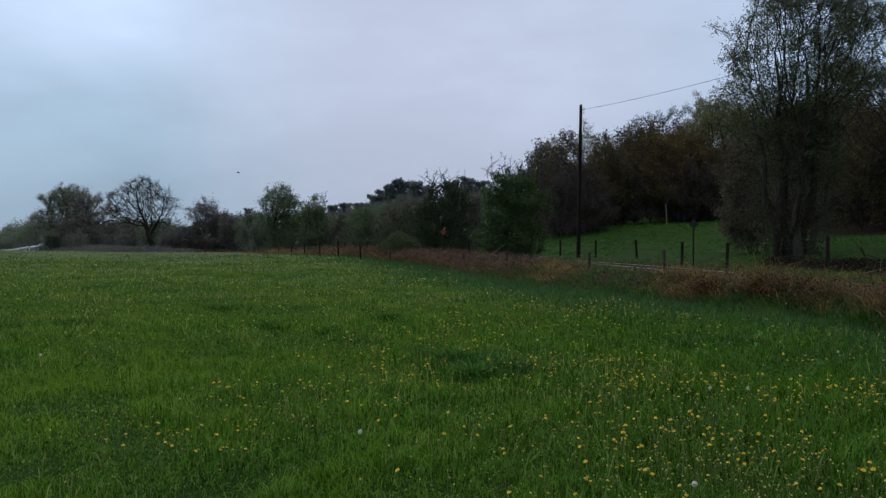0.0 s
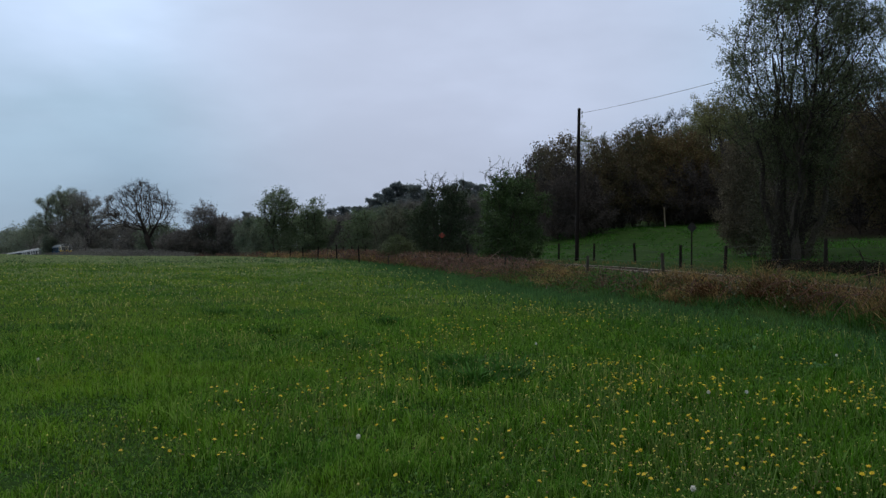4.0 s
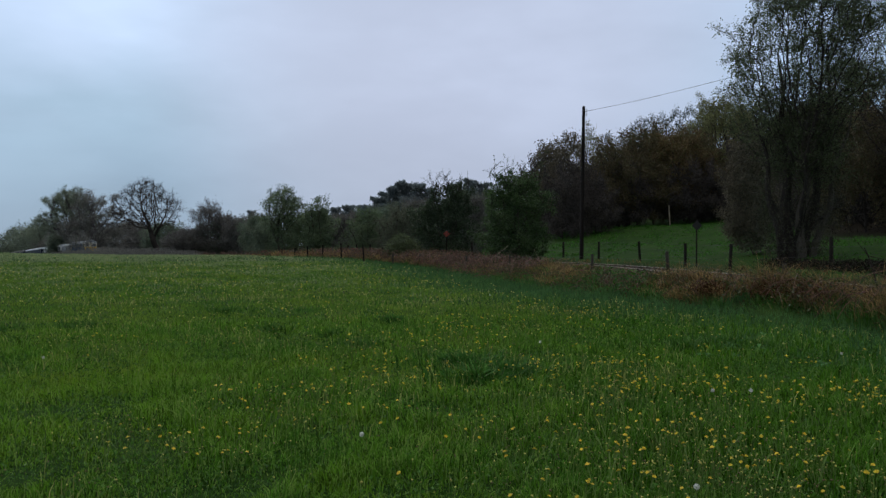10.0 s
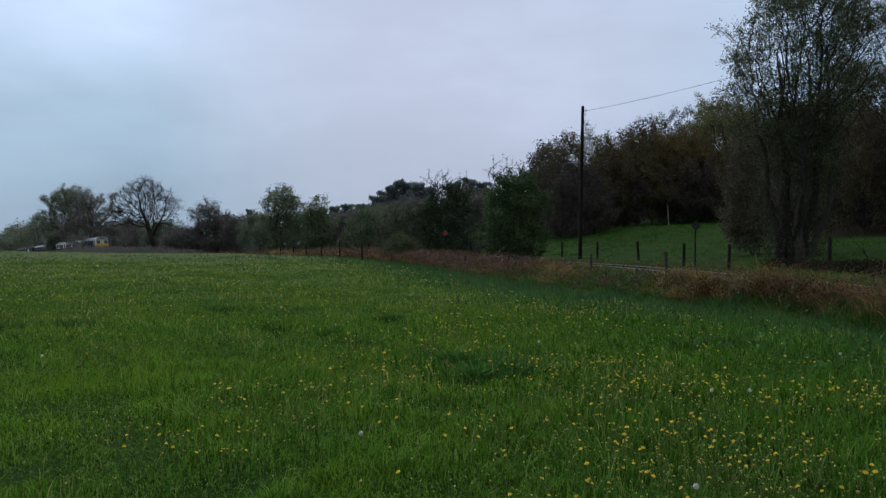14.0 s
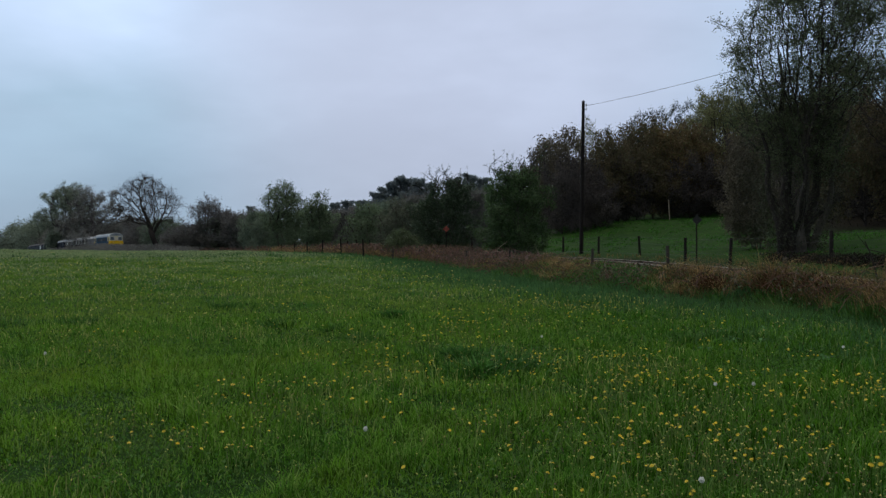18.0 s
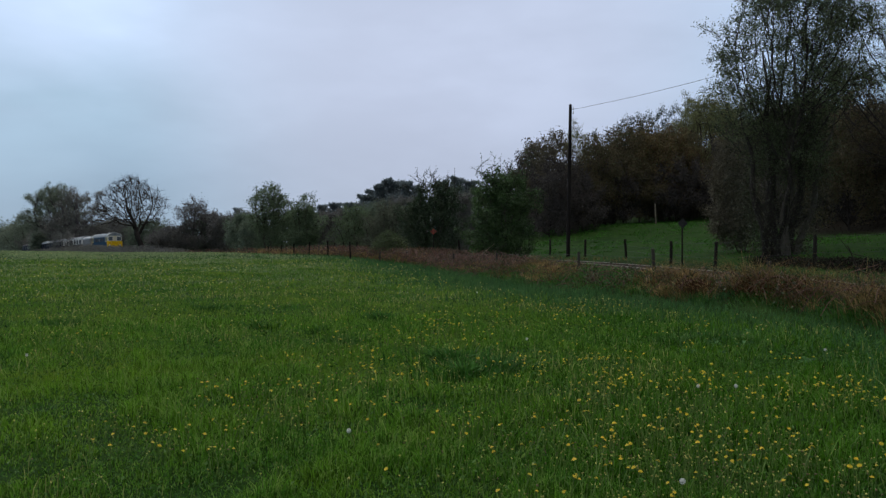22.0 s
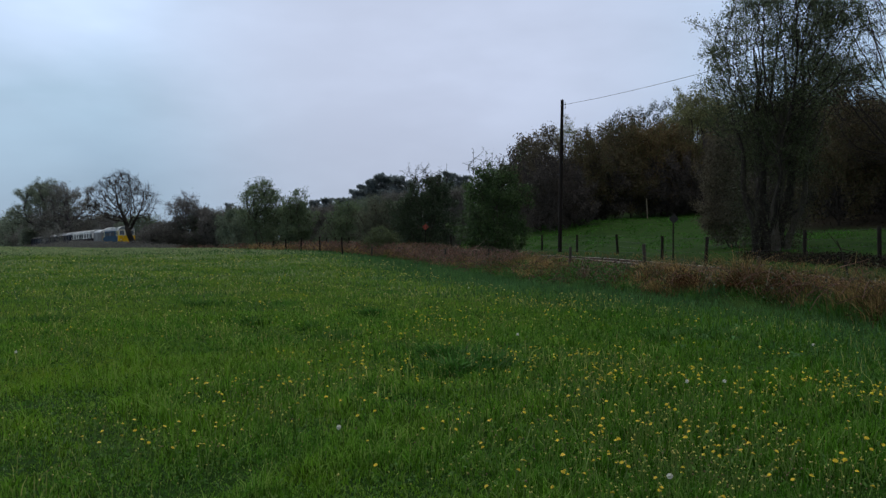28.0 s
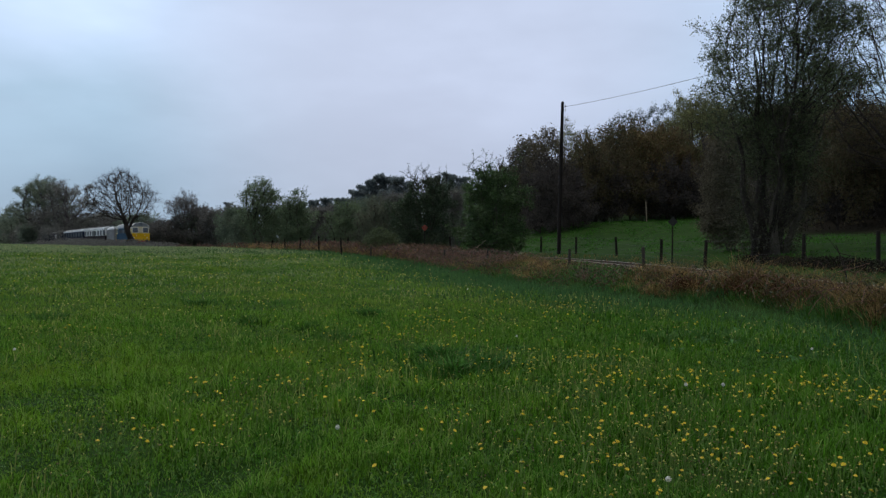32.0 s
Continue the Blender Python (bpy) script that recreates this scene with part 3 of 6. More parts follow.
def build_grass():
    rng = np.random.default_rng(3)
    x, y = wedge(rng, 175000, 3.4, 16.0, 1.35)
    tuft = patchy(x * 4.1 + 1, y * 3.7) * patchy(x * 9.3, y * 8.1 + 2)
    leafy = patchy(x * 2.3 + 4, y * 2.1) * patchy(x * 0.8, y * 0.9 + 1)
    h = rng.uniform(0.05, 0.15, len(x)) * (0.35 + 0.45 * patchy(x, y) + 1.5 * tuft) * (1.05 - 0.7 * smooth(0.15, 0.55, leafy))
    # darker blades towards the right paint in the dimmer side of the view
    deep = rng.uniform(0, 1, len(x)) < smooth(-0.15, 0.5, x / np.hypot(x, y))
    for k, m, nm, lab in ((~deep, M_GRASS, "near_grass", "short lush green meadow grass underfoot"), (deep, M_GRASS_DIM, "deep_grass", "meadow grass coloured darker for the view's dimmer right side")):
        v, f = blades(rng, x[k], y[k], h[k], rng.uniform(0.003, 0.0080, k.sum()) + 0.00045 * np.hypot(x[k], y[k]), 0.8, 2)
        tagged(rpart(nm, v, f, m), lab, "grass", kind="stuff")
    # broad leaves of clover, plantain and dandelion low in the sward
    x, y = wedge(rng, 110000, 3.4, 24.0, 1.2)
    k = (patchy(x * 2.3 + 4, y * 2.1) * patchy(x * 0.8, y * 0.9 + 1) > rng.uniform(0.0, 0.5, len(x))) & in_field(x, y) & (rng.uniform(0, 1, len(x)) < smooth(24, 9, np.hypot(x, y)))
    x, y = x[k], y[k]
    z, _ = land(x, y)
    v, f = leaves(rng, np.stack([x, y, z + rng.uniform(0.03, 0.12, len(x))], 1), (0.009 + 0.0010 * np.hypot(x, y)) * rng.uniform(0.5, 1.35, len(x)), 0.4)
    tagged(rpart("meadow_herbs", v, f, M_HERB), "broad dark leaves of clover and dandelion in the grass", "herbs", kind="stuff")
    n = 120000
    a, r = rng.uniform(0, 2 * np.pi, n), 11 * rng.uniform(0, 1, n) ** 0.62
    x, y = np.cos(a) * r, np.sin(a) * r
    k = in_field(x, y) & ((r < 3.9) | (y < r * 0.80))
    x, y = x[k], y[k]
    v, f = blades(rng, x, y, rng.uniform(0.06, 0.16, len(x)), rng.uniform(0.008, 0.018, len(x)), 0.7)
    tagged(rpart("trodden_grass", v, f, M_GRASS), "meadow grass all round the viewpoint", "grass", kind="stuff")
    x, y = wedge(rng, 300000, 8.5, 52.0, 1.6)
    k = in_field(x, y)
    x, y = x[k], y[k]
    d = np.hypot(x, y)
    h = rng.uniform(0.045, 0.115, len(x)) * (0.5 + 0.5 * patchy(x * 0.6, y * 0.6) + 0.7 * patchy(x * 2.3, y * 1.9) * patchy(x * 1.1 + 3, y * 1.3))
    # the same painted dimming to the right, further off
    deep = rng.uniform(0, 1, len(x)) < smooth(-0.1, 0.5, x / d)
    for k, m, lab in ((~deep, M_MID, "green meadow grass with paler blades"), (deep, M_GRASS_DIM, "meadow grass coloured darker for the view's dimmer right side")):
        v, f = blades(rng, x[k], y[k], h[k], 0.0011 * d[k] * rng.uniform(0.6, 1.3, k.sum()), 0.8)
        tagged(rpart("meadow_grass", v, f, m), lab, "grass", kind="stuff")
    # low dark clumps that break up the sward further off
    x, y = wedge(rng, 1000, 11.0, 60.0, 0.8)
    k = in_field(x, y, 0.5)
    x, y = np.repeat(x[k], 26), np.repeat(y[k], 26)
    d, a = np.hypot(x, y), rng.uniform(0, 2 * np.pi, len(x))
    r = np.abs(rng.normal(0, 0.07, len(x))) * (1 + 0.05 * d)
    v, f = blades(rng, x + np.cos(a) * r * 1.5, y + np.sin(a) * r, rng.uniform(0.06, 0.17, len(x)), 0.006 + 0.0007 * d, 0.8, 1, a)
    tagged(rpart("grass_clumps", v, f, M_WEED), "darker coarse clumps in the meadow grass", "grass", kind="stuff")
    # a paler, greyer grass colour takes over with distance from the viewpoint
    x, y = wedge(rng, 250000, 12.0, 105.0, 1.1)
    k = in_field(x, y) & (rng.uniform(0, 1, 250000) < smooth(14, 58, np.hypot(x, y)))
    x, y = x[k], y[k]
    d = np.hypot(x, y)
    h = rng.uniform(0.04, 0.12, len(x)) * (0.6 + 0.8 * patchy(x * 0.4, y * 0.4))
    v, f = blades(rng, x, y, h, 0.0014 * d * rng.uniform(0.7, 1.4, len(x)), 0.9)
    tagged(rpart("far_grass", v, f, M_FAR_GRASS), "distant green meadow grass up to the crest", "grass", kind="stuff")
    # rough tufts in the pasture beyond the line, coloured dark partly for tree shade
    n = 90000
    x, y = rng.uniform(2, 48, n), rng.uniform(22, 100, n)
    w, _ = to_track(x, y)
    tuft = patchy(x * 0.9 + 2, y * 0.35) * patchy(x * 2.1, y * 0.9 + 1)
    k = (w > 4.2) & (w < 44) & (tuft > rng.uniform(0.02, 0.48, n)) & (land(x, y)[1] < 0.5)
    x, y, tuft = x[k], y[k], tuft[k]
    d = np.hypot(x, y)
    v, f = blades(rng, x, y, rng.uniform(0.05, 0.16, len(x)) * (0.5 + 1.2 * tuft), 0.0013 * d * rng.uniform(0.6, 1.3, len(x)), 0.8)
    tagged(rpart("pasture_tufts", v, f, M_WEED), "rough pasture tufts beyond the line, dark partly for tree shade", "grass", kind="stuff")
    # a lusher strip along the foot of the bank
    n = 90000
    s = S_END + 30 + 120 * rng.uniform(0, 1, n) ** 0.8
    off = -toe(np.interp(s, TRACK_LEN, TRACK[:, 1])) - np.abs(rng.normal(0, 2.2, n)) + rng.uniform(0.6, 2.4, n)
    x, y = beside(s, off)
    k = rng.uniform(0, 1, n) < np.interp(y, (24, 42, 60), (1.0, 0.4, 0.12))
    x, y, n = x[k], y[k], int(k.sum())
    v, f = blades(rng, x, y, rng.uniform(0.12, 0.28, n), 0.0012 * np.hypot(x, y) + 0.004, 0.5)
    tagged(rpart("bank_foot_grass", v, f, M_LUSH), "taller lush blue-green grass along the bank", "grass", kind="stuff")


def beside(s, off):
    """Plan places off metres to the far side of the track, s metres along it (negative: on the meadow's side)."""
    s, off = np.atleast_1d(np.asarray(s, float)), np.atleast_1d(np.asarray(off, float))
    x, y = np.interp(s, TRACK_LEN, TRACK[:, 0]), np.interp(s, TRACK_LEN, TRACK[:, 1])
    dx = np.interp(s + 1, TRACK_LEN, TRACK[:, 0]) - np.interp(s - 1, TRACK_LEN, TRACK[:, 0])
    dy = np.interp(s + 1, TRACK_LEN, TRACK[:, 1]) - np.interp(s - 1, TRACK_LEN, TRACK[:, 1])
    n = np.hypot(dx, dy) + 1e-9
    return x - dy / n * off, y + dx / n * off


build_grass()


# ---- railway line ----
def build_track():
    t = thing("railway_track", Matrix(), "rusty single railway track on stone ballast", "railway", kind="structure")
    rng = np.random.default_rng(8)
    ss = np.concatenate([np.arange(60, S_END, 6.0), np.arange(S_END, TRACK_LEN[-1] - 60, 1.5)])
    prof = [(-2.0, -0.50), (-1.45, -0.18), (1.45, -0.18), (2.0, -0.50)]
    z = np.interp(ss, TRACK_LEN, TRACK[:, 2])
    rows = []
    for off, dz in prof:
        x, y = beside(ss, np.full(len(ss), off))
        rows.append(np.stack([x, y, z + dz], 1))
    v = np.stack(rows, 1).reshape(-1, 3)
    i = (np.arange(len(ss) - 1) * 4)[:, None] + np.arange(3)[None]
    f = np.stack([i, i + 1, i + 5, i + 4], -1).reshape(-1, 4)
    rpart("ballast_bed", v, f, M_BALLAST, t)
    for k, g in enumerate((-0.7525, 0.7525)):
        for name, material, prof in (("rail", M_RAIL, [(-0.06, -0.16), (-0.012, -0.13), (-0.012, -0.035), (-0.034, -0.028), (0.034, -0.028), (0.012, -0.035), (0.012, -0.13), (0.06, -0.16)]),
                                     ("rail_head", M_RAILHEAD, [(-0.034, -0.027), (-0.032, -0.002), (0.032, -0.002), (0.034, -0.027)])):
            rows = []
            for off, dz in prof:
                x, y = beside(ss, np.full(len(ss), g + off))
                rows.append(np.stack([x, y, z + dz], 1))
            m = len(prof)
            v = np.stack(rows, 1).reshape(-1, 3)
            i = (np.arange(len(ss) - 1) * m)[:, None] + np.arange(m - 1)[None]
            f = np.stack([i, i + 1, i + m + 1, i + m], -1).reshape(-1, 4)
            rpart(name, v, f, material, t, "worn shiny rail head" if k == 0 and name == "rail_head" else "")
    bm = bmesh.new()
    box(bm, -0.125, 0.125, -1.3, 1.3, -0.29, -0.155, 0.012)
    sl = bpy.data.meshes.new("sleeper")
    bm.to_mesh(sl)
    bm.free()
    sl.materials.append(M_SLEEPER)
    s = S_END + 52.0
    while s < S_END + 135:
        x, y = beside(s, 0.0)
        p = track_at(s)
        q = track_at(s + 0.6)
        ob = new("sleeper", sl)
        ob.parent = t
        ob.matrix_basis = pose(float(x[0]), float(y[0]), p[2], 0, 0, math.degrees(math.atan2(q[1] - p[1], q[0] - p[0])))
        s += 0.7
    n = 26000
    s = S_END + rng.uniform(40, 130, n)
    off = rng.uniform(-1.9, 1.9, n)
    x, y = beside(s, off)
    z = np.interp(s, TRACK_LEN, TRACK[:, 2]) - 0.18 - np.clip(np.abs(off) - 1.45, 0, 1) * 0.58
    p = np.stack([x, y, z], 1)
    r = rng.uniform(0.02, 0.045, n)[:, None, None]
    c = rng.normal(size=(n, 4, 3))
    c = c / np.linalg.norm(c, axis=2, keepdims=True)
    v = (p[:, None] + c * r).reshape(-1, 3)
    o = (np.arange(n) * 4)[:, None]
    f = np.concatenate([o + np.array([q]) for q in ((0, 1, 2), (0, 2, 3), (0, 3, 1), (1, 3, 2))])
    tagged(rpart("ballast_stones", v, f, M_STONE, t, "loose grey-brown ballast stones"), kind="stuff")


build_track()


# ---- trees ----
def crown_points(rng, n, h, cb, r, shape, lumps, seed, shell=0.45, clumps=None):
    """Places that fill a crown of uneven outline: height, foot of the crown, radius, and its form; clumps gathers them in boughs."""
    if clumps:
        k, size = clumps
        c = crown_points(rng, k, h - size * r * 0.9, cb, r * (1 - 0.55 * size), shape, lumps, seed, min(shell, 0.4))
        q = rng.normal(0, 1, (n, 3)) * np.array([[1, 1, 0.62]]) * size * r
        p = c[rng.integers(0, k, n)] + q * (0.6 + 0.8 * rng.uniform(0, 1, (n, 1)))
        p[:, 2] = np.maximum(p[:, 2], h * cb * 0.7)
        return p
    a = rng.uniform(0, 2 * np.pi, n)
    t = rng.uniform(0, 1, n)
    if shape == "dome":
        pr = np.sqrt(np.clip(1 - np.clip((t - 0.25) / 0.75, 0, 1) ** 2, 0.0, 1)) * (0.55 + 0.45 * smooth(0, 0.3, t))
    elif shape == "vase":
        pr = (0.30 + 0.70 * smooth(0.0, 0.55, t)) * np.sqrt(np.clip(1 - np.clip((t - 0.6) / 0.42, 0, 1) ** 2, 0.03, 1))
    elif shape == "column":
        pr = np.clip(np.sin(np.pi * (0.12 + 0.80 * t)), 0.1, 1) ** 0.55
    else:
        pr = np.clip(np.sin(np.pi * (0.15 + 0.83 * t)), 0.05, 1) ** 0.7
    ph = seed * 1.7
    lump = 1 + lumps * (np.sin(a * 2 + ph + t * 4) * 0.5 + np.sin(a * 5 + ph * 2 - t * 9) * 0.35 + np.sin(t * 17 + a * 3) * 0.3)
    rad = r * pr * lump * rng.uniform(0, 1, n) ** shell
    z = h * (cb + (1 - cb) * t) + lumps * 0.5 * r * np.sin(a * 4 + ph) * (t > 0.5) * 0.5
    return np.stack([np.cos(a) * rad, np.sin(a) * rad, z], 1)


def limbs(seed, pts, roots, step, tip_r, jitter=0.25, up=0.1, power=2.3, rounds=140):
    """Limbs that grow towards the crown's places: node places, parents and radii."""
    rng = np.random.default_rng(seed)
    nodes, par = [], []
    for pos, way, length in roots:
        p, d = np.array(pos, float), np.array(way, float)
        last = -1
        for k in range(max(2, int(length / step))):
            nodes.append(p.copy())
            par.append(last)
            last = len(nodes) - 1
            d = d / np.linalg.norm(d) + rng.normal(0, 0.07, 3)
            p = p + d / np.linalg.norm(d) * step
    P = np.array(nodes)
    par = list(par)
    kids = np.zeros(len(P), int)
    near_d = np.full(len(pts), 1e9)
    near_i = np.zeros(len(pts), int)
    alive = np.ones(len(pts), bool)
    fresh = np.arange(len(P))
    for _ in range(rounds):
        D = np.linalg.norm(pts[:, None] - P[fresh][None], axis=2)
        j = D.argmin(1)
        d = D[np.arange(len(pts)), j]
        closer = d < near_d
        near_d[closer], near_i[closer] = d[closer], fresh[j[closer]]
        alive &= near_d > step * 1.6
        if not alive.any():
            break
        idx = near_i[alive]
        v = pts[alive] - P[idx]
        v /= np.linalg.norm(v, axis=1, keepdims=True)
        acc = np.zeros((len(P), 3))
        np.add.at(acc, idx, v)
        grow = np.unique(idx)
        grow = grow[kids[grow] < 3]
        if len(grow) == 0:
            break
        w = acc[grow]
        w /= np.linalg.norm(w, axis=1, keepdims=True) + 1e-9
        w = w + rng.normal(0, jitter, w.shape) + np.array([[0, 0, up]])
        w /= np.linalg.norm(w, axis=1, keepdims=True)
        q = P[grow] + w * step
        kids[grow] += 1
        fresh = np.arange(len(P), len(P) + len(q))
        P = np.concatenate([P, q])
        kids = np.concatenate([kids, np.zeros(len(q), int)])
        par.extend(grow.tolist())
    par = np.array(par)
    acc = np.zeros(len(P))
    for i in range(len(P) - 1, -1, -1):
        if acc[i] == 0:
            acc[i] = tip_r ** power
        if par[i] >= 0:
            acc[par[i]] += acc[i]
    return P, par, acc ** (1 / power), kids == 0


def make_tree(name, seed, label, category, at, h, r, cb=0.3, shape="round", lumps=0.3, n=500, stems=1, fan=0.2, lean=0.0, trunk=None, tip=0.012, step=None, girth=None,
              leaf_mat=None, leaf_n=0, leaf=0.06, sigma=0.3, low_n=0, low_h=0.6, spray=(0, 0.5, 0.006), low_r=0.85, low_mat=None, bark=None, twig_mat=None, group="", up=0.1, jitter=0.12, shell=0.45, shift=(0, 0), extra=None, sides=4, clumps=None, low_cb=0.02, low_shift=None):
    """A tree or bush > trunk, branchwork, crown (and a dense lower foliage where it has one)."""
    rng = np.random.default_rng(seed + 100)
    pts = crown_points(rng, n, h, cb, r, shape, lumps, seed, shell, clumps) + np.array([[shift[0], shift[1], 0]])
    if extra is not None:
        pts = np.concatenate([pts, extra(rng)])
    step = step or h / 34
    roots = []
    for s in range(stems):
        a = 2 * math.pi * (s + 0.6 * rng.random()) / stems
        f = 0 if stems == 1 else fan * rng.uniform(0.5, 1.1)
        off = 0 if stems == 1 else 0.10 * r
        roots.append(((math.cos(a) * off, math.sin(a) * off, -0.2), (math.cos(a) * f + lean, math.sin(a) * f, 1), (trunk or (cb + 0.12)) * h * rng.uniform(0.85, 1.15)))
    P, par, rad, end = limbs(seed, pts, roots, step, tip, jitter, up)
    if girth:
        k = rad / rad.max()
        rad = np.maximum(tip, girth * k ** (math.log(tip / girth) / math.log(tip / rad.max())))
    x, y = at
    t = thing(name, pose(x, y, gz(x, y)), label, category, group)
    i = np.nonzero(par >= 0)[0]
    big = rad[i] > 0.40 * rad.max()
    own = np.arange(len(P))
    for q in range(len(P)):
        if par[q] >= 0:
            own[q] = own[par[q]]
    pieces = [("trunk" if stems == 1 else "stem", i[big & (own[i] == q)], 8, bark or M_BARK) for q in np.unique(own)] + [("branchwork", i[~big], sides, twig_mat or M_TWIG)]
    for nm, j, k_, m in pieces:
        if len(j) == 0:
            continue
        v, f = tubes(P[par[j]], P[j], np.minimum(rad[par[j]], rad[j] * 1.35), rad[j], k_)
        ob = rpart(nm, v, f, m, t, smooth=True)
        if nm == "branchwork":
            tagged(ob, kind="stuff")
    if spray[0]:
        # fine twigs that carry on from the ends of the branches
        k = np.nonzero((par >= 0) & (rad < tip * 1.6))[0]
        k = np.repeat(k, spray[0])
        d = P[k] - P[par[k]]
        d /= np.linalg.norm(d, axis=1, keepdims=True) + 1e-9
        d = d + rng.normal(0, 0.55, d.shape) + np.array([[0, 0, 0.15]])
        d /= np.linalg.norm(d, axis=1, keepdims=True)
        ln = (spray[1] * rng.uniform(0.4, 1.3, len(k)))[:, None]
        m1 = P[k] + d * ln * 0.5
        d2 = d + rng.normal(0, 0.3, d.shape)
        m2 = m1 + d2 / np.linalg.norm(d2, axis=1, keepdims=True) * ln * 0.5
        r1 = np.full(len(k), spray[2])
        v, f = tubes(np.concatenate([P[k], m1]), np.concatenate([m1, m2]), np.concatenate([r1, r1 * 0.8]), np.concatenate([r1 * 0.8, r1 * 0.5]), 3)
        tagged(rpart("twig_spray", v, f, twig_mat or M_TWIG, t), kind="stuff")
        tops = np.concatenate([m1, m2])
    if leaf_n:
        e_ = tops if spray[0] else P[end | (rad < tip * 1.25)]
        p = e_[rng.integers(0, len(e_), leaf_n)] + rng.normal(0, sigma, (leaf_n, 3))
        v, f = leaves(rng, p, leaf)
        tagged(rpart("crown", v, f, leaf_mat, t), kind="stuff")
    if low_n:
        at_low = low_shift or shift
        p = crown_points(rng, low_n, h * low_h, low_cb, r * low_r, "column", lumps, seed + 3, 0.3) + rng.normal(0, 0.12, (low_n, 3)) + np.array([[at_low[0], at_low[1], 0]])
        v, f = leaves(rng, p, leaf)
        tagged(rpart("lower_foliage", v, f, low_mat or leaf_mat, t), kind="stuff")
    return t


def shoots(h, r, n, top):
    """Single long shoots that stand out above a bush."""
    def make(rng):
        out = []
        for _ in range(n):
            a, q = rng.uniform(0, 2 * np.pi), r * rng.uniform(0.1, 0.75)
            lean = rng.normal(0, 0.25, 2)
            for k in range(6):
                out.append((math.cos(a) * q + lean[0] * k * 0.2 * top, math.sin(a) * q + lean[1] * k * 0.2 * top, h + top * (k / 5 - 0.3)))
        return np.array(out)
    return make


def wands(bush, seed, n, h, r, long, thick, leaf_mat):
    """Bare crooked shoots with a few leaves that stand out of a bush's top."""
    rng = np.random.default_rng(seed)
    p0, p1, r0, r1 = [], [], [], []
    for _ in range(n):
        a, q = rng.uniform(0, 2 * np.pi), r * rng.uniform(0.2, 0.95)
        p = np.array([math.cos(a) * q, math.sin(a) * q, h * rng.uniform(0.82, 0.95)])
        d = np.array([math.cos(a) * 0.45, math.sin(a) * 0.45, 1.0]) + rng.normal(0, 0.25, 3)
        ln = long * rng.uniform(0.45, 1.1)
        for k in range(7):
            d = d / np.linalg.norm(d) + rng.normal(0, 0.26, 3)
            d /= np.linalg.norm(d)
            e_ = p + d * ln / 7
            w = thick * (1 - 0.09 * k)
            p0.append(p), p1.append(e_), r0.append(w), r1.append(w * 0.9)
            for _s in range(2):
                u = d + rng.normal(0, 0.7, 3)
                u = e_ + u / np.linalg.norm(u) * ln * rng.uniform(0.08, 0.2)
                p0.append(e_), p1.append(u), r0.append(w * 0.7), r1.append(w * 0.4)
            p = e_
    v, f = tubes(p0, p1, np.array(r0), np.array(r1), 4)
    tagged(rpart("twig_spray", v, f, M_TWIG, bush, "bare crooked dark shoots"), kind="stuff")
    c = np.array(p1)[rng.integers(0, len(p1), n * 22)] + rng.normal(0, 0.06, (n * 22, 3))
    v, f = leaves(rng, c, 0.045)
    tagged(rpart("upper_foliage", v, f, leaf_mat, bush), kind="stuff")


def low_limbs(rng):
    """Where the ash's lowest limbs reach out, mostly to one side."""
    out = []
    for a, far, z in ((182, 5.4, 5.4), (172, 4.8, 6.2), (196, 4.6, 4.6), (5, 3.6, 5.2)):
        for k in range(5, 13):
            q = far * k / 12
            out.append((-2.1 + q * math.cos(radians(a)), q * math.sin(radians(a)) * 0.7, z - 0.05 * q + rng.normal(0, 0.2)))
    return np.array(out)


def tall(px, d, py):
    """How tall a thing at depth d stands whose top shows at py, on the land as it lies there."""
    return 1.6 + (428 - py) / 1331.0 * d - gz(*at_px(px, d))


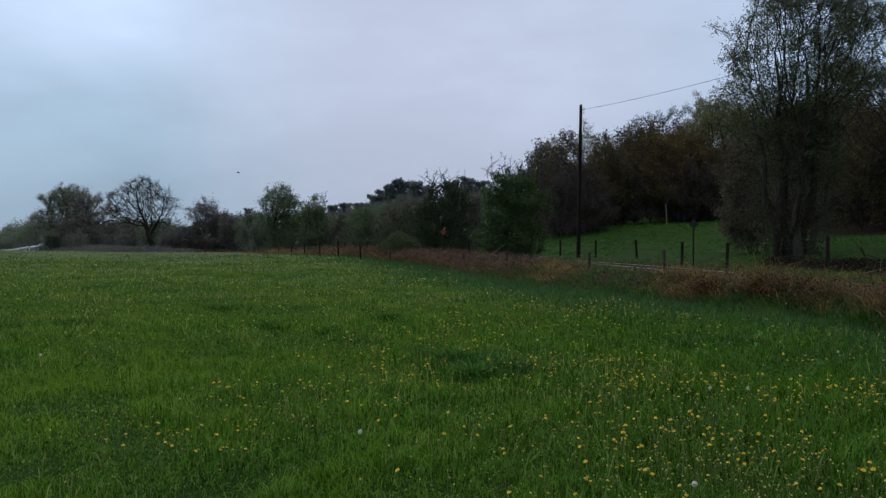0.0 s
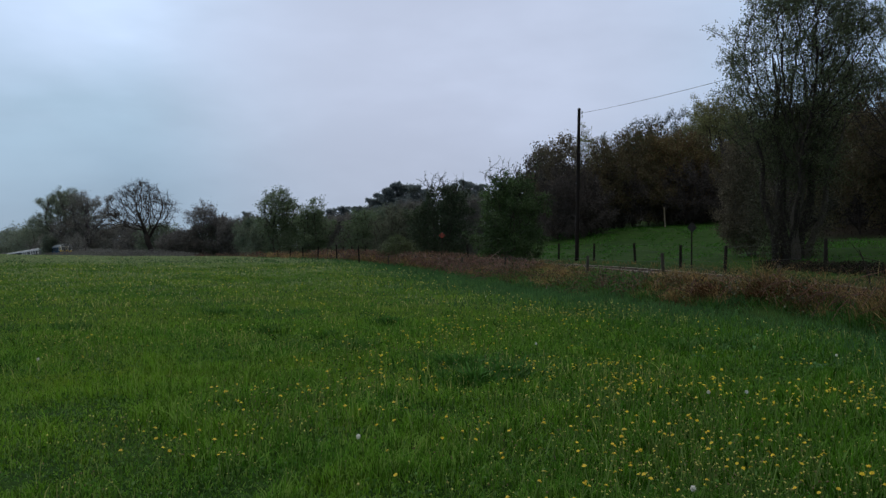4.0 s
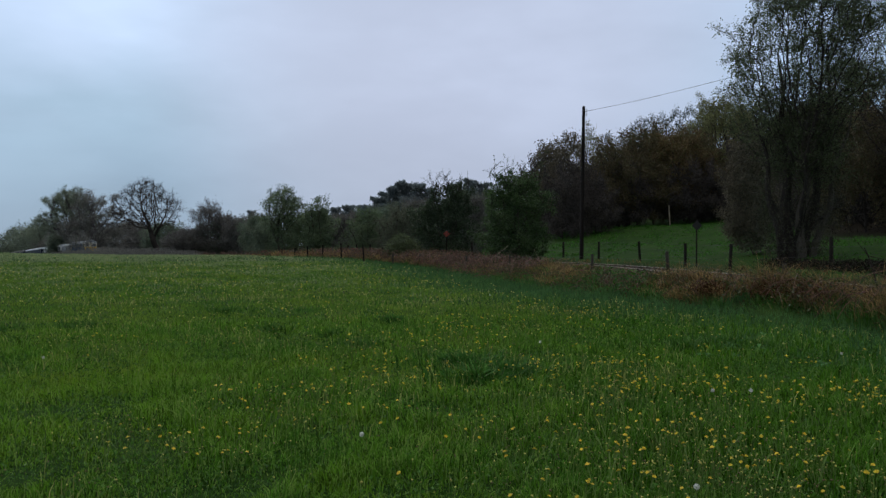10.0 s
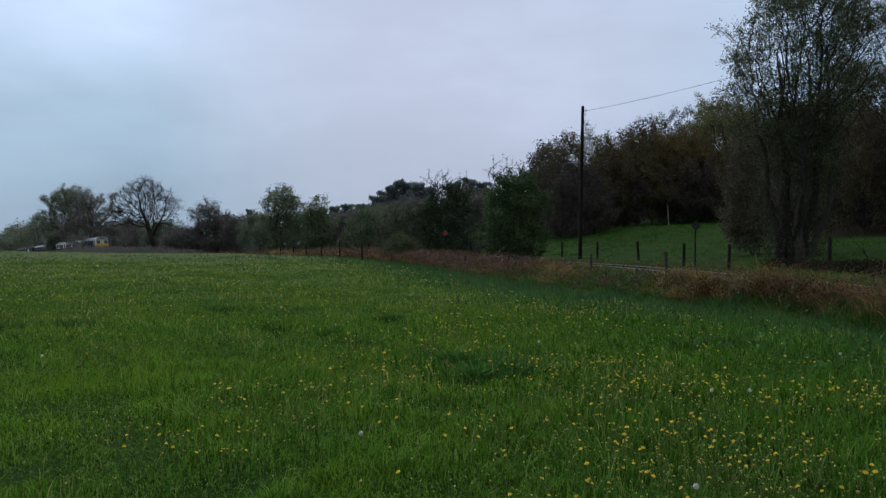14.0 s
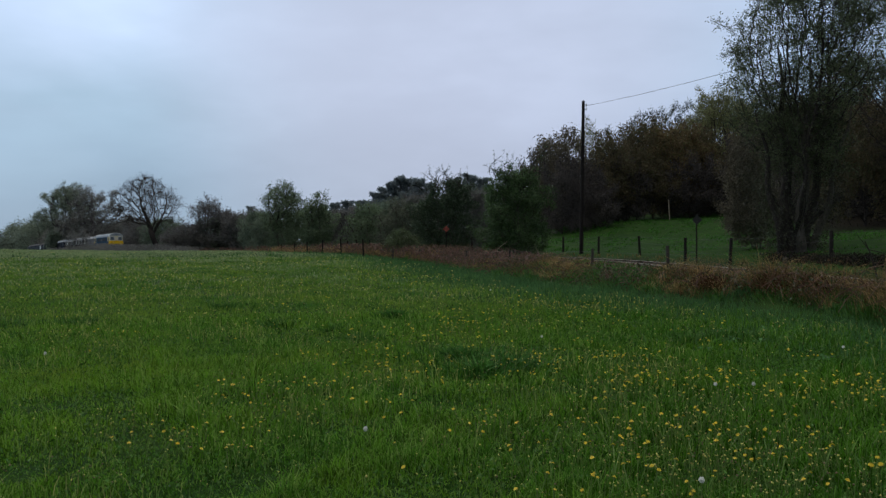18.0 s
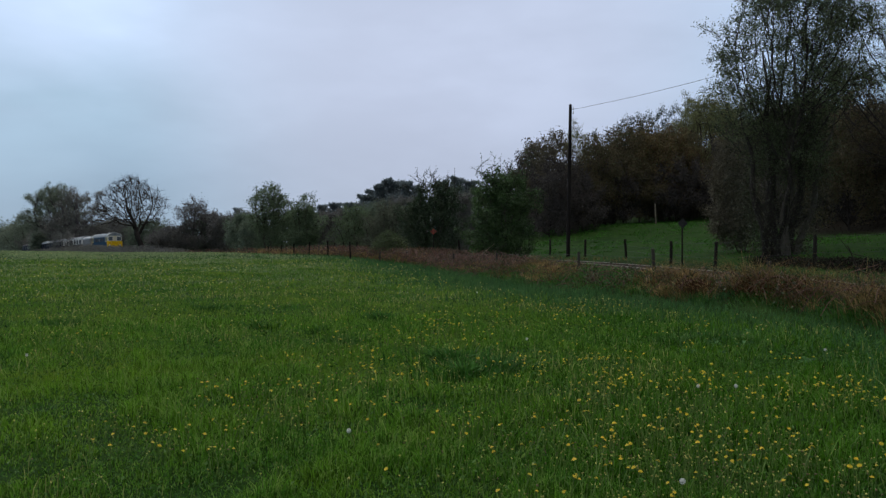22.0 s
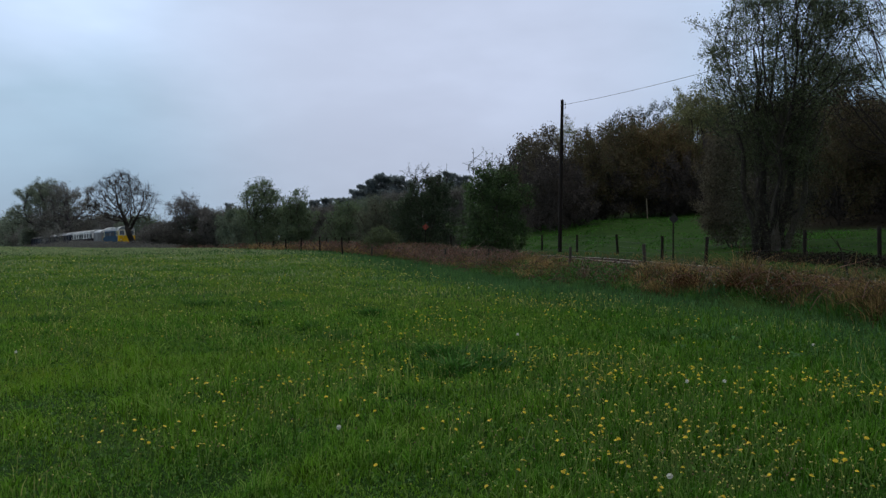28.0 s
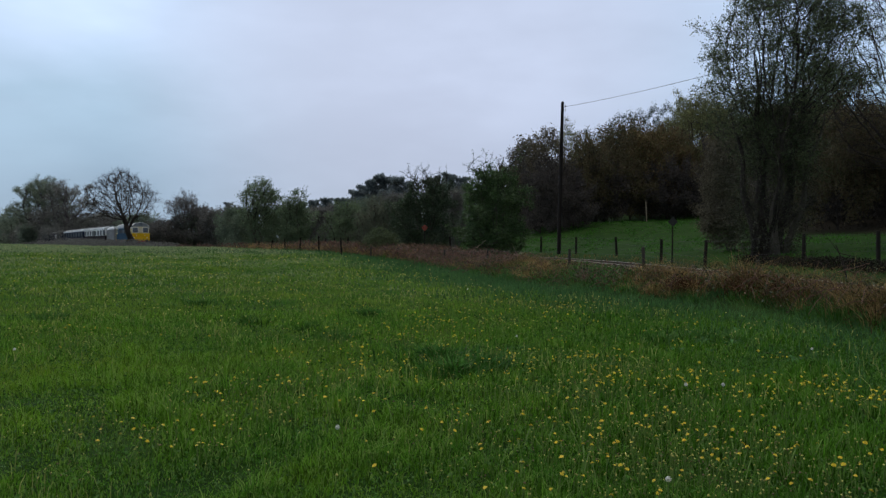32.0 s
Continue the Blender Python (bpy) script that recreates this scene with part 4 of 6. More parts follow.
def trees():
    A = at_px
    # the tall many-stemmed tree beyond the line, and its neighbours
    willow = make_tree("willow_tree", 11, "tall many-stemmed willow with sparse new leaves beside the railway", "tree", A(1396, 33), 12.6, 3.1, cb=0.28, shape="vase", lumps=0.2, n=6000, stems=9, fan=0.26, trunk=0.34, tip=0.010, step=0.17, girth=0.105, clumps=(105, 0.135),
              leaf_mat=M_LEAF, leaf_n=80000, leaf=0.039, sigma=0.10, bark=M_TWIG, jitter=0.2, shell=0.6, spray=(2, 0.4, 0.0065), extra=shoots(11.6, 3.3, 16, 1.5), low_n=21000, low_h=0.6, low_r=0.72, low_mat=M_DULL_SHADE_LEAF, shift=(0.62, 0), low_shift=(0.1, 0))
    for side, reach, up_ in ((1, 2.1, 1.4), (-1, 1.2, 1.7)):
        v, f = hose(np.array([(side * reach * (k / 8), -0.3, 0.5 + (up_ + 0.6) * (k / 8) ** 0.8 + 0.08 * math.sin(2.1 * k)) for k in range(9)]), np.linspace(0.10, 0.045, 9), 8)
        rpart("bough", v, f, M_TWIG, willow, "thick dark crooked low bough", smooth=True)
    for k, (dx, lean, top, r, m) in enumerate(((-0.55, -0.17, 6.4, 0.15, M_TWIG), (-0.2, -0.05, 9.2, 0.19, M_TWIG), (0.12, 0.06, 8.8, 0.17, M_BARK), (0.42, 0.15, 8.6, 0.18, M_TWIG), (0.75, 0.25, 6.6, 0.14, M_BARK))):
        v, f = hose(np.array([(dx + lean * z + 0.09 * math.sin(1.7 * z + k), -0.25 + 0.15 * math.sin(k * 2.4) + 0.07 * math.cos(2.1 * z + k), z - 0.2) for z in np.linspace(0, top, 18)]), r * (0.12 + 1.15 * np.linspace(1, 0, 18) ** 0.8), 9)
        rpart("bole", v, f, m, willow, "stout crooked dark bole", smooth=True)
    make_tree("sallow_bush", 14, "pale catkin-covered sallow bush behind the willow", "bush", A(1334, 38), 5.5, 1.25, cb=0.22, lumps=0.3, n=900, stems=5, fan=0.3, tip=0.008, step=0.18, leaf_n=15000, leaf=0.05, sigma=0.12, clumps=(34, 0.22), spray=(2, 0.35, 0.006), shift=(-0.45, 0), low_n=9500, low_h=0.8, low_cb=0.05, low_r=0.85, leaf_mat=M_BLOSSOM)
    make_tree("bare_tree", 15, "bare twiggy grey-brown tree behind the willow", "tree", A(1640, 46), 17.5, 4.9, cb=0.2, shape="column", lumps=0.3, n=3400, tip=0.011, step=0.3, girth=0.2, jitter=0.08, up=0.25, spray=(4, 0.8, 0.009))
    make_tree("alder_tree", 16, "brown-green alder in new leaf behind the willow", "tree", A(1500, 58), tall(1500, 58, 118), 3.4, cb=0.22, shape="column", lumps=0.2, n=1500, tip=0.014, step=0.34, girth=0.22, leaf_mat=M_BRONZE_DULL, leaf_n=32000, leaf=0.062, sigma=0.22, spray=(2, 0.6, 0.010), clumps=(60, 0.24))
    # hawthorns by the meadow's edge
    bush = make_tree("hawthorn_bush", 21, "round green hawthorn bush with long shoots on top", "bush", A(907, 44), 5.1, 1.95, cb=0.05, lumps=0.22, n=1500, stems=7, fan=0.28, tip=0.008, step=0.17, shape="column", leaf_mat=M_HAWTHORN, leaf_n=30000, leaf=0.05, sigma=0.10, spray=(2, 0.35, 0.007), low_n=9000, low_h=0.78, low_r=0.9, clumps=(70, 0.18))
    wands(bush, 921, 30, 5.1, 1.6, 1.8, 0.016, M_HAWTHORN)
    bush = make_tree("hawthorn_bush", 22, "dark green hawthorn bush with a sparse twiggy top", "bush", A(782, 58), tall(782, 58, 328), 2.25, cb=0.06, lumps=0.2, n=1400, stems=7, fan=0.3, tip=0.010, step=0.19, shape="column", leaf_mat=M_HAWTHORN_DARK, leaf_n=24000, leaf=0.06, sigma=0.12, spray=(2, 0.4, 0.009), low_n=9000, low_h=0.86, low_r=0.94, low_mat=M_HAWTHORN_DARK, clumps=(60, 0.18))
    wands(bush, 922, 44, tall(782, 58, 328), 1.9, 1.9, 0.02, M_HAWTHORN_DARK)
    make_tree("hawthorn_bush", 23, "low fresh green hawthorn bush by the fence", "bush", A(706, 52), 1.9, 1.3, cb=0.05, lumps=0.3, n=300, stems=6, fan=0.5, tip=0.008, step=0.12, leaf_mat=M_LEAF, leaf_n=6000, leaf=0.045, sigma=0.14, low_n=3500, low_h=0.9)
    # trees along the line, going away; most carry haze in their paler colours
    make_tree("hedgerow_tree", 31, "green hedgerow hawthorn tree with a round twiggy top", "tree", A(495, 92), tall(495, 92, 326), 2.2, cb=0.42, n=1000, stems=3, fan=0.10, tip=0.02, step=0.26, leaf_mat=M_HEDGE_HAZED, leaf_n=9500, leaf=0.085, sigma=0.2, low_n=4000, low_h=0.6, clumps=(46, 0.24), spray=(2, 0.5, 0.014))
    make_tree("hedgerow_tree", 32, "green bushy hedgerow tree with thin shoots", "tree", A(556, 88), tall(556, 88, 356), 2.2, cb=0.1, n=700, stems=4, fan=0.25, tip=0.018, step=0.24, leaf_mat=M_HEDGE_HAZED, leaf_n=9000, leaf=0.085, sigma=0.22, low_n=6000, low_h=0.85, clumps=(40, 0.24), extra=shoots(tall(556, 88, 356), 1.8, 10, 0.9))
    make_tree("hedgerow_tree", 33, "dull green rounded hedgerow bush", "bush", A(650, 84), tall(650, 84, 364), 2.3, cb=0.08, n=600, stems=5, fan=0.35, tip=0.018, step=0.24, leaf_mat=M_HEDGE_HAZED, leaf_n=8000, leaf=0.085, sigma=0.22, low_n=6000, low_h=0.85, clumps=(36, 0.26))
    make_tree("hedgerow_tree", 34, "dull green spreading hedgerow bush", "bush", A(706, 78), tall(706, 78, 358), 2.4, cb=0.08, n=600, stems=5, fan=0.35, tip=0.018, step=0.24, leaf_mat=M_HEDGE_DULL_HAZED, leaf_n=8000, leaf=0.085, sigma=0.22, low_n=6000, low_h=0.85, clumps=(36, 0.26))
    make_tree("ash_tree", 41, "bare leaning ash tree with a wide fan of twigs", "tree", A(285, 104), 11.0, 4.7, cb=0.42, shape="round", lumps=0.22, n=1500, lean=-0.5, trunk=0.36, tip=0.017, step=0.33, girth=0.38, twig_mat=M_TWIG, bark=M_TWIG, shift=(-2.5, 0), jitter=0.2, up=0.0, shell=0.5, spray=(6, 0.85, 0.012), extra=low_limbs)
    make_tree("oak_tree", 45, "tall oak with a wide flat-topped sparse olive crown", "tree", A(114, 205), tall(114, 205, 331), 7.6, cb=0.36, shape="dome", lumps=0.08, n=1000, lean=-0.05, trunk=0.34, tip=0.07, step=0.6, girth=0.8, leaf_mat=M_HAZIER_GREEN, leaf_n=30000, leaf=0.14, sigma=0.34, twig_mat=M_TWIG_HAZED, bark=M_TWIG_HAZED, spray=(2, 0.9, 0.04), jitter=0.3, up=0.0, shell=0.34, clumps=(64, 0.14))
    make_tree("oak_tree", 43, "broad brown-budding oak with a dense sloping crown", "tree", A(160, 198), tall(160, 198, 334), 8.6, cb=0.16, shape="dome", lumps=0.2, n=700, tip=0.06, step=0.6, girth=0.7, leaf_mat=M_HAZIER_BROWN, leaf_n=23000, leaf=0.14, sigma=0.36, twig_mat=M_TWIG_HAZED, bark=M_TWIG_HAZED, spray=(2, 0.9, 0.035), jitter=0.3, up=0.0, shell=0.4, clumps=(64, 0.15))
    make_tree("hedgerow_tree", 44, "twiggy hedgerow tree just coming into leaf", "tree", A(364, 128), tall(364, 128, 352), 3.1, cb=0.3, n=900, stems=3, fan=0.2, tip=0.026, step=0.32, leaf_mat=M_HAZED_BROWN, leaf_n=7000, leaf=0.10, sigma=0.3, spray=(3, 0.7, 0.022), low_n=7000, low_h=0.6, low_mat=M_HAZED_GREEN, twig_mat=M_TWIG_HAZED, clumps=(40, 0.22))
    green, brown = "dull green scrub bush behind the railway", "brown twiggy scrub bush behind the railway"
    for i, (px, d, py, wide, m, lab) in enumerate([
            (286, 134, 385, 36, M_HAZED_GREEN, green), (330, 126, 396, 40, M_HAZED_BROWN, brown), (392, 130, 374, 30, M_HAZED_BROWN, brown), (418, 124, 378, 34, M_HAZED_BROWN, brown), (450, 112, 372, 34, M_HAZED_GREEN, green),
            (470, 98, 380, 36, M_HAZED_GREEN, green), (527, 96, 372, 34, M_HEDGE_HAZED, "green scrub bush behind the railway"), (604, 95, 372, 34, M_HAZED_BROWN, brown), (680, 96, 360, 34, M_HAZED_GREEN, green),
            (742, 80, 366, 34, M_HAZED_GREEN, green), (730, 98, 345, 30, M_HAZED_BROWN, brown), (835, 70, 338, 24, M_HAZED_BROWN, brown), (848, 84, 342, 34, M_HAZED_GREEN, green), (818, 98, 322, 18, M_HAZED_GREEN, green),
            (225, 196, 385, 44, M_HAZIER_BROWN, "brown twiggy scrub under the oaks"), (140, 215, 396, 50, M_HAZIER_BROWN, "brown twiggy scrub under the oaks"),
            (68, 246, 386, 48, M_HAZIER_GREEN, "broad dull green thicket beyond the railway"), (28, 268, 394, 40, M_HAZIER_GREEN, "broad dull green thicket beyond the railway"), (100, 240, 396, 36, M_HAZIER_BROWN, "brown twiggy thicket beyond the railway"),
            (60, 262, 394, 40, M_HAZIER_GREEN, "broad dull green thicket beyond the railway"), (92, 195, 413, 11, M_HAZIER_GREEN, "dull green thicket in front of the railway"),
            (185, 214, 394, 44, M_HAZIER_BROWN, "brown twiggy scrub under the oaks"), (250, 170, 392, 40, M_HAZED_BROWN, "brown twiggy scrub under the oaks")]):
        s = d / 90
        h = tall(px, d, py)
        make_tree("scrub_bush", 60 + i, lab, "bush", A(px, d), h, wide / 1331 * d, cb=0.06, lumps=0.25, n=260, sides=3, stems=5, fan=0.45, tip=0.018 * s, step=h / 15, leaf_mat=m, leaf_n=6200, leaf=0.09 * s, sigma=0.28 * s, low_n=5600, low_h=0.88, twig_mat=M_TWIG_HAZED, group="scrub along the railway", clumps=(26, 0.24))
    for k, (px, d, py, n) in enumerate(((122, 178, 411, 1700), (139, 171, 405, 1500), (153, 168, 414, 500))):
        make_tree("scrub_bush", 98 + k, "bare brown twiggy bush in front of the railway", "bush", A(px, d), tall(px, d, py), 1.4, cb=0.06, lumps=0.25, n=190, sides=3, stems=5, fan=0.4, tip=0.024, step=0.3, leaf_mat=M_HAZIER_BROWN, leaf_n=n, leaf=0.11, sigma=0.35, twig_mat=M_TWIG_HAZED, bark=M_TWIG_HAZED, group="scrub along the railway")


def woods():
    """The wood on the hillside: a few kinds of tree, each built once and then repeated."""
    rng = random.Random(5)
    kinds = []
    for i, (name, lab, m, n, h, r, px, d, kw) in enumerate([
            ("woodland_tree", "bronze-budding broadleaf tree at the wood's edge", M_BRONZE, 15000, tall(1186, 97, 198), 4.7, 1186, 97, dict(cb=0.16, shape="dome", n=420, clumps=(46, 0.22))),
            ("woodland_tree", "brown twiggy broadleaf tree in the wood", M_BROWN, 10000, tall(1085, 92, 292), 4.0, 1085, 92, dict(cb=0.08, shape="dome", n=420, clumps=(40, 0.24))),
            ("woodland_tree", "pale olive oak coming into leaf in the wood", M_OLIVE, 11500, tall(1270, 103, 170), 5.0, 1270, 103, dict(cb=0.2, shape="round", n=620, clumps=(48, 0.19))),
            ("woodland_tree", "sparse thin-leaved tree with open branches in the wood", M_THIN, 8500, tall(980, 84, 254), 3.0, 980, 84, dict(cb=0.3, shape="round", n=800, clumps=(40, 0.2))),
            ("pine_tree", "dark green pine above the wood", M_PINE, 9000, tall(1152, 122, 208), 3.0, 1152, 122, dict(cb=0.3, shape="dome", n=420, clumps=(34, 0.22))),
            ("woodland_tree", "dull bronze-leaved oak with drooping boughs in the wood", M_BRONZE_DULL, 15000, tall(1104, 94, 264), 4.4, 1104, 94, dict(cb=0.14, shape="dome", n=420, clumps=(50, 0.2)))]):
        # trunks take the dark twig colour for the shade inside the wood
        kinds.append((make_tree(name, 200 + i, lab, "tree", at_px(px, d), h, r, lumps=0.16, tip=0.022, step=0.6, leaf_mat=m, leaf_n=n, leaf=0.118, sigma=0.34, spray=(1, 0.6, 0.016), sides=3, bark=M_TWIG, group="hillside wood", **kw), h, r))
    kinds.append((make_tree("woodland_tree", 206, "brown twiggy tree in the far tree line", "tree", at_px(440, 165), 9.0, 4.5, cb=0.1, shape="dome", lumps=0.2, n=200, tip=0.035, step=0.9, sides=3, leaf_mat=M_HAZED_BROWN, leaf_n=5200, leaf=0.15, sigma=0.4, group="far tree line", clumps=(26, 0.24)), 9.0, 4.5))
    kinds.append((make_tree("pine_tree", 207, "pine with a ragged top on the far rise, coloured pale for haze", "tree", at_px(706, 184), tall(706, 184, 312), 2.8, cb=0.15, shape="dome", lumps=0.3, n=200, tip=0.04, step=0.9, sides=3, leaf_mat=M_HAZED_PINE, leaf_n=5200, leaf=0.24, sigma=0.3, low_n=4200, low_h=0.93, low_r=0.8, low_cb=0.1, group="far tree line", clumps=(24, 0.26)), tall(706, 184, 312), 2.8))

    def put(k, px, d, py, wide):
        """A copy of a kind at px and depth d, its top at py and half its width as seen from the meadow."""
        ob, h, r = kinds[k]
        x, y = at_px(px, d)
        s = wide / 1331 * d / r
        copy_thing(ob, pose(x, y, gz(x, y) - 0.1, 0, 0, rng.uniform(0, 360)) @ Matrix.Diagonal((s, s, 0.96 * tall(px, d, py) / h, 1)))

    # the wood's edge above the pasture, from the railway up the slope
    for k, px, d, py, wide in [(3, 962, 80, 246, 30), (3, 1004, 86, 224, 40), (2, 1038, 94, 222, 36), (1, 950, 84, 272, 36), (1, 990, 76, 292, 40), (1, 1020, 80, 282, 40), (5, 1070, 88, 238, 50), (1, 1050, 78, 320, 40),
                               (5, 1122, 96, 222, 56), (1, 1090, 90, 276, 48), (0, 1178, 100, 212, 46), (0, 1204, 96, 200, 54), (5, 1150, 92, 286, 46), (1, 1215, 92, 280, 46), (5, 1240, 98, 236, 44), (2, 1246, 106, 170, 46), (2, 1296, 104, 164, 50),
                               (5, 1296, 96, 246, 46), (1, 1268, 92, 300, 44), (1, 1330, 92, 226, 50), (2, 1346, 106, 158, 50), (5, 1388, 94, 196, 54), (1, 1440, 90, 186, 56), (5, 1490, 84, 182, 58), (1, 1535, 84, 178, 60), (5, 1580, 82, 186, 60), (1, 1630, 80, 176, 60), (1, 1690, 80, 180, 60),
                               (1, 1390, 78, 262, 48), (1, 1432, 68, 250, 50), (1, 1480, 60, 244, 58), (5, 1525, 50, 190, 74), (5, 1610, 50, 192, 74), (1, 1560, 56, 250, 62), (1, 1615, 56, 240, 62), (1, 1680, 54, 240, 62),
                               (4, 1072, 112, 230, 18), (4, 1058, 116, 252, 18), (4, 1112, 122, 216, 20), (4, 1130, 120, 204, 22), (4, 1168, 118, 196, 22), (4, 1190, 124, 188, 22), (4, 1212, 126, 184, 22),
                               (1, 930, 96, 304, 34), (1, 900, 100, 330, 32), (6, 870, 110, 336, 30)]:
        put(k, px, d, py, wide)
    for i in range(10):
        put(rng.choice((1, 5, 2, 0)), 1220 + 440 * (i + rng.random()) / 10, rng.uniform(112, 130), rng.uniform(174, 194), 54)
    # far tree line, with pines on the rise; haze is painted into the colours
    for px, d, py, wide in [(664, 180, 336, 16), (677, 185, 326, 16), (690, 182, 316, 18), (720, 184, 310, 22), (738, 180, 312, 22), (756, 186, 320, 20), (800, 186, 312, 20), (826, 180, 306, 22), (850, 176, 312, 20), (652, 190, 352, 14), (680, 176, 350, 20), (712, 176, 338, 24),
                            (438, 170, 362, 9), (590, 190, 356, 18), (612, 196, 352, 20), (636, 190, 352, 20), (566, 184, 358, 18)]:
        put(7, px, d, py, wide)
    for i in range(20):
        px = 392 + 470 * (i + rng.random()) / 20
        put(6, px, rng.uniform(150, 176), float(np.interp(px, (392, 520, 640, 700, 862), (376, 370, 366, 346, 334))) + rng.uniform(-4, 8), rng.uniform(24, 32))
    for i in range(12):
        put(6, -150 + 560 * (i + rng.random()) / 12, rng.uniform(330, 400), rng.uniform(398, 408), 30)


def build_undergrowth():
    """Near-black brush that stands in for the shade under the eaves of the wood."""
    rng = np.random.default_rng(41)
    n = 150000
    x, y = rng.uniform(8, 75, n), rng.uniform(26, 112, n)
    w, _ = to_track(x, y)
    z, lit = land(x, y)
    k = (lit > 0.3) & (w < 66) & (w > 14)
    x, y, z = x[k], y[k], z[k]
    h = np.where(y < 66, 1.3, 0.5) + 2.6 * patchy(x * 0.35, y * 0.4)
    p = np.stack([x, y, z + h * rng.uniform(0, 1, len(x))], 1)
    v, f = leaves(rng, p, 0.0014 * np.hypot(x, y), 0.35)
    tagged(rpart("woodland_undergrowth", v, f, M_SHADE_BRUSH), "near-black brush standing in for the shade under the wood", "undergrowth", kind="stuff")


trees()
woods()
build_undergrowth()


# ---- the bramble bank between meadow and line ----
def build_bank():
    rng = np.random.default_rng(17)

    def across(s, lo, hi, u):
        """Places between the track's edge and the foot of the bank."""
        y = np.interp(s, TRACK_LEN, TRACK[:, 1])
        return -(lo + (toe(y) + hi - lo) * u)

    # tussocks: blades that spring from one foot and arch outwards
    m = 2700
    s = S_END + rng.uniform(0, 1, m) ** 0.66 * 150 - 15
    u = rng.beta(1.5, 1.5, m)
    x, y = beside(s, across(s, 2.0, 0.1, u))
    # gaps where the turf comes through
    k = (patchy(x * 0.9 + 2, y * 0.8) * patchy(x * 1.7, y * 1.5 + 1) > rng.uniform(-0.1, 0.32, m)) | (y > 46)
    k &= (y > 30) | (patchy(x * 3.3 + 5, y * 2.4) * patchy(x * 1.1 + 2, y * 1.3) > rng.uniform(-0.06, 0.36, m))
    x, y, u = x[k], y[k], u[k]
    m = len(x)
    size = rng.uniform(0.35, 1.35, m) * np.interp(y, (12, 18, 22, 27, 42, 55, 75, 86, 95), (1.15, 1.05, 0.88, 0.6, 0.9, 1.7, 1.6, 0.9, 0.4)) * np.where((y > 22) & (y < 50), 0.45 + 0.55 * smooth(0.2, 0.7, u), 1.0) * np.where(y < 21, 1.4 - 0.65 * u, 1.1 - 0.35 * u)
    size *= np.where(y < 42, np.interp(784 + 1331 * x / np.maximum(y, 1), (850, 930, 955, 1040, 1062, 1128, 1150, 1215, 1250, 1330, 1350, 1600), (1.0, 1.15, 1.4, 1.3, 0.3, 0.3, 1.0, 1.2, 0.7, 0.8, 1.2, 1.0)), 1.0)
    per = 60
    x, y, size = np.repeat(x, per), np.repeat(y, per), np.repeat(size, per)
    a, r = rng.uniform(0, 2 * np.pi, m * per), np.abs(rng.normal(0, 0.17, m * per)) * size
    x, y = x + np.cos(a) * r, y + np.sin(a) * r
    h = size * rng.uniform(0.16, 0.56, m * per)
    v, f = blades(rng, x, y, h, 0.0045 + 0.00034 * np.hypot(x, y), 1.35, 2, a + rng.normal(0, 0.7, m * per))
    tagged(rpart("dead_grass", v, f, M_STRAW), "straw-coloured dead grass tussocks on the railway bank", "dead grass", kind="stuff")
    m = 820
    s = S_END + np.where(np.arange(m) < 480, rng.uniform(30, 135, m), rng.uniform(98, 142, m))
    x, y = beside(s, across(s, 2.2, 0.3, rng.beta(1.8, 1.2, m)))
    x, y, size = np.repeat(x, 40), np.repeat(y, 40), np.repeat(rng.uniform(0.4, 1.0, m), 40)
    a, r = rng.uniform(0, 2 * np.pi, m * 40), np.abs(rng.normal(0, 0.2, m * 40)) * size
    v, f = blades(rng, x + np.cos(a) * r, y + np.sin(a) * r, size * rng.uniform(0.14, 0.40, m * 40), 0.006 + 0.0006 * np.hypot(x, y), 0.9, 2, a + rng.normal(0, 0.5, m * 40))
    tagged(rpart("bank_tussocks", v, f, M_HERB), "green grass tussocks among the dead grass of the bank", "grass", kind="stuff")
    # paler, taller tufts here and there
    m = 520
    s = S_END + rng.uniform(0, 1, m) ** 0.8 * 120 + 12
    u = rng.beta(1.8, 1.5, m)
    x, y = beside(s, across(s, 2.0, 0.1, u))
    k = patchy(x * 0.55 + 1, y * 0.5) > rng.uniform(0.2, 0.8, m)
    x, y, u = x[k], y[k], u[k]
    m = len(x)
    size = rng.uniform(0.5, 1.1, m) * np.interp(y, (12, 18, 22, 27, 42, 55, 75, 90), (1.35, 1.2, 0.95, 0.65, 0.95, 2.1, 2.3, 0.5)) * (1.05 - 0.3 * u)
    size *= np.where(y < 42, np.interp(784 + 1331 * x / np.maximum(y, 1), (900, 935, 955, 1040, 1062, 1128, 1150), (1.0, 1.3, 1.7, 1.6, 0.35, 0.35, 1.0)) * (0.45 + 0.55 * smooth(0.4, 0.75, u) * (y > 26) + 0.55 * (y <= 26)), 1.0)
    x, y, size = np.repeat(x, 55), np.repeat(y, 55), np.repeat(size, 55)
    a, r = rng.uniform(0, 2 * np.pi, m * 55), np.abs(rng.normal(0, 0.15, m * 55)) * size
    v, f = blades(rng, x + np.cos(a) * r, y + np.sin(a) * r, size * rng.uniform(0.2, 0.6, m * 55), 0.006 + 0.0005 * np.hypot(x, y), 1.1, 2, a + rng.normal(0, 0.4, m * 55))
    tagged(rpart("pale_tussocks", v, f, M_STRAW_PALE), "pale bleached grass tufts along the railway bank", "dead grass", kind="stuff")
    # rust-brown dead bracken lying at the foot of the bank
    m = 110
    s = S_END + rng.uniform(66, 132, m)
    x, y = beside(s, across(s, 2.0, 0.1, rng.beta(4, 1.6, m)))
    x, y = np.repeat(x, 110), np.repeat(y, 110)
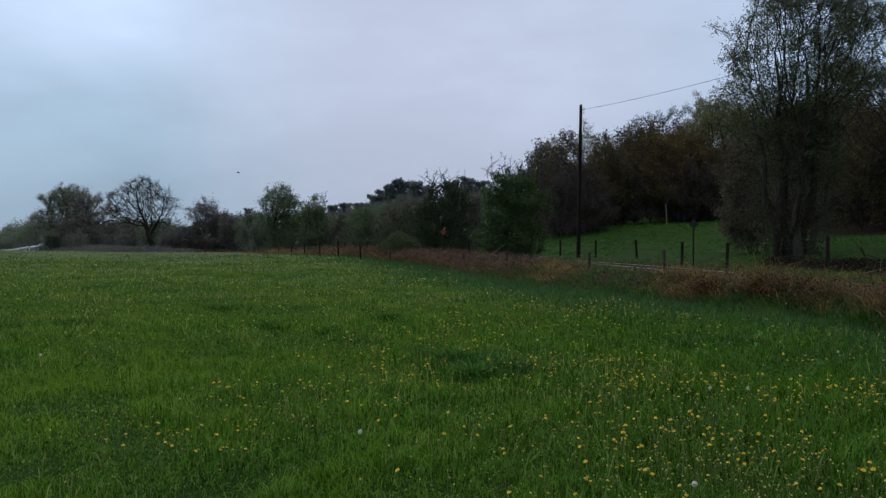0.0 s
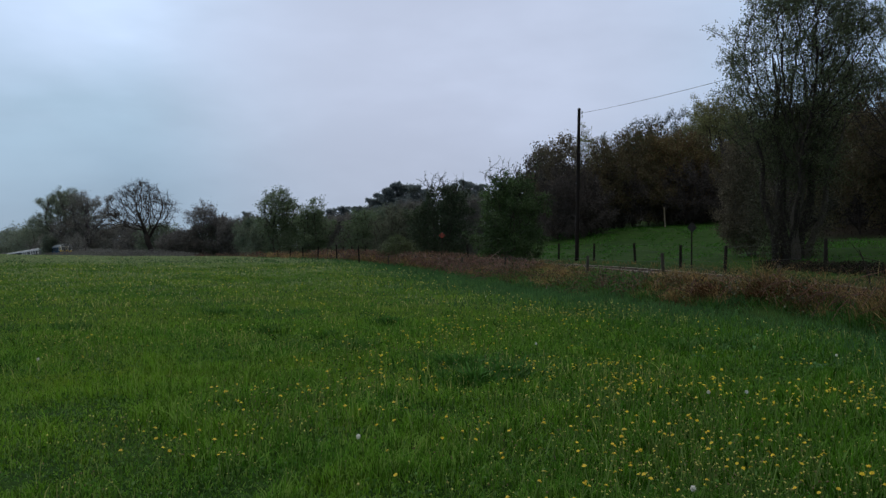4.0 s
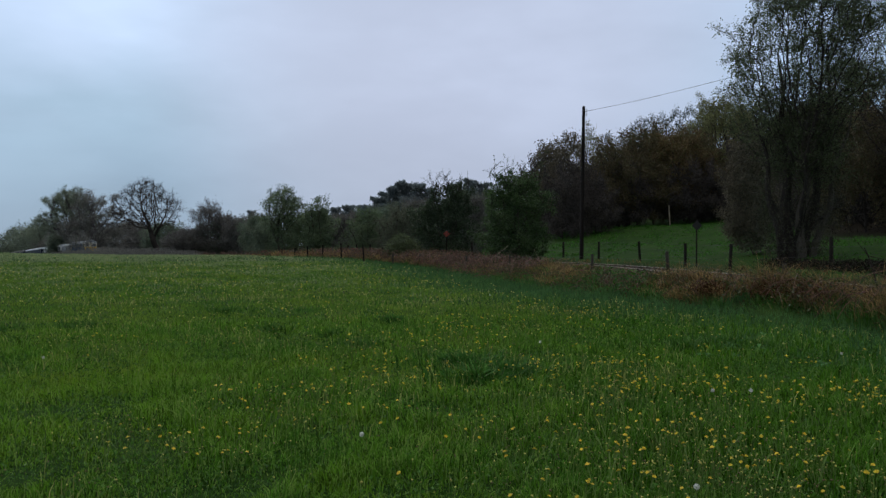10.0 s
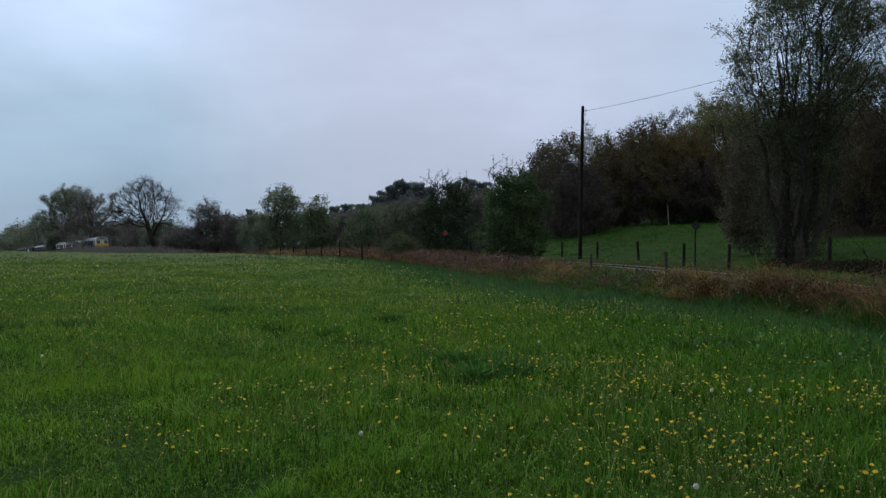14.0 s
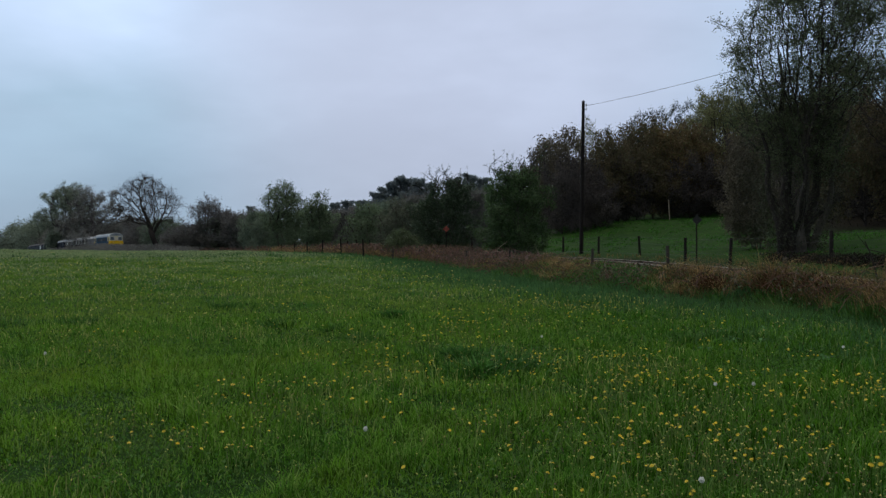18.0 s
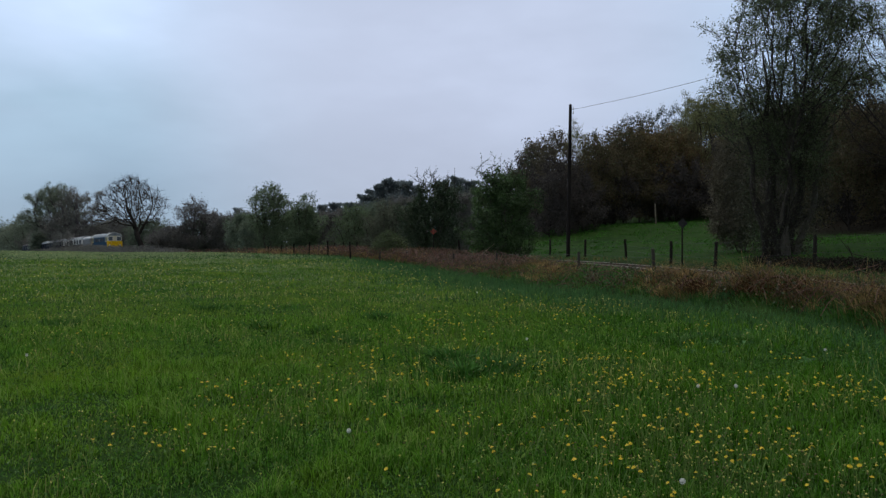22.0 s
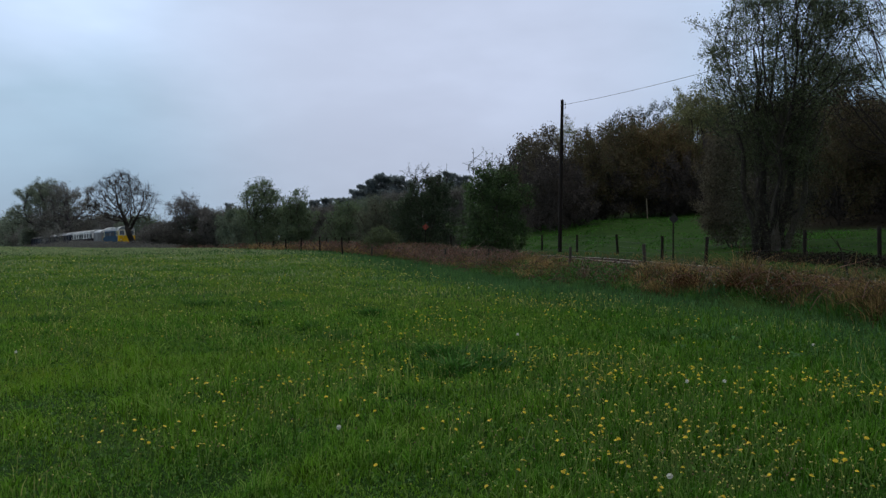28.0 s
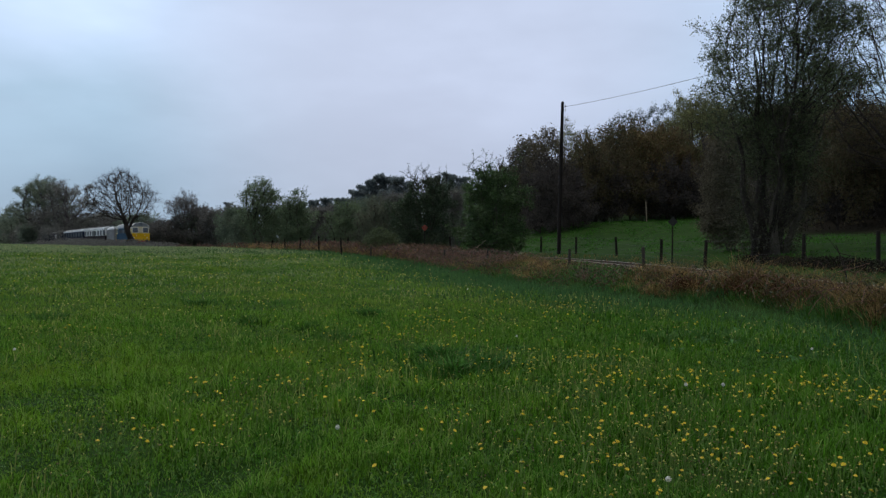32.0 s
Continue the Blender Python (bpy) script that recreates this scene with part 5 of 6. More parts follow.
    x, y = x + rng.normal(0, 0.28, len(x)), y + rng.normal(0, 0.28, len(x))
    z, _ = land(x, y)
    # a few heaped clumps of it, put where dark red hollows show in view
    along = S_END + np.linspace(85, 135, 400)
    fx, fy = beside(along, 0.45 - toe(np.interp(along, TRACK_LEN, TRACK[:, 1])))
    for px, n in ((1246, 900), (1270, 500), (1361, 1000), (1431, 1000), (1455, 500)):
        q = int(np.argmin(np.abs(784 + 1331 * fx / fy - px)))
        cx, cy = fx[q], fy[q]
        x, y = np.concatenate([x, cx + rng.normal(0, 0.24, n)]), np.concatenate([y, cy + rng.normal(0, 0.24, n)])
        z = np.concatenate([z, gz(cx, cy) + 0.2 * rng.uniform(0, 1, n) ** 0.7])
    v, f = leaves(rng, np.stack([x, y, z + np.abs(rng.normal(0, 0.14, len(x)))], 1), 0.036, 0.3)
    tagged(rpart("dead_bracken", v, f, M_BRACKEN), "rust-brown dead bracken along the foot of the bank", "bracken", kind="stuff")
    # rough tufts on the far shoulder of the line
    n = 3000
    s = S_END + rng.uniform(60, 140, n)
    x, y = beside(s, rng.uniform(1.9, 3.2, n))
    k = patchy(x * 1.9, y * 1.6) > rng.uniform(0.2, 0.8, n)
    x, y = x[k], y[k]
    v, f = blades(rng, x, y, rng.uniform(0.08, 0.24, len(x)), 0.005 + 0.0005 * np.hypot(x, y), 0.8, 2)
    tagged(rpart("shoulder_grass", v, f, M_STRAW), "rough dead grass tufts on the far shoulder of the line", "dead grass", kind="stuff")
    # arching bramble stems
    m = 2600
    s = S_END + np.where(np.arange(m) < 1500, rng.uniform(0, 1, m) ** 1.2 * 145 - 10, rng.uniform(62, 98, m))
    u = rng.beta(1.4, 1.6, m)
    u = np.where(np.interp(s, TRACK_LEN, TRACK[:, 1]) > 22, 0.35 + 0.65 * u, u)
    x, y = beside(s, across(s, 2.1, 0.0, u))
    z, _ = land(x, y)
    an = rng.uniform(0, 2 * np.pi, m)
    big = np.interp(y, (16, 24, 30, 42, 60), (0.7, 0.42, 0.36, 0.75, 1.2))
    ln, h = rng.uniform(0.4, 1.3, m), rng.uniform(0.35, 0.95, m) * big
    P = []
    for t in (0, 0.25, 0.5, 0.75, 1.0):
        P.append(np.stack([x + np.cos(an) * ln * t, y + np.sin(an) * ln * t, z + h * 4 * t * (1 - t) * 0.8 + h * 0.35 * t], 1))
    r = 0.004 + 0.0002 * np.hypot(x, y)
    p0, p1 = np.concatenate(P[:-1]), np.concatenate(P[1:])
    v, f = tubes(p0, p1, np.tile(r, 4), np.tile(r * 0.85, 4), 3)
    tagged(rpart("bramble_stems", v, f, M_BRAMBLE), "reddish-brown arching bramble stems along the bank", "brambles", kind="stuff")
    c = rng.integers(0, len(p1), 17000)
    near = np.nonzero((p1[:, 1] < 34) & (np.tile(u, 4) > 0.6) & (patchy(p1[:, 0] * 2.6, p1[:, 1] * 1.9 + 2) > 0.55))[0]
    c = np.concatenate([c, near[rng.integers(0, len(near), 4500)]])
    v, f = leaves(rng, p1[c] + rng.normal(0, 0.12, (len(c), 3)), 0.032)
    tagged(rpart("bramble_leaves", v, f, M_BRAMBLE_LEAF), "dull green and russet bramble leaves on the bank", "brambles", kind="stuff")
    # a few stout arching canes over the near end of the bank
    for k, (ps, reach, rise_) in enumerate(((126, 1.9, 0.62), (129, 1.6, 0.5), (131, 2.2, 0.7), (133, 1.7, 0.55), (122, 1.4, 0.42), (136, 2.0, 0.6))):
        (cx,), (cy,) = beside(np.array([S_END + ps]), across(np.array([S_END + ps]), 2.0, 0.0, np.array([0.45 + 0.06 * (k % 3)])))
        an = -2.4 + 0.5 * k
        v, f = hose(np.array([(cx + math.cos(an) * reach * q, cy + math.sin(an) * reach * q, gz(cx, cy) + rise_ * (0.25 + 3.2 * q * (1 - q)) + 0.05 * math.sin(9 * q + k)) for q in np.linspace(0, 1, 12)]), np.linspace(0.022, 0.008, 12), 6)
        tagged(rpart("bramble_cane", v, f, M_BRAMBLE, smooth=True), "stout arching brown bramble cane on the bank", "bramble cane", "arching canes")
    # low scrub along the line, far away, its brown paled for haze
    m = 34000
    s = S_END + rng.uniform(-170, 34, m)
    off = -4.2 - np.abs(rng.normal(0, 1.6, m))
    x, y = beside(s, off)
    z, _ = land(x, y)
    top = np.interp(s - S_END, (-150, -90, -50, 10, 34), (1.5, 1.8, 2.0, 1.9, 1.2))
    p = np.stack([x, y, z + top * rng.uniform(0, 1, m) * (0.7 + 0.35 * patchy(x * 0.5, y * 0.5))], 1)
    v, f = leaves(rng, p, 0.14, 0.3)
    tagged(rpart("trackside_scrub", v, f, M_HAZED_BROWN), "low brown scrub in front of the railway", "scrub", kind="stuff")
    # near-black brush, added to give the dark band beyond the far fence
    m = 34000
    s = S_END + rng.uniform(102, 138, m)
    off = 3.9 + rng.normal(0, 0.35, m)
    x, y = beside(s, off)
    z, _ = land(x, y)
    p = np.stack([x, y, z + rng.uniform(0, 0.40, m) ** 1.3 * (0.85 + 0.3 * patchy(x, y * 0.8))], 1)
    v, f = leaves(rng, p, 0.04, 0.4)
    tagged(rpart("ditch_brambles", v, f, M_SHADE_BRUSH), "near-black brush filling the dark band beyond the far fence", "brambles", kind="stuff")


build_bank()


# ---- fences, pole and signs ----
def post_at(x, y, h, r, material, label, group, tilt=(0, 0), name="fence_post"):
    t = thing(name, pose(x, y, gz(x, y) - 0.15, tilt[0], tilt[1], random.uniform(0, 360)), label, "fence post", group)
    bm = bmesh.new()
    rod(bm, (0, 0, 0), (0, 0, h + 0.15), r * 1.05, r * 0.95, 9)
    bmesh.ops.bevel(bm, geom=[e for e in bm.edges if abs(e.verts[0].co.z - e.verts[1].co.z) < 0.01 and e.verts[0].co.z > h], offset=r * 0.25, segments=1, affect="EDGES")
    for v in bm.verts:
        v.co.x += 0.012 * math.sin(v.co.z * 3.1 + x)
    part("post", bm, material, t)
    for z in (0.35 * h, 0.65 * h, h - 0.05):
        b2 = bmesh.new()
        box(b2, -r * 1.12, -r * 0.7, -0.012, 0.012, z + 0.14, z + 0.17)
        part("staple", b2, M_WIRE, t)
    return t


def wires(name, pts, heights, label, r=0.004):
    for h in heights:
        p = np.array([(x, y, gz(x, y) + h + random.uniform(-0.02, 0.02)) for x, y in pts])
        q = []
        for a, b in zip(p[:-1], p[1:]):
            for k in range(4):
                t = k / 4
                q.append(a + (b - a) * t - np.array([0, 0, 0.10 * t * (1 - t)]))
        q.append(p[-1])
        q = np.array(q)
        v, f = hose(q, np.full(len(q), r), 4)
        tagged(rpart(name, v, f, M_WIRE), label, "wire", group="fence wires")


def fences():
    far_posts = [at_px(px, d) for px, d in FAR_POSTS]
    for i, (x, y) in enumerate(far_posts):
        post_at(x, y, 1.08, 0.07, M_POST, "dark weathered round fence post beyond the railway", "posts of the far fence", (random.uniform(-3, 3), random.uniform(-3, 3)))
    wires("fence_wire", far_posts, (0.4, 0.7, 1.0), "thin slack galvanised wire of the far fence")
    near_posts = [at_px(px, d) for px, d in NEAR_POSTS]
    for px, d in ((606, 75), (628, 73), (650, 70), (672, 67), (688, 64), (833, 50)):
        post_at(*at_px(px, d), 1.5, 0.07, M_POST, "dark round fence post beside the line", "posts of the lineside fence", (random.uniform(-6, 6), random.uniform(-12, 12)))
    for i, (x, y) in enumerate(near_posts):
        if i < 6:
            post_at(x, y, 1.2, 0.055, M_POST, "dark thin fence post on the grassy bank", "posts of the meadow fence", (random.uniform(-4, 4), random.uniform(-4, 4)))
            continue
        post_at(x, y, float(np.interp(y, (16, 20, 24, 30), (1.1, 0.95, 0.85, 0.68))), 0.055, M_POST_PALE, "grey split-wood fence post among the brambles", "posts of the meadow fence", (random.uniform(-4, 4), random.uniform(-4, 4)))
    wires("fence_wire", near_posts, (0.34, 0.62), "thin slack galvanised wire of the meadow fence", 0.003)


FAR_POSTS = [(955, 57), (992, 52), (1054, 47.5), (1127, 42.5), (1207, 35.5), (1286, 31.0), (1465, 27.5), (1601, 25.0), (1760, 23.0)]
NEAR_POSTS = [(494, 70), (515, 66), (539, 62.5), (565, 59), (599, 55), (639, 50.5), (690, 48), (737, 47), (820, 41), (897, 36), (1043, 28.5), (1178, 23), (1380, 18.4), (1640, 15.0)]
fences()


def build_pole():
    x, y = at_px(1023.5, 49)
    z = gz(x, y)
    h = 1.6 + (428 - 187) / 1331.0 * 49 - z
    t = thing("telegraph_pole", pose(x, y, z, 0, 0.9, 0), "tall dark creosoted wooden telegraph pole beside the railway", "telegraph pole")
    bm = bmesh.new()
    rod(bm, (0, 0, -0.3), (0, 0, h), 0.135, 0.095, 14)
    part("pole_shaft", bm, M_POLE, t, smooth=False)
    bm = bmesh.new()
    rod(bm, (0, 0, h), (0, 0, h + 0.07), 0.10, 0.02, 12)
    part("pole_cap", bm, M_WIRE, t)
    for dz in (0.3, 0.55):
        bm = bmesh.new()
        rod(bm, (0.08, 0, h - dz), (0.20, 0, h - dz), 0.012)
        rod(bm, (0.20, 0, h - dz - 0.02), (0.20, 0, h - dz + 0.07), 0.012)
        part("insulator_pin", bm, M_WIRE, t)
        bm = bmesh.new()
        rod(bm, (0.20, 0, h - dz + 0.05), (0.20, 0, h - dz + 0.15), 0.045, 0.03, 10)
        part("insulator", bm, M_PORCELAIN, t, "white porcelain insulator")
    for k in range(9):
        bm = bmesh.new()
        s = 1 if k % 2 else -1
        rod(bm, (0, s * 0.09, h - 0.8 - 0.35 * k), (0, s * 0.25, h - 0.8 - 0.35 * k), 0.012)
        part("climbing_step", bm, M_WIRE, t)
    bm = bmesh.new()
    box(bm, -0.13, -0.115, -0.05, 0.05, 5.0, 5.08)
    part("metal_band", bm, M_GREYP, t, "small pale metal band")
    # the line to the next pole, behind the tall tree
    a = Vector((x + 0.25, y, z + h - 0.3))
    bx, by = at_px(1700, 27)
    b = Vector((bx, by, 1.6 + (428 - 12) / 1331.0 * 27))
    q = np.array([a + (b - a) * (k / 24) - Vector((0, 0, 1.2)) * 4 * (k / 24) * (1 - k / 24) * 0.25 for k in range(25)])
    v, f = hose(q, np.full(25, 0.011), 5)
    tagged(rpart("overhead_wire", v, f, M_POLE), "single dark telephone wire running from the pole", "wire")
    # the next pole, out of view
    px, py = bx, by
    pz = gz(px, py)
    t2 = thing("telegraph_pole", pose(px, py, pz), "dark wooden telegraph pole carrying the wire", "telegraph pole")
    bm = bmesh.new()
    rod(bm, (0, 0, -0.3), (0, 0, b.z - pz + 0.3), 0.135, 0.095, 12)
    part("pole_shaft", bm, M_POLE, t2)


build_pole()


def build_signs():
    x, y = at_px(1227, 33.0)
    t = thing("diamond_sign", pose(x, y, gz(x, y), 0, 0, 8), "dark diamond-shaped railway sign on a thin post", "sign")
    top = 1.6 + (428 - 397) / 1331.0 * 33.0 - gz(x, y)
    bm = bmesh.new()
    rod(bm, (0, 0, -0.2), (0, 0, top + 0.1), 0.035, 0.035, 8)
    part("sign_post", bm, M_POST, t)
    bm = bmesh.new()
    box(bm, -0.165, 0.165, -0.045, -0.035, -0.165, 0.165, 0.004)
    bmesh.ops.rotate(bm, verts=bm.verts, matrix=Matrix.Rotation(radians(45), 3, "Y"))
    bmesh.ops.translate(bm, verts=bm.verts, vec=(0, 0, top))
    part("sign_plate", bm, M_SIGN_DARK, t, "dark diamond plate")
    for dz in (-0.07, 0.07):
        bm = bmesh.new()
        box(bm, -0.045, 0.045, -0.05, 0.04, top + dz - 0.012, top + dz + 0.012)
        part("clamp", bm, M_WIRE, t)
    x, y = at_px(785, 50)
    z = gz(x, y)
    c = 1.6 + (428 - 411) / 1331.0 * 50 - z
    t = thing("red_sign", pose(x, y, z, 0, 0, -4), "faded red diamond warning sign on a post before bushes", "sign")
    bm = bmesh.new()
    rod(bm, (0, 0, -0.2), (0, 0, c + 0.2), 0.03, 0.03, 8)
    part("sign_post", bm, M_POST, t)
    bm = bmesh.new()
    box(bm, -0.15, 0.15, -0.05, -0.035, -0.15, 0.15, 0.004)
    bmesh.ops.rotate(bm, verts=bm.verts, matrix=Matrix.Rotation(radians(45), 3, "Y"))
    bmesh.ops.translate(bm, verts=bm.verts, vec=(0, 0, c))
    part("sign_plate", bm, M_SIGN_RED, t, "faded red diamond plate")
    for dx in (-0.09, 0.07):
        bm = bmesh.new()
        box(bm, dx - 0.015, dx + 0.015, -0.056, -0.05, c - 0.07, c + 0.08)
        part("sign_mark", bm, M_SIGN_DARK, t)


build_signs()


def build_odds():
    """Dead wood and a stake or two along the line."""
    x, y = at_px(1180, 84)
    t = thing("wooden_stake", pose(x, y, gz(x, y) - 0.1, 0, -3, 0), "pale wooden stake at the edge of the wood", "stake")
    bm = bmesh.new()
    rod(bm, (0, 0, 0), (0, 0, 2.3), 0.07, 0.06, 8)
    part("stake_shaft", bm, M_STAKE, t)
    bm = bmesh.new()
    rod(bm, (0, 0, 2.3), (0, 0, 2.42), 0.06, 0.01, 8)
    part("stake_point", bm, M_STAKE, t)
    # a thin leaning sapling and arching briars at the near end of the bank
    rng = np.random.default_rng(77)

    def stick(name, pts, r, label, category, material=M_TWIG, shoots_n=0):
        p = np.array(pts, float)
        t = thing(name, pose(*p[0]), label, category)
        q = p - p[0]
        v, f = hose(q, np.linspace(r, r * 0.45, len(q)), 7)
        rpart("main_stem", v, f, material, t, smooth=True)
        for _ in range(shoots_n):
            k = rng.integers(1, len(q))
            d = rng.normal(0, 1, 3) * 0.22 + np.array([0, 0, 0.12])
            v, f = hose(np.array([q[k], q[k] + d * 0.6, q[k] + d * 1.2 + rng.normal(0, 0.05, 3)]), (r * 0.4, r * 0.32, r * 0.2), 4)
            rpart("side_shoot", v, f, material, t)
        return t

    def ground(px, d, dz=0.0):
        x, y = at_px(px, d)
        return np.array([x, y, gz(x, y) + dz])

    g = ground(1548, 18.5)
    stick("dead_sapling", [g + np.array([-0.02 * k * k * 0.35, 0, 0.2 * k]) for k in range(8)], 0.028, "thin dark leaning dead sapling by the fence", "sapling", shoots_n=6)
    for px, d, span, h in ((1560, 14.6, 1.3, 0.75), (1585, 14.0, 1.1, 0.6), (1520, 15.6, 0.9, 0.55), (1605, 15.2, 1.5, 0.9)):
        g = ground(px, d)
        stick("bramble_briar", [g + np.array([-span * k / 8, 0.1 * math.sin(k), 4 * h * (k / 8) * (1 - k / 8) + 0.05 * k / 8]) for k in range(9)], 0.014, "brown arching bramble briar on the bank", "bramble", M_BRAMBLE, 9)
    for k in range(7):
        g = ground(895 + 9 * k, 39.5 + 0.5 * (k % 3))
        a = rng.uniform(-0.9, 0.9)
        ln = rng.uniform(0.7, 1.5)
        d = np.array([math.sin(a), -0.2, abs(math.cos(a)) * 0.75])
        stick("broken_branch", [g + d * ln * j / 4 + np.array([0, 0, -0.06 * j * j * 0.3]) for j in range(5)], 0.035, "pale broken branch lying under the hawthorn", "branch", M_STAKE if k % 2 else M_POST_PALE, 3)


M_STAKE = mat("pale_bare_wood", (0.22, 0.18, 0.13), (0.36, 0.30, 0.22), 4, 0.85, fine=40, stretch=(3, 3, 0.4))
build_odds()


# ---- the train ----
def hull(width, z0, z1, z2, n=9):
    """Half-round roof over straight sides: bottom, shoulder and crown heights."""
    h = width / 2
    p = [(-h, z0), (-h, z1)]
    for i in range(1, n):
        a = math.pi * (1 - i / n)
        p.append((h * math.cos(a), z1 + (z2 - z1) * math.sin(a)))
    return p + [(h, z1), (h, z0)]


def side_box(name, x0, x1, z0, z1, side, half, material, parent, depth=0.02, label=""):
    bm = bmesh.new()
    y0, y1 = (half, half + depth) if side > 0 else (-half - depth, -half)
    box(bm, x0, x1, y0, y1, z0, z1, min(0.008, depth * 0.3))
    return part(name, bm, material, parent, label)


def bogie(parent, x, base, r=0.46):
    bm = bmesh.new()
    for s in (-1, 1):
        box(bm, x - base / 2 - 0.6, x + base / 2 + 0.6, s * 0.98 - 0.07, s * 0.98 + 0.07, 0.48, 0.72, 0.02)
        for e_ in (-1, 1):
            box(bm, x + e_ * base / 2 - 0.17, x + e_ * base / 2 + 0.17, s * 1.06 - 0.09, s * 1.06 + 0.09, 0.30, 0.62, 0.02)
    box(bm, x - 0.35, x + 0.35, -0.95, 0.95, 0.5, 0.8)
    b = part("bogie", bm, M_UNDER, parent, "dirty black bogie frame")
    out = []
    for e_ in (-1, 1):
        bm = bmesh.new()
        for s in (-1, 1):
            rod(bm, (0, s * 0.75 - 0.06, 0), (0, s * 0.75 + 0.06, 0), r, r, 20)
            rod(bm, (0, s * 0.75 - 0.085, 0), (0, s * 0.75 + 0.085, 0), 0.12, 0.12, 8)
        rod(bm, (0, -0.75, 0), (0, 0.75, 0), 0.07, 0.07, 8)
        w = part("wheelset", bm, M_STEELW, b, "worn steel wheels")
        w.matrix_basis = pose(x + e_ * base / 2, 0, r)
        out.append((w, x + e_ * base / 2, r))
    return out


def buffers(parent, x, s):
    for y in (-0.87, 0.87):
        bm = bmesh.new()
        rod(bm, (x, y, 1.06), (x + s * 0.42, y, 1.06), 0.10, 0.08, 12)
        rod(bm, (x + s * 0.42, y, 1.06), (x + s * 0.47, y, 1.06), 0.23, 0.22, 14)
        part("buffer", bm, M_UNDER, parent)
    bm = bmesh.new()
    rod(bm, (x, 0, 1.0), (x + s * 0.3, 0, 0.95), 0.05)
    rod(bm, (x + s * 0.3, 0, 0.97), (x + s * 0.32, 0, 0.6), 0.035)
    part("coupling_hook", bm, M_UNDER, parent)


WHEELS = []


def locomotive():
    """Origin at the middle on rail level, running towards +x."""
    t = thing("diesel_locomotive", Matrix(), "blue diesel locomotive with yellow cab ends and pale roof", "locomotive")
    L = 7.2
    bm = bmesh.new()
    loft(bm, [(-1.34, 1.15), (-1.34, 3.05), (1.34, 3.05), (1.34, 1.15)], [(-L + 2.0, 1, 0), (L - 2.0, 1, 0)])
    part("body", bm, M_BLUE, t, "rail blue body side")
    bm = bmesh.new()
    loft(bm, hull(2.68, 3.052, 3.10, 3.84), [(-L + 0.2, 0.96, 0), (-L + 0.6, 1, 0), (L - 0.6, 1, 0), (L - 0.2, 0.96, 0)])
    part("roof", bm, M_LOCOROOF, t, "mottled grey curved roof", smooth=False)
    for s in (1, -1):
        # cab: blue sides, a yellow nose, a raked windscreen band
        bm = bmesh.new()
        loft(bm, [(-1.336, 1.15), (-1.336, 2.15), (1.336, 2.15), (1.336, 1.15)], [(s * (L - 2.0), 1, 0), (s * (L - 0.25), 1, 0)])
        part("cab_side", bm, M_BLUE, t)
        bm = bmesh.new()
        loft(bm, [(-1.336, 2.154), (-1.336, 3.05), (1.336, 3.05), (1.336, 2.154)], [(s * (L - 2.0), 1, 0), (s * (L - 0.55), 1, 0)])
        part("cab_window_band", bm, M_CABTOP, t, "pale yellow painted band round the cab windows")
        bm = bmesh.new()
        loft(bm, [(-1.34, 1.10), (-1.34, 2.25), (1.34, 2.25), (1.34, 1.10)], [(s * (L - (0.62 if s > 0 else 0.22)), 1, 0), (s * (L - 0.10), 1, 0), (s * L, 0.93, 0)])
        n = part("nose", bm, M_WARN, t, "warning yellow nose")
        bm = bmesh.new()
        loft(bm, [(-1.32, 2.25), (-1.25, 3.12), (-0.75, 3.50), (0, 3.62), (0.75, 3.50), (1.25, 3.12), (1.32, 2.25)], [(s * (L - 0.60), 1, 0), (s * (L - 0.06), 0.94, -s * 0.14)])
        front = part("cab_front", bm, M_CABTOP, t, "faded dull yellow cab front raked back to the roof")
        bm = bmesh.new()
        loft(bm, hull(2.72, 3.0, 3.12, 3.90), [(s * (L - 0.75), 1, 0), (s * (L - 0.22), 0.985, 0)])
        part("cab_brow", bm, M_WHITEP, t, "white rounded brow over the cab windows")
        for y0, y1 in ((-1.08, -0.42), (0.42, 1.08)):
            bm = bmesh.new()
            box(bm, -0.02, 0.02, y0 - 0.11, y1 + 0.10, 2.28, 3.16, 0.01)
            for v in bm.verts:
                v.co.x = s * (L - 0.055) - s * 0.14 * (v.co.z - 2.25) + v.co.x
            fr = part("window_frame", bm, M_WHITEP, front, "white window frame")
            bm = bmesh.new()
            box(bm, -0.03, 0.03, y0 - 0.06, y1 + 0.04, 2.34, 3.10, 0.01)
            for v in bm.verts:
                v.co.x = s * (L - 0.055) - s * 0.14 * (v.co.z - 2.25) + v.co.x
            part("windscreen", bm, M_SCREEN, front, "grey reflecting windscreen")
        bm = bmesh.new()
        box(bm, -0.04, 0.04, -0.31, 0.31, 2.36, 3.02, 0.015)
        for v in bm.verts:
            v.co.x = s * (L - 0.055) - s * 0.14 * (v.co.z - 2.25) + v.co.x
        part("route_panel", bm, M_CREAM, front, "pale route indicator panel")
        for y in (-0.95, 0.95):
            bm = bmesh.new()
            rod(bm, (s * (L - 0.02), y, 1.55), (s * (L + 0.03), y, 1.55), 0.09, 0.09, 12)
            part("marker_light", bm, M_WHITEP, n)
        for y in (-0.6, 0.6):
            bm = bmesh.new()
            rod(bm, (s * (L + 0.02), y, 1.75), (s * (L + 0.03), y, 2.2), 0.015)
            part("handrail", bm, M_WHITEP, n)
        bm = bmesh.new()
        box(bm, s * L - 0.30, s * L + 0.02, -1.30, 1.30, 0.86, 1.09, 0.01)
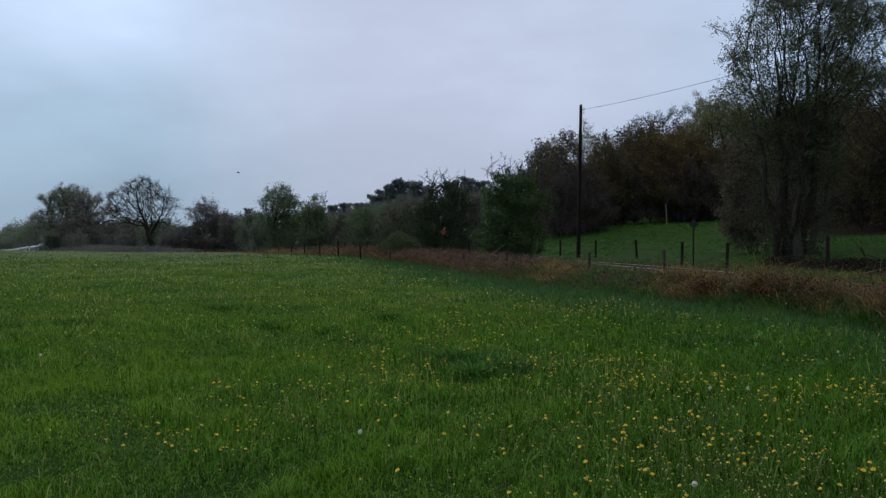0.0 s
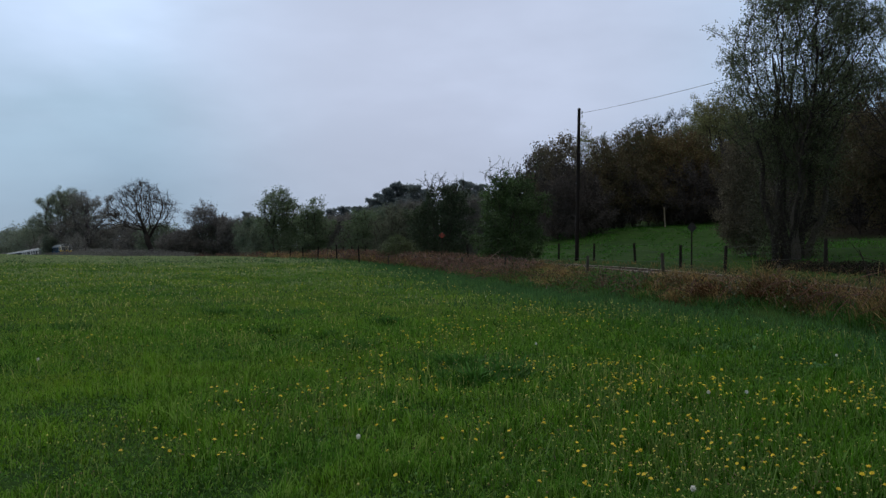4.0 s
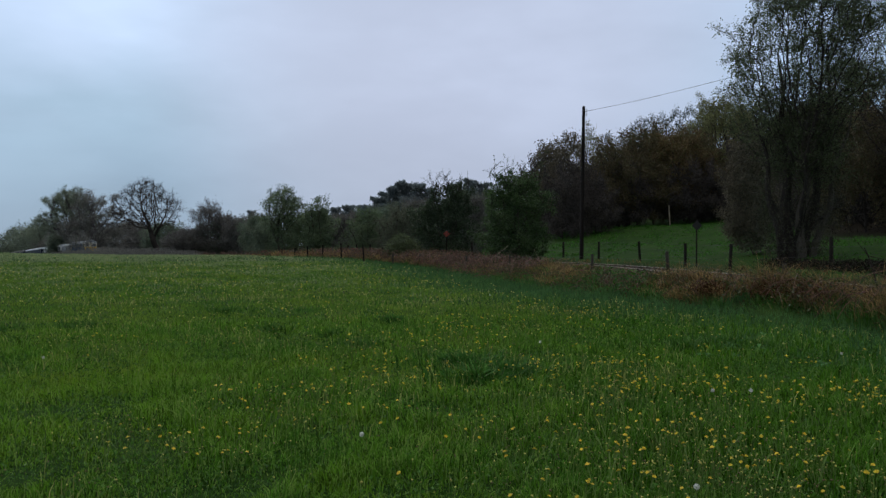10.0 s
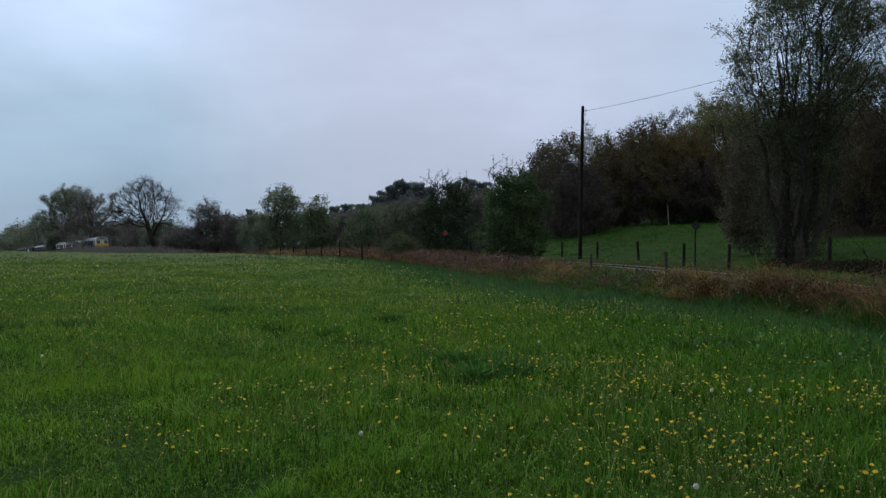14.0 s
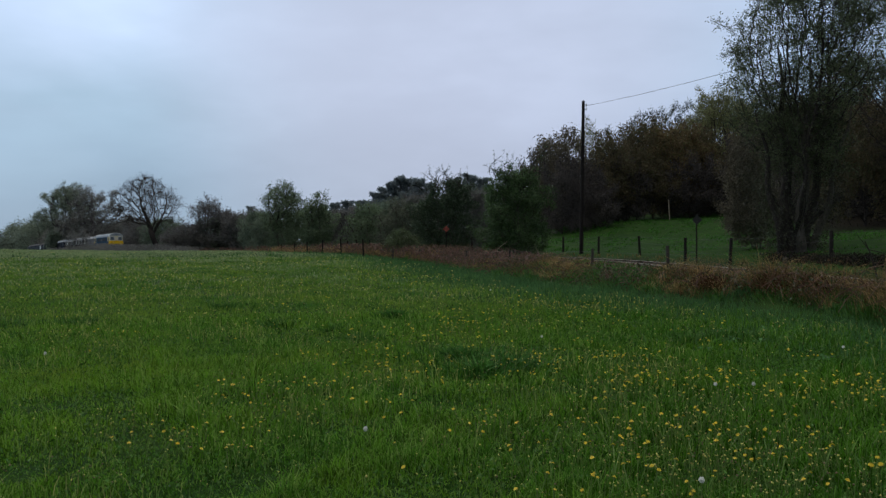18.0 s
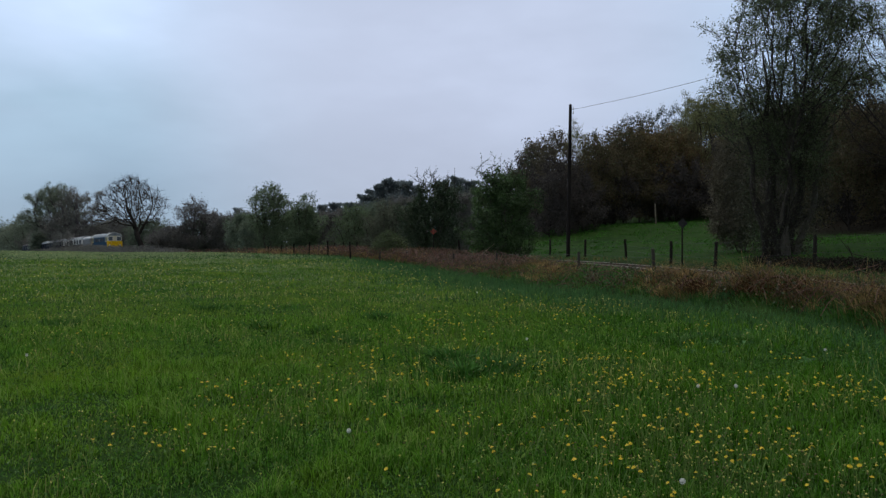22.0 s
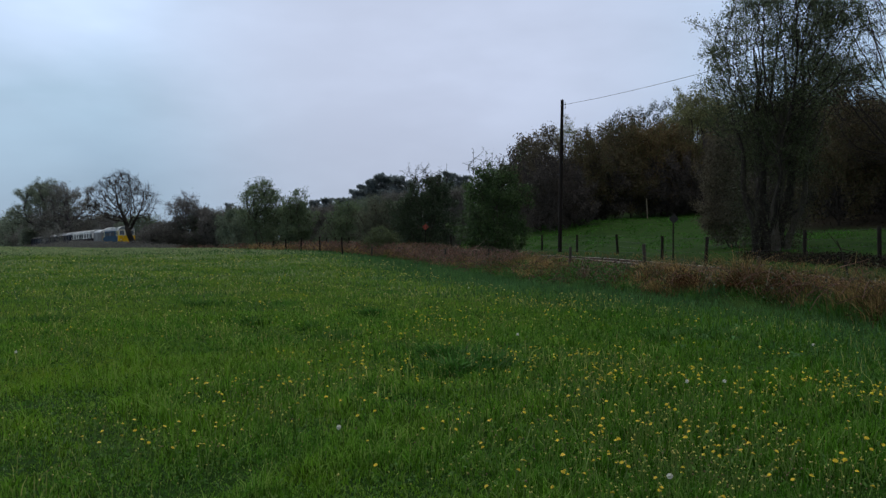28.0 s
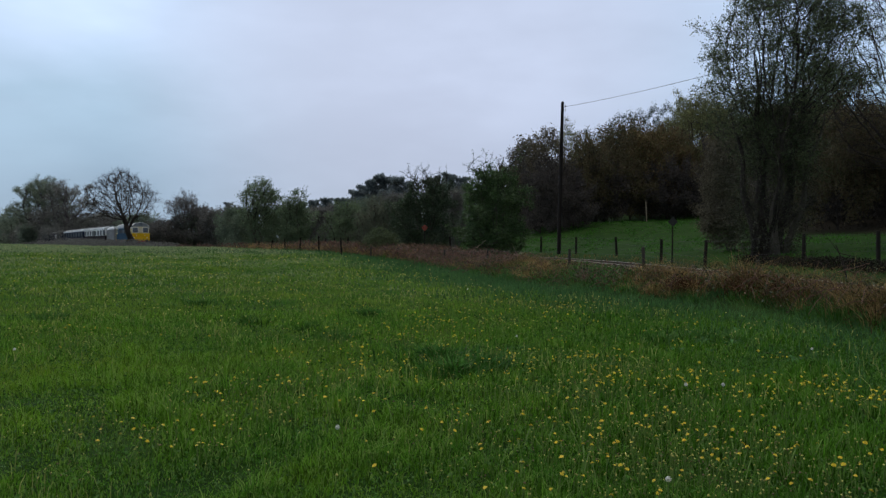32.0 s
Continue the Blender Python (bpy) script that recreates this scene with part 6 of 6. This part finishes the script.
        part("buffer_beam", bm, M_REDBEAM, t, "red buffer beam")
        buffers(t, s * (L + 0.02), s)
        for side in (1, -1):
            side_box("cab_side_window", s * (L - 1.2) - 0.4, s * (L - 1.2) + 0.4, 2.3, 2.95, side, 1.336, M_PANE, t)
            side_box("cab_door", s * (L - 2.35) - 0.32, s * (L - 2.35) + 0.32, 1.2, 2.95, side, 1.34, M_BLUE, t)
            bm = bmesh.new()
            for zz in (0.45, 0.75, 1.0):
                box(bm, s * (L - 2.35) - 0.22, s * (L - 2.35) + 0.22, side * 1.26 - 0.09, side * 1.26 + 0.09, zz, zz + 0.03)
            part("cab_step", bm, M_UNDER, t)
    for side in (1, -1):
        for x in (-3.2, -1.6, 0.0, 1.6, 3.2):
            side_box("radiator_grille" if abs(x) > 1 else "engine_room_window", x - 0.55, x + 0.55, 2.25, 2.85, side, 1.34, M_UNDER if abs(x) > 1 else M_PANE, t)
        side_box("waist_band", -4.6, 4.6, 1.16, 1.24, side, 1.34, M_UNDER, t)
    for x in (-2.5, 0.2, 2.4):
        bm = bmesh.new()
        box(bm, x - 0.7, x + 0.7, -0.5, 0.5, 3.78, 3.90, 0.03)
        part("roof_hatch", bm, M_GREYP, t)
    bm = bmesh.new()
    box(bm, -2.0, 2.0, -1.15, 1.15, 0.40, 1.12, 0.04)
    part("fuel_tank", bm, M_UNDER, t)
    for x in (-4.6, 4.6):
        WHEELS.extend(bogie(t, x, 2.6, 0.5))
    return t, 4.6


def coach(label, lower, upper, windows, top=None):
    t = thing("railway_coach", Matrix(), label, "railway coach")
    L = 9.5
    bm = bmesh.new()
    loft(bm, [(-1.38, 0.98), (-1.40, 2.02), (1.40, 2.02), (1.38, 0.98)], [(-L, 1, 0), (L, 1, 0)])
    part("lower_body", bm, lower, t)
    bm = bmesh.new()
    loft(bm, [(-1.398, 2.02), (-1.39, 3.08), (1.39, 3.08), (1.398, 2.02)], [(-L, 1, 0), (L, 1, 0)])
    up = part("upper_body", bm, upper, t)
    bm = bmesh.new()
    loft(bm, hull(2.80, 3.08, 3.10, 3.76), [(-L - 0.03, 1, 0), (L + 0.03, 1, 0)])
    r = part("roof", bm, top or M_ROOF, t, "grey curved coach roof")
    for x in np.linspace(-8.9, 8.9, 13):
        bm = bmesh.new()
        loft(bm, hull(2.84, 3.10, 3.12, 3.79), [(x - 0.09, 1, 0), (x + 0.09, 1, 0)])
        part("roof_rib", bm, M_DULLROOF, r, "darker rib across the roof")
    for x in np.linspace(-8, 8, 9):
        bm = bmesh.new()
        box(bm, x - 0.14, x + 0.14, -0.16, 0.16, 3.72, 3.84, 0.02)
        part("roof_vent", bm, M_GREYP, r)
    n = windows
    for side in (1, -1):
        for i in range(n):
            x = -L + 1.3 + (2 * L - 2.6) * i / (n - 1)
            side_box("window_pane", x - 0.76, x + 0.76, 2.12, 2.98, side, 1.392, M_PANE, up, 0.022)
        for x in (-L + 0.42, L - 0.42, 0.0):
            side_box("door", x - 0.28, x + 0.28, 1.02, 2.98, side, 1.40, lower, t, 0.012)
        side_box("waist_line", -L, L, 2.0, 2.05, side, 1.40, M_UNDER, t, 0.02)
    for s in (1, -1):
        bm = bmesh.new()
        box(bm, s * L, s * (L + 0.32), -0.55, 0.55, 1.1, 3.15, 0.03)
        part("gangway", bm, M_UNDER, t, "black corridor bellows")
        buffers(t, s * L, s)
    bm = bmesh.new()
    box(bm, -3.5, 3.5, -0.9, 0.9, 0.5, 0.98, 0.03)
    part("underframe", bm, M_UNDER, t)
    for x in (-6.5, 6.5):
        WHEELS.extend(bogie(t, x, 2.6, 0.46))
    return t, 6.5


def van():
    t = thing("goods_van", Matrix(), "short plain grey goods van behind the locomotive", "railway van")
    L = 3.5
    bm = bmesh.new()
    loft(bm, [(-1.3, 1.05), (-1.3, 3.0), (1.3, 3.0), (1.3, 1.05)], [(-L, 1, 0), (L, 1, 0)])
    b = part("body", bm, M_GREYP, t)
    bm = bmesh.new()
    loft(bm, hull(2.64, 3.0, 3.02, 3.58), [(-L - 0.05, 1, 0), (L + 0.05, 1, 0)])
    part("roof", bm, M_ROOF, t, "grey curved roof")
    for side in (1, -1):
        for x in (-0.62, 0.62):
            side_box("door", x - 0.6, x + 0.6, 1.15, 2.9, side, 1.3, M_GREYP, t, 0.03)
        for x in (-3.2, -1.7, 1.7, 3.2):
            side_box("body_rib", x - 0.04, x + 0.04, 1.06, 2.98, side, 1.3, M_GREYP, t, 0.05)
        side_box("solebar", -L, L, 0.88, 1.06, side, 1.2, M_UNDER, t, 0.1)
    for s in (1, -1):
        buffers(t, s * L, s)
    for x in (-1.9, 1.9):
        bm = bmesh.new()
        for sy in (-1, 1):
            rod(bm, (0, sy * 0.75 - 0.06, 0), (0, sy * 0.75 + 0.06, 0), 0.46, 0.46, 20)
        rod(bm, (0, -0.9, 0), (0, 0.9, 0), 0.07, 0.07, 8)
        w = part("wheelset", bm, M_STEELW, t, "worn steel wheels")
        w.matrix_basis = pose(x, 0, 0.46)
        WHEELS.append((w, x, 0.46))
    return t, 1.9


def tail_coach():
    """The last coach, dark, with one white panel on its side."""
    t, half = coach("dark blue coach with a black roof and a white side panel", M_DEEPBLUE, M_DEEPBLUE, 8, M_UNDER)
    side_box("side_panel", 4.2, 5.3, 2.0, 3.0, -1, 1.40, M_WHITEP, t, 0.03, "white painted panel")
    return t, half


SPEED = 3.046
TRAIN = []
for made, back in ((locomotive(), 7.1), (van(), 19.4), (coach("cream and dark brown passenger coach with a grey roof", M_MAROON, M_WHITEP, 8), 33.6), (coach("dark blue passenger coach with a pale roof", M_DEEPBLUE, M_DEEPBLUE, 8), 53.8), (tail_coach(), 74.0)):
    TRAIN.append((*made, back))


# ---- dandelions ----
M_STEM_PALE = mat("bleached_stem", (0.22, 0.29, 0.06), (0.46, 0.45, 0.15), 3, 0.8, vary=0.4, leaf=0.2)

def disc_heads(rng, x, y, h, r, ring=8, dome=0.35):
    """Round flower heads: a shallow ragged dome on each stalk's top."""
    n = len(x)
    z, _ = land(x, y)
    c = np.stack([x, y, z + h], 1)
    tl = rng.normal(0, 0.6, (n, 2))
    nrm = np.stack([tl[:, 0], tl[:, 1] - 0.25, np.ones(n)], 1)
    nrm /= np.linalg.norm(nrm, axis=1, keepdims=True)
    u = np.cross(nrm, np.array([[1.0, 0, 0]]))
    u /= np.linalg.norm(u, axis=1, keepdims=True)
    w = np.cross(nrm, u)
    an = np.arange(ring) / ring * 2 * np.pi
    rr = r[:, None] * rng.uniform(0.45, 1.25, (n, ring)) * np.where(np.arange(ring) % 2, 0.72, 1.1)[None]
    edge = c[:, None] + u[:, None] * (np.cos(an)[None] * rr)[..., None] + w[:, None] * (np.sin(an)[None] * rr)[..., None]
    top = c + nrm * (r * dome)[:, None]
    low = c - nrm * (r * 0.35)[:, None]
    v = np.concatenate([edge, top[:, None], low[:, None]], 1).reshape(-1, 3)
    i = np.arange(ring)
    q = np.concatenate([np.stack([i, (i + 1) % ring, np.full(ring, ring)], 1), np.stack([(i + 1) % ring, i, np.full(ring, ring + 1)], 1)])
    f = (q[None] + (np.arange(n) * (ring + 2))[:, None, None]).reshape(-1, 3)
    return v, f, c


def stalks(rng, c, h, r):
    n = len(c)
    b = c - np.stack([rng.normal(0, 0.03, n), rng.normal(0, 0.03, n), h], 1)
    return tubes(b, c, r, r * 0.9, 3)


DRIFTS = ((1040, 648), (1080, 715), (1120, 690), (1090, 790), (1180, 760), (1250, 790), (1330, 800), (1405, 790), (1480, 820), (1540, 710), (1290, 690), (970, 790), (1010, 850),
          (1230, 835), (880, 640), (740, 600), (560, 680), (490, 690), (285, 770), (370, 770), (330, 500), (250, 490), (480, 510), (1010, 550), (820, 580), (640, 620), (230, 600), (1380, 850), (1160, 830), (900, 720))


def flower_places(rng, n):
    """Scattered thinly, and thicker in loose drifts, most of them to the right."""
    x, y = wedge(rng, n * 3, 3.6, 60.0, 0.9)
    d = np.hypot(x, y)
    thin = 0.12 + 0.5 * patchy(x * 0.55 + 2, y * 0.5) * patchy(x * 1.9, y * 1.8)
    side = 0.6 * smooth(-0.55, 0.5, x / d) * smooth(22, 8, d) + 0.4
    k = rng.uniform(0, 1, n * 3) < thin * side
    x, y = x[k][:int(n * 0.68)], y[k][:int(n * 0.68)]
    c = np.array([(*at_px(px, 1.45 * 1331.0 / (py - 428)),) for px, py in DRIFTS])
    pick = rng.integers(0, len(c), n)
    r = np.hypot(c[pick, 0], c[pick, 1])
    gx = c[pick, 0] + rng.normal(0, 1, n) * (0.25 + 0.045 * r)
    gy = c[pick, 1] + rng.normal(0, 1, n) * (0.25 + 0.060 * r)
    m = n - len(x)
    x, y = np.concatenate([x, gx[:m]]), np.concatenate([y, gy[:m]])
    # most stand in small companies
    c = rng.integers(0, len(x), len(x))
    c = np.where(rng.uniform(0, 1, len(x)) < 0.72, c // 5 * 5, c)
    d = np.hypot(x[c], y[c])
    x, y = x[c] + rng.normal(0, 0.05, len(c)) * (1 + 0.12 * d), y[c] + rng.normal(0, 0.05, len(c)) * (1 + 0.2 * d)
    k = in_field(x, y, 2.6) & (np.hypot(x, y) > 3.4)
    return x[k], y[k]


def one_dandelion(seed, clock):
    rng = np.random.default_rng(seed)
    h = 0.20 + 0.05 * rng.random()
    name = "dandelion_clock" if clock else "dandelion"
    t = thing(name, pose(0, -50, 0), "white fluffy dandelion seed head on a pale stalk" if clock else "bright yellow dandelion flower on a pale stalk", "flower", "dandelions in the meadow")
    bend = rng.normal(0, 0.02, 2)
    p = np.array([(bend[0] * k * k / 9, bend[1] * k * k / 9, h * k / 3) for k in range(4)])
    v, f = tubes(p[:-1], p[1:], np.full(3, 0.0032), np.full(3, 0.003), 5)
    rpart("stalk", v, f, M_STEM, t)
    c = Vector(p[-1])
    if clock:
        n = 110
        d = rng.normal(size=(n, 3))
        d /= np.linalg.norm(d, axis=1, keepdims=True)
        v, f = leaves(rng, np.array(c) + d * 0.015 * rng.uniform(0.8, 1.1, (n, 1)), np.full(n, 0.005), 0.7)
        rpart("seed_head", v, f, M_CLOCK, t)
        v, f = tubes(np.repeat(np.array([c]), n, 0), np.array(c) + d * 0.015, np.full(n, 0.0006), np.full(n, 0.0006), 3)
        rpart("seed_threads", v, f, M_CLOCK, t)
    else:
        v, f = [], []
        for ring, (m, r, z) in enumerate(((16, 0.0165, 0.003), (13, 0.0125, 0.007), (9, 0.007, 0.010))):
            for k in range(m):
                a = 2 * math.pi * (k + 0.5 * ring) / m
                u, w = Vector((math.cos(a), math.sin(a), 0)), Vector((-math.sin(a), math.cos(a), 0)) * 0.0032
                b = len(v)
                tip = c + u * r * rng.uniform(0.85, 1.1) + Vector((0, 0, z))
                v += [c + Vector((0, 0, z * 0.6)), c + u * r * 0.6 + w + Vector((0, 0, z + 0.003)), tip, c + u * r * 0.6 - w + Vector((0, 0, z + 0.003))]
                f.append((b, b + 1, b + 2, b + 3))
        rpart("petals", np.array(v), np.array(f), M_YELLOW, t)
        bm = bmesh.new()
        rod(bm, c - Vector((0, 0, 0.014)), c + Vector((0, 0, 0.002)), 0.004, 0.010, 8)
        part("green_cup", bm, M_STEM, t)
    return t


def build_flowers():
    rng = np.random.default_rng(23)
    # small buds and half-open heads, all over
    x, y = flower_places(rng, 3400)
    d = np.hypot(x, y)
    h = rng.uniform(0.10, 0.22, len(x))
    r = rng.uniform(0.003, 0.0095, len(x)) + 0.00022 * d + 0.00035 * np.clip(d - 12, 0, 40)
    v, f, c = disc_heads(rng, x, y, h, r, 6, 0.9)
    tagged(rpart("flower_buds", v, f, M_BUD), "closed straw-yellow dandelion buds among the grass", "flower buds", kind="stuff")
    # tiny closed heads in the middle distance
    n = 3200
    cx, cy = wedge(rng, 1100, 11.0, 46.0, 0.8)
    k = rng.integers(0, 1100, n)
    dd = np.hypot(cx[k], cy[k])
    mx, my = cx[k] + rng.normal(0, 0.03, n) * dd ** 0.8, cy[k] + rng.normal(0, 0.05, n) * dd ** 0.8
    k = in_field(mx, my, 1.5) & (patchy(mx * 0.3, my * 0.22 + 2) > rng.uniform(0.1, 0.7, n))
    mx, my, dd = mx[k], my[k], dd[k]
    v, f, _ = disc_heads(rng, mx, my, rng.uniform(0.12, 0.21, len(mx)), 0.005 + 0.00078 * dd * rng.uniform(0.5, 1.4, len(mx)), 6, 0.8)
    tagged(rpart("distant_buds", v, f, M_BUD), "pale yellow closed flower heads across the meadow", "flower buds", kind="stuff")
    k = d < 22
    v, f = stalks(rng, c[k], h[k], 0.0018 + 0.0002 * d[k])
    tagged(rpart("flower_stalks", v, f, M_STEM), "thin pale flower stalks in the grass", "flower stalks", kind="stuff")
    x, y = flower_places(rng, 2700)
    d = np.hypot(x, y)
    k = (d > 7.5) & (rng.uniform(0, 1, len(x)) < 0.12 + 0.9 * smooth(-0.4, 0.3, x / d))
    x, y, d = x[k], y[k], d[k]
    h = rng.uniform(0.10, 0.22, len(x))
    v, f, c = disc_heads(rng, x, y, h, rng.uniform(0.009, 0.018, len(x)) + 0.00045 * d, 10, 0.5)
    tagged(rpart("far_dandelions", v, f, M_YELLOW), "yellow dandelion heads scattered over the meadow", "flowers", kind="stuff")
    # brown spent heads that stand among the flowers
    x, y = flower_places(rng, 1100)
    d = np.hypot(x, y)
    k = d < 26
    x, y, d = x[k], y[k], d[k]
    h = rng.uniform(0.08, 0.20, len(x))
    v, f, c = disc_heads(rng, x, y, h, rng.uniform(0.004, 0.009, len(x)) + 0.0002 * d, 6, 1.2)
    tagged(rpart("spent_heads", v, f, M_SPENT), "brown withered dandelion heads among the flowers", "flower heads", kind="stuff")
    # the nearest ones, each a plant of its own
    kinds = [one_dandelion(300 + i, False) for i in range(4)]
    x, y = flower_places(rng, 1600)
    k = np.hypot(x, y) < 8.2
    x, y = x[k][:290], y[k][:290]
    z, _ = land(x, y)
    for i in range(len(x)):
        m = pose(x[i], y[i], z[i] - 0.02, random.uniform(-25, 38), random.uniform(-32, 32), random.uniform(0, 360)) @ Matrix.Scale(random.uniform(0.85, 1.15), 4)
        if i < 4:
            kinds[i].matrix_world = m
        else:
            copy_thing(kinds[i % 4], m)
    clock = one_dandelion(320, True)
    spots = [(650, 772), (1328, 693), (955, 605), (1492, 628), (1268, 694), (75, 632), (1232, 870), (866, 520)]
    for i, (px, py) in enumerate(spots):
        dd = 1.42 * 1331.0 / (py - 428)
        x, y = at_px(px, dd)
        m = pose(x, y, gz(x, y) - 0.03, random.uniform(-8, 8), random.uniform(-8, 8), random.uniform(0, 360))
        if i == 0:
            clock.matrix_world = m
        else:
            copy_thing(clock, m)
    # loose patches of bleached stems
    n = 17000
    x, y = wedge(rng, n, 4.0, 24.0, 1.0)
    k = in_field(x, y, 1.0) & (patchy(x * 1.4 + 5, y * 1.2) * patchy(x * 0.6 + 1, y * 0.5) > rng.uniform(0.2, 0.7, n))
    x, y = x[k], y[k]
    v, f = blades(rng, x, y, rng.uniform(0.09, 0.23, len(x)), 0.0035 + 0.00055 * np.hypot(x, y), 0.7, 2)
    tagged(rpart("bleached_stems", v, f, M_STEM_PALE), "bleached dry grass stems in loose patches", "grass", kind="stuff")
    # darker leafy tufts that stand out of the sward
    for px, py, rad in [(689, 566, 0.28), (820, 640, 0.6), (905, 655, 0.4), (635, 605, 0.35), (1290, 605, 0.7), (1215, 610, 0.5), (1350, 612, 0.5), (130, 575, 0.4), (840, 665, 0.5), (1130, 510, 0.7), (1010, 545, 0.4), (590, 590, 0.3), (1090, 520, 0.5), (480, 580, 0.4), (390, 548, 0.5)]:
        dd = 1.55 * 1331.0 / (py - 428)
        x, y = at_px(px, dd)
        dark = px in (689, 820, 840, 905)
        n = int((1100 if dark else 420) * rad)
        a, r = rng.uniform(0, 2 * np.pi, n), rad * 0.5 * np.abs(rng.normal(0, 1, n))
        v, f = blades(rng, x + np.cos(a) * r * 1.3, y + np.sin(a) * r, rng.uniform(0.09, 0.23, n), rng.uniform(0.010, 0.028, n), 0.9, 2, a + rng.normal(0, 0.6, n))
        tagged(rpart("weed_tuft", v, f, M_WEED if dark else M_HERB), "dark green leafy weed tuft in the meadow", "weeds", kind="stuff")


build_flowers()


# ---- broad-leaved docks in the sward ----
M_DOCK = mat("dock_leaf", (0.036, 0.125, 0.026), (0.076, 0.190, 0.046), 7, 0.6, vary=0.4, leaf=0.25, fine=40, spec=0.2)


def dock_plant(seed, size):
    """A rosette of long arching leaves with a folded midrib."""
    rng = np.random.default_rng(seed)
    t = thing("dock_plant", pose(0, -60, 0), "broad-leaved green dock plant with arching leaves in the grass", "weed", "docks in the meadow")
    for k in range(11):
        a = 2 * math.pi * (k + rng.uniform(-0.3, 0.3)) / 11
        ln, w, rise = size * rng.uniform(0.7, 1.15), size * rng.uniform(0.09, 0.14), rng.uniform(0.9, 1.9)
        out, across = np.array([math.cos(a), math.sin(a), 0]), np.array([-math.sin(a), math.cos(a), 0])
        v = []
        for j in range(7):
            q = j / 6
            c = out * ln * q * (0.75 + 0.25 * q) + np.array([0, 0, ln * (rise * q - rise * 0.95 * q * q)])
            b = w * math.sin(math.pi * min(1.0, 0.10 + 0.88 * q)) ** 0.8 * (0.35 if j == 0 else 1.0)
            lift = np.array([0, 0, 0.35 * b * (1 + 0.5 * math.sin(4 * q + k))])
            v += [c - across * b + lift, c, c + across * b + lift]
        f = []
        for j in range(6):
            f += [(3 * j, 3 * j + 1, 3 * j + 4, 3 * j + 3), (3 * j + 1, 3 * j + 2, 3 * j + 5, 3 * j + 4)]
        rpart("leaf", np.array(v), np.array(f), M_DOCK, t, smooth=True)
    return t


def build_docks():
    rng = random.Random(12)
    kinds = [dock_plant(501 + i, 0.19) for i in range(3)]
    spots = [(1225, 606), (1258, 598), (1285, 608), (1312, 600), (1338, 612), (1372, 604), (1300, 622), (1240, 624), (1480, 596), (1452, 640), (1085, 512), (1130, 508), (1160, 516), (845, 660), (1010, 545), (1270, 590), (1350, 592)]
    for i, (px, py) in enumerate(spots):
        x, y = at_px(px, 1.52 * 1331.0 / (py - 428))
        m = pose(x, y, gz(x, y) + 0.01, rng.uniform(-8, 8), rng.uniform(-8, 8), rng.uniform(0, 360)) @ Matrix.Scale(rng.uniform(0.7, 1.15), 4)
        if i < 3:
            kinds[i].matrix_world = m
        else:
            copy_thing(kinds[i % 3], m)


build_docks()

# ---- a bird over the far hedge ----
def build_bird():
    t = thing("bird", Matrix(), "small dark bird gliding over the far hedge", "bird")
    bm = bmesh.new()
    bmesh.ops.create_uvsphere(bm, u_segments=10, v_segments=7, radius=1.0)
    for v in bm.verts:
        v.co = Vector((v.co.x * 0.16, v.co.y * 0.05, v.co.z * 0.05))
    part("body", bm, M_BIRD, t, smooth=True)
    bm = bmesh.new()
    rod(bm, (-0.12, 0, 0), (-0.25, 0, 0.01), 0.02, 0.05, 6)
    part("tail", bm, M_BIRD, t)
    for s in (1, -1):
        bm = bmesh.new()
        box(bm, -0.06, 0.06, 0.03, 0.34, -0.006, 0.006, 0.004)
        for v in bm.verts:
            k = v.co.y / 0.34
            v.co = Vector((v.co.x * (1 - 0.6 * k) - 0.06 * k, s * v.co.y, v.co.z + 0.10 * k))
        part("wing", bm, M_BIRD, t)
    return t


BIRD = build_bird()


def bird_place(px, py, d):
    return (px - 784.0) / 1331.0 * d, d, 1.6 + (428 - py) / 1331.0 * d


# ---- what moves ----
def motions():
    """The train creeps up the line towards the meadow; its wheels roll on the rails."""
    for ob, half, back in TRAIN:
        rows = []
        for t in range(0, 33):
            d = S_END - 0.6 - SPEED * (32 - t) - back - (2.4 - 1.5 * max(0, t - 26) / 6)
            a, b = track_at(d - half), track_at(d + half)
            c, v = (a + b) / 2, b - a
            rows.append((float(t), pose(c[0], c[1], c[2], 0, -math.degrees(math.asin(v[2] / np.linalg.norm(v))), math.degrees(math.atan2(v[1], v[0])))))
        walk(ob, rows)
    # the bird drops into the hedgerow tree and stays there
    walk(BIRD, [(t, pose(*bird_place(px, py, 90.0 + 0.8 * t), 0, 8, 6)) for t, px, py in ((0.0, 423, 306), (0.5, 446, 312), (1.0, 470, 319), (1.5, 493, 326), (2.0, 512, 338), (2.5, 518, 352), (3.0, 518, 354), (32.0, 518, 354))])
    for w, x, r in WHEELS:
        turn = math.degrees(SPEED / r)
        walk(w, [(k * 0.2, pose(x, 0, r, 0, 0, 0) @ Matrix.Rotation(radians(turn * k * 0.2), 4, "Y")) for k in range(161)])


motions()
